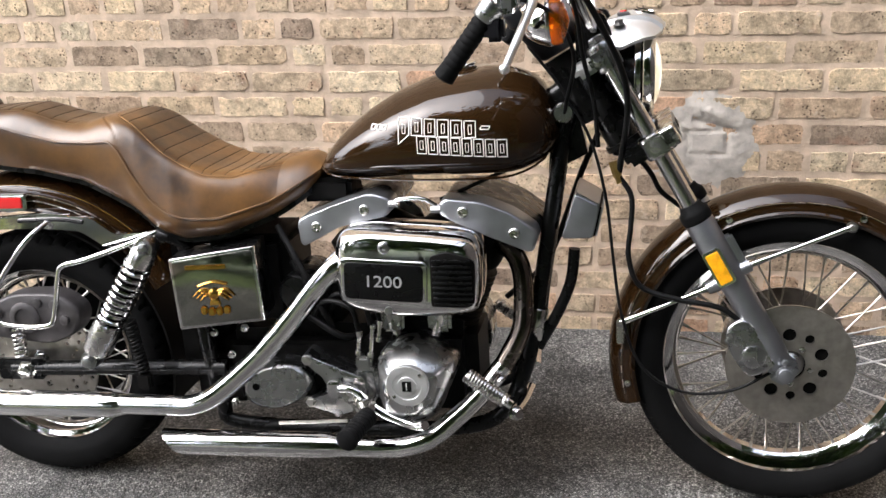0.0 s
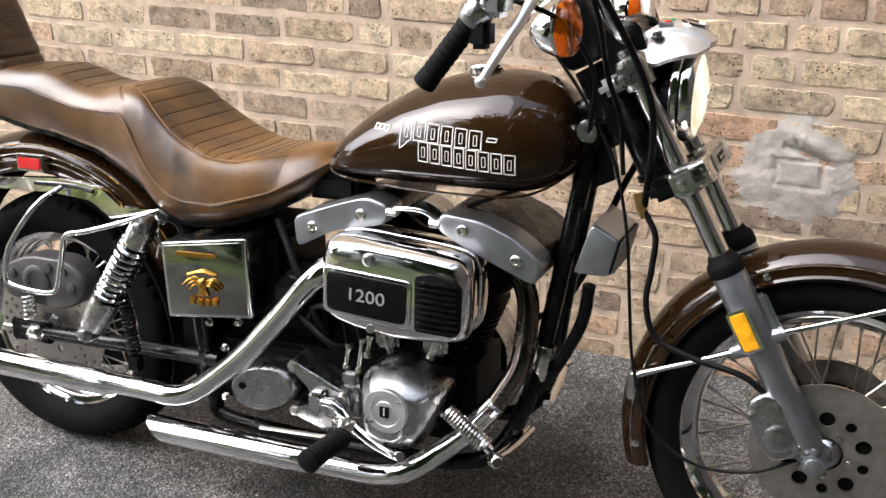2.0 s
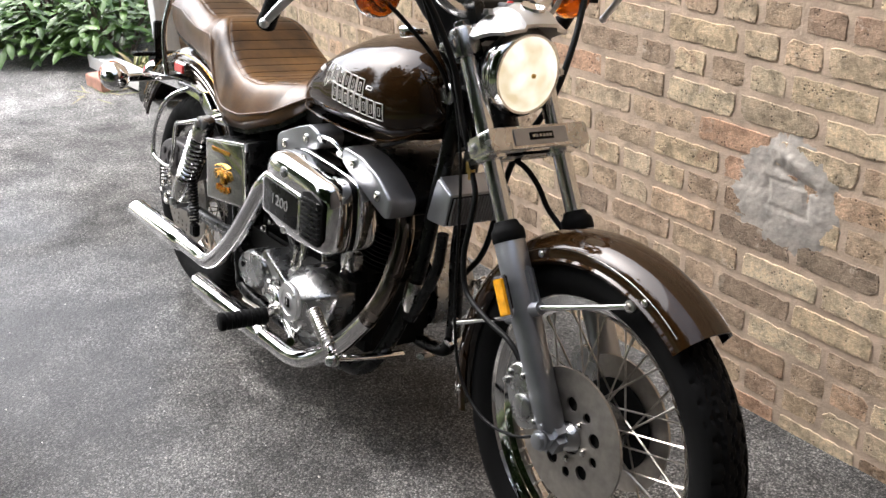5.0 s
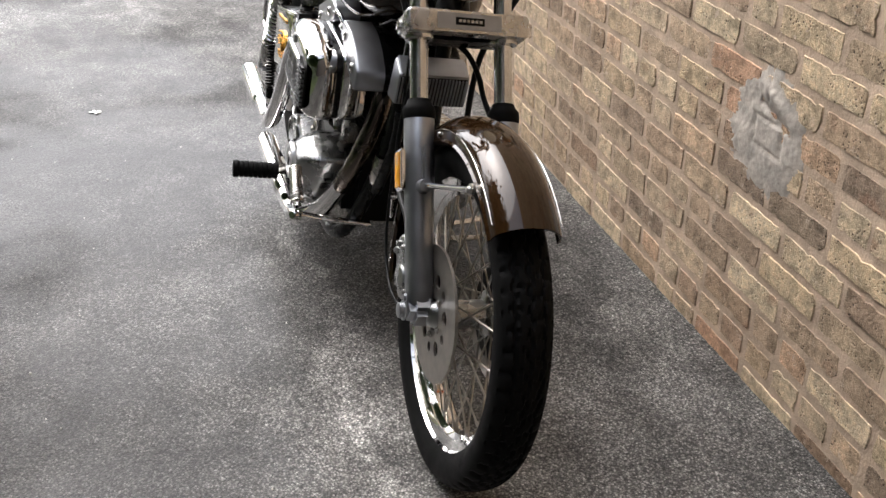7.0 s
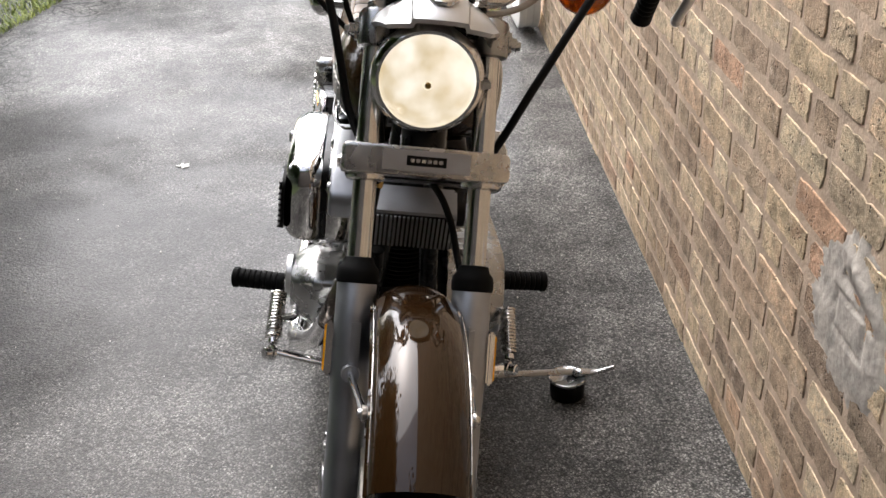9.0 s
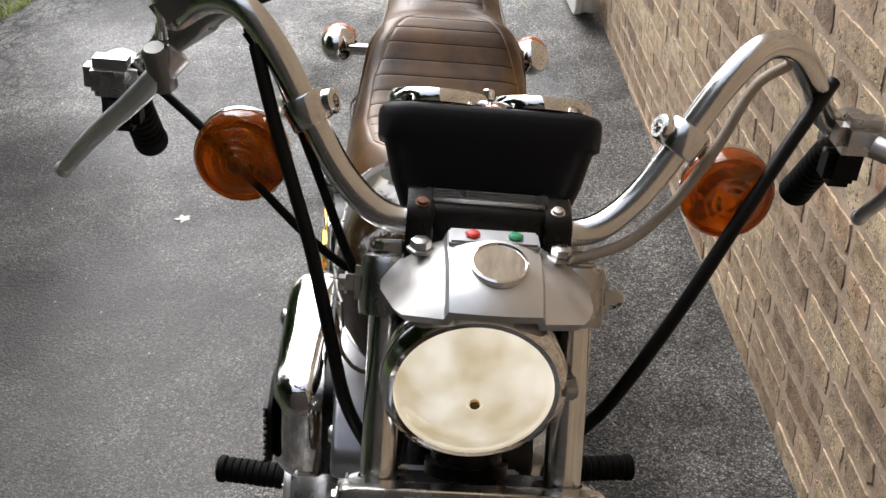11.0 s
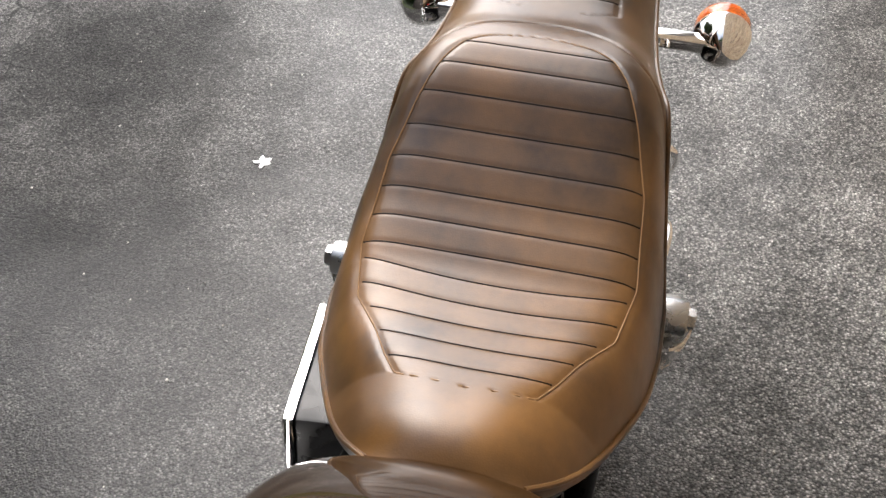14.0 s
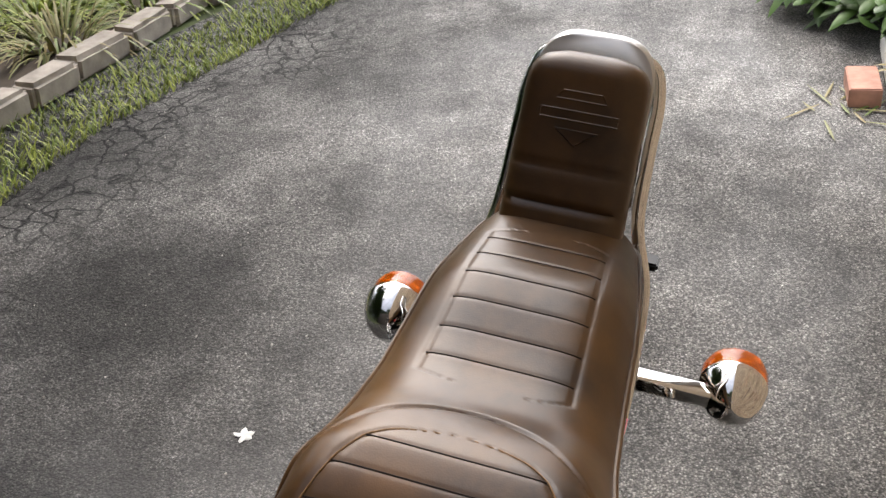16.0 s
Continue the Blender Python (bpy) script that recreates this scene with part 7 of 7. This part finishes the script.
# a pale crumpled leaf and grit on the asphalt
lf = B()
for a in (0.2, 1.3, 2.2, 3.4, 4.6):
    leaf_blade(lf, (-0.63, -0.80, 0.004), (math.cos(a), math.sin(a), 0.25), (-math.sin(a), math.cos(a), 0.2), 0.026, 0.015, 0.25)
tagged(part("dry_leaf", lf, white_mark, None, sharp=180), "pale dry crumpled leaf on the asphalt", "leaf")
grit = B()
for k in range(420):
    x, y = rng.uniform(-3.2, 2.4), rng.uniform(-2.1, 0.58)
    s = rng.uniform(0.0015, 0.0035)
    box(grit, (x, y, s * 0.4), (s * 1.6, s * 1.2, s), 0, None)
grit_mat = leaf_mat("loose_grit", (0.1, 0.095, 0.085), (0.5, 0.47, 0.42), 0.8)
tagged(part("grit", grit, grit_mat), "loose pale grit scattered on the asphalt", "grit", kind="stuff")


# trees across the driveway, out of view: mirrored in paint and chrome, block light
def tree(x, y, h, r):
    root = thing("tree", "tall leafy tree out of view, blocks light and shows in paint and chrome", "tree", "trees beyond the driveway", Matrix.Translation((x, y, 0)))
    tk, lf = B(), B()
    tube(tk, [(0, 0, 0), (0.06, 0.05, h * 0.3), (-0.05, 0.1, h * 0.6), (0, 0, h * 0.85)], [0.2, 0.15, 0.1, 0.04], 10, n=4)
    tips = []
    for k in range(22):
        a, z = rng.uniform(0, 6.28), h * rng.uniform(0.2, 0.8)
        q = r * rng.uniform(0.5, 0.95)
        tip = Vector((q * math.cos(a), q * math.sin(a), z + h * 0.12))
        tube(tk, [(0, 0, z * 0.85), tip * 0.5 + Vector((0, 0, z * 0.45)), tip], [0.06, 0.035, 0.012], 6, n=3)
        tips.append(tip)
    for k in range(5200):
        t = rng.choice(tips)
        p = t + Vector((rng.gauss(0, 0.65), rng.gauss(0, 0.65), rng.gauss(0, 0.6)))
        a = rng.uniform(0, 6.28)
        leaf_blade(lf, p, (math.cos(a), math.sin(a), rng.uniform(-0.6, 0.4)), (-math.sin(a), math.cos(a), rng.uniform(-0.5, 0.5)), rng.uniform(0.3, 0.5), 0.26, 0.3, n=2)
    part("trunk", tk, bark, root)
    part("crown", lf, tree_leaf, root, "uneven crown of green leaves", sharp=180)


BELT = [(-1.0 + 2.3 * k + rng.uniform(-0.4, 0.4), -7.4 + rng.uniform(-0.6, 0.6), rng.uniform(8.0, 10.0), 2.6) for k in range(5)]
# the row ahead is added, unseen, to darken light and reflections from the front
BELT += [(9.0 + rng.uniform(-0.6, 0.6), -5.6 + 2.3 * k, rng.uniform(8.5, 10.0), 2.6) for k in range(6)]
BELT += [(-9.5, -8.2, 8.0, 2.6), (-14.0, -9.5, 8.5, 2.6), (-15.0, 6.5, 7.5, 2.6)]
for x, y, h, r in BELT:
    tree(x, y, h, r)

# hedge across the driveway, added out of view for dark green reflections
for k in range(9):
    bush("reflected_shrub", (-7.0 + 1.75 * k, -5.9 + rng.uniform(-0.2, 0.2)), 1.15, 2.5 + rng.uniform(-0.3, 0.3), 900, 0.34, tree_leaf, "tall dark green shrub added out of view for dark reflections", "hedge shrubs")

# house across the yard, seen only in the polish of the tank
hs = thing("house", "white clapboard house at the end of the driveway", "house")
part("wall", box(B(), (-33, -4, 2.4), (6, 12, 4.8), 0.02), white_paint, hs)
part("roof", loft(B(), [[Vector((-29.6, -10.5, 4.7)), Vector((-36.4, -10.5, 4.7)), Vector((-33, -10.5, 7.2))], [Vector((-29.6, 2.5, 4.7)), Vector((-36.4, 2.5, 4.7)), Vector((-33, 2.5, 7.2))]]), black_dull, hs)
pane_mat = mat("dark_window_glass", (0.02, 0.025, 0.03), 0.05)
for y in (-6, -3, 0):
    for z in (1.5, 3.9):
        w = part("window", box(B(), (-29.98, y, z), (0.1, 1.1, 1.4), 0.02), white_paint, hs)
        part("pane", box(B(), (-29.93, y, z), (0.03, 0.9, 1.2), 0.005), pane_mat, w)

# low window in the house wall near its far corner
def window_bars():
    bm = B()
    box(bm, (-1.54, WALL_Y - 0.012, 0.585), (0.34, 0.05, 0.03), 0.004)
    box(bm, (-1.54, WALL_Y - 0.006, 0.95), (0.34, 0.035, 0.03), 0.004)
    for x in (-1.695, -1.385):
        box(bm, (x, WALL_Y - 0.006, 0.767), (0.03, 0.035, 0.335), 0.004)
    return bm


win = tagged(part("window_1", window_bars(), white_paint), "small low white-framed basement window in the brick wall", "window", kind="structure")
part("pane", box(B(), (-1.54, WALL_Y - 0.008, 0.767), (0.28, 0.01, 0.335), 0.001), mat("pale_blue_glass", (0.35, 0.5, 0.55), 0.1, coat=0.5), win)

# ---- cement patch on the wall ----
def patch_mesh():
    """A trowelled patch: broken rim, lumps along its top and a sunk brick face in the middle."""
    bm, rows = B(), []
    nj, nk = 26, 120
    for j in range(nj):
        ring = []
        for k in range(nk):
            a = 2 * math.pi * k / nk
            rim = Vector((math.cos(a), math.sin(a), 0))
            edge = 1 + 0.16 * noise.noise(rim * 1.7 + Vector((0, 0, 3.3))) + 0.12 * noise.noise(rim * 4.5) + 0.09 * noise.noise(rim * 12)
            q = j / (nj - 1) * edge * 1.15
            x, z = 1.458 + 0.132 * q * math.cos(a) * (1 - 0.22 * math.sin(a)), 0.566 + 0.118 * q * math.sin(a)
            v = Vector((x, z, 0))
            lump = 0.0016 * noise.noise(v * 22) + 0.0012 * noise.noise(v * 75) + 0.0008 * noise.noise(v * 160)
            ridge = 0.007 * math.exp(-((z - 0.637 + 0.3 * (x - 1.458)) / 0.011) ** 2) * max(0, 1 - abs(x - 1.47) / 0.085) * (0.7 + noise.noise(v * 60))
            dent = -0.005 * math.exp(-((z - 0.607 + 0.32 * (x - 1.46)) / 0.009) ** 2) * (1 if 1.43 < x < 1.54 else 0)
            dx, dz = abs(x - 1.468) / 0.05, abs(z - 0.553 + 0.02 * (x - 1.468)) / 0.031
            d = max(dx, dz)
            joint = -0.0045 * math.exp(-((d - 1.0) / 0.13) ** 2) * (0.75 + 0.5 * noise.noise(v * 45))
            flat = 0.2 if d < 0.9 else 1.0
            fade = -0.007 * (j / (nj - 1)) ** 4
            out = 0.0058 + lump * flat + ridge + dent + joint + fade
            ring.append(bm.verts.new((x, WALL_Y - (out if j < nj - 1 else -0.004), z)))
        rows.append(ring)
    for a, b in zip(rows, rows[1:]):
        for k in range(nk):
            bm.faces.new((a[k], a[(k + 1) % nk], b[(k + 1) % nk], b[k]))
    bmesh.ops.remove_doubles(bm, verts=rows[0], dist=1e-6)
    return bm


part("cement_patch", patch_mesh(), cement, wall, "grey cement patch with a trowelled brick shape in it", sharp=60)

# ---- bricks, last ----
PHASE = {12: 0.038, 11: -0.046, 10: 0.045, 9: -0.066, 8: 0.01}


def brick_mesh(L, seed):
    """A worn brick: wavy arrises, rounded and broken corners, a rolled edge."""
    r = random.Random(seed)
    bm = B()
    H = COURSE - 0.0155 + r.uniform(-0.0025, 0.002)
    n = max(6, round(L / 0.013))
    edge = []
    for k in range(n):
        edge.append(((k / n - 0.5) * L, -H / 2))
    for k in range(4):
        edge.append((L / 2, (k / 4 - 0.5) * H))
    for k in range(n):
        edge.append(((0.5 - k / n) * L, H / 2))
    for k in range(4):
        edge.append((-L / 2, (0.5 - k / 4) * H))
    off = Vector((r.uniform(0, 90), r.uniform(0, 90), seed))
    outline = []
    for x, z in edge:
        q = Vector((x, z, 0))
        wob = noise.noise(q * 26 + off) * 0.0022 + noise.noise(q * 75 + off) * 0.0024
        inn = Vector((-math.copysign(1, x) if abs(x) > L / 2 - 1e-5 else 0, -math.copysign(1, z) if abs(z) > H / 2 - 1e-5 else 0))
        corner = inn.x and inn.y
        cutting = r.choice((0.0005, 0.001, 0.002, 0.003, 0.006)) if corner else 0.0
        if not corner and r.random() < 0.12:
            cutting = r.uniform(0.002, 0.006)
        outline.append((x + inn.x * (cutting + wob), z + inn.y * (cutting + wob)))
    rings = []
    for k, y in ((1.0, 0.02), (1.0, 0.0045), (0.975, 0.001), (0.945, 0.0)):
        ring = []
        for x, z in outline:
            dx, dz = (1 - k) * H * 0.55 * math.copysign(min(1, abs(x) / (L / 2 - H * 0.4)) ** 6, x), (1 - k) * z
            ring.append(bm.verts.new((x - dx, y + (noise.noise(Vector((x, z, 1)) * 40 + off) * 0.0012 if k < 1 else 0), z - dz)))
        rings.append(ring)
    T = len(outline)
    for a, b in zip(rings, rings[1:]):
        for k in range(T):
            bm.faces.new((a[k], a[(k + 1) % T], b[(k + 1) % T], b[k]))
    # the face: strips from the lower to the upper arris
    f = rings[-1]
    for k in range(n):
        bm.faces.new((f[k], f[(k + 1) % T], f[(2 * n + 3 - k) % T], f[(2 * n + 4 - k) % T]) if 0 < k < n - 1 else [f[(j) % T] for j in ((0, 1, 2 * n + 3, 2 * n + 4, 2 * n + 5, 2 * n + 6, 2 * n + 7) if k == 0 else (n - 1, n, n + 1, n + 2, n + 3, n + 4, n + 5))])
    me = bpy.data.meshes.new("brick")
    bmesh.ops.recalc_face_normals(bm, faces=bm.faces)
    bm.to_mesh(me)
    bm.free()
    me.polygons.foreach_set("use_smooth", [True] * len(me.polygons))
    me.set_sharp_from_angle(angle=radians(24))
    return me


LONG = [brick_mesh(PITCH - 0.0155, 100 + k) for k in range(24)]
HALF = [brick_mesh(PITCH / 2 - 0.0155, 200 + k) for k in range(10)]
for me in LONG + HALF:
    me.materials.append(brick_skin)
far_v, far_f = [], []
brick_rng = random.Random(11)


def lay(me, m, bx, bz):
    """A brick near the motorcycle is an object of its own, one farther off joins the rest."""
    if -0.42 < bx < 1.98 and bz < 1.0:
        ob = new("brick", me)
        ob.parent, ob.matrix_basis = wall, m
    else:
        base = len(far_v)
        far_v.extend([m @ v.co for v in me.vertices])
        far_f.extend([[base + i for i in p.vertices] for p in me.polygons])


for k in range(-2, int((ZTOP - FIRST) / COURSE)):
    ph = PHASE.get(k, (0.1 if k % 2 else 0.0) + brick_rng.uniform(-0.03, 0.03))
    header = k % 6 == 1
    step = PITCH / 2 if header else PITCH
    x = ph - math.ceil((ph - X0) / PITCH) * PITCH + PITCH
    while x + step < X1:
        cx_ = x + step / 2 + brick_rng.uniform(-0.003, 0.003)
        z = FIRST + COURSE * k + (COURSE - 0.0125) / 2 - math.tan(FALL) * cx_
        if z > -0.02 and not (-1.72 < cx_ < -1.36 and 0.55 < z < 0.98):
            pick = brick_rng.random()
            if not header and pick < 0.2:
                # two bats stand in for one brick
                for side_ in (-1, 1):
                    cx2, me2 = cx_ + side_ * PITCH / 4, brick_rng.choice(HALF)
                    m2 = Matrix.Translation((cx2, WALL_Y - 0.0021 + brick_rng.uniform(-0.0014, 0.0012), z - math.tan(FALL) * (cx2 - cx_))) @ Matrix.Rotation(FALL + brick_rng.uniform(-0.012, 0.012), 4, "Y")
                    lay(me2, m2, cx2, z)
                x += step
                continue
            me = brick_rng.choice(HALF if header else LONG)
            m = Matrix.Translation((cx_, WALL_Y - 0.0021 + brick_rng.uniform(-0.0014, 0.0012), z + brick_rng.uniform(-0.002, 0.002))) @ Matrix.Rotation(FALL + brick_rng.uniform(-0.008, 0.008), 4, "Y")
            lay(me, m, cx_, z)
        x += step
fm = bpy.data.meshes.new("brick_rest")
fm.from_pydata(far_v, [], far_f)
fm.materials.append(brick_far)
fm.polygons.foreach_set("use_smooth", [True] * len(fm.polygons))
fm.set_sharp_from_angle(angle=radians(24))
rest = new("brick_rest", fm)
rest.parent = wall
tagged(rest, "rest of the brickwork", kind="stuff")
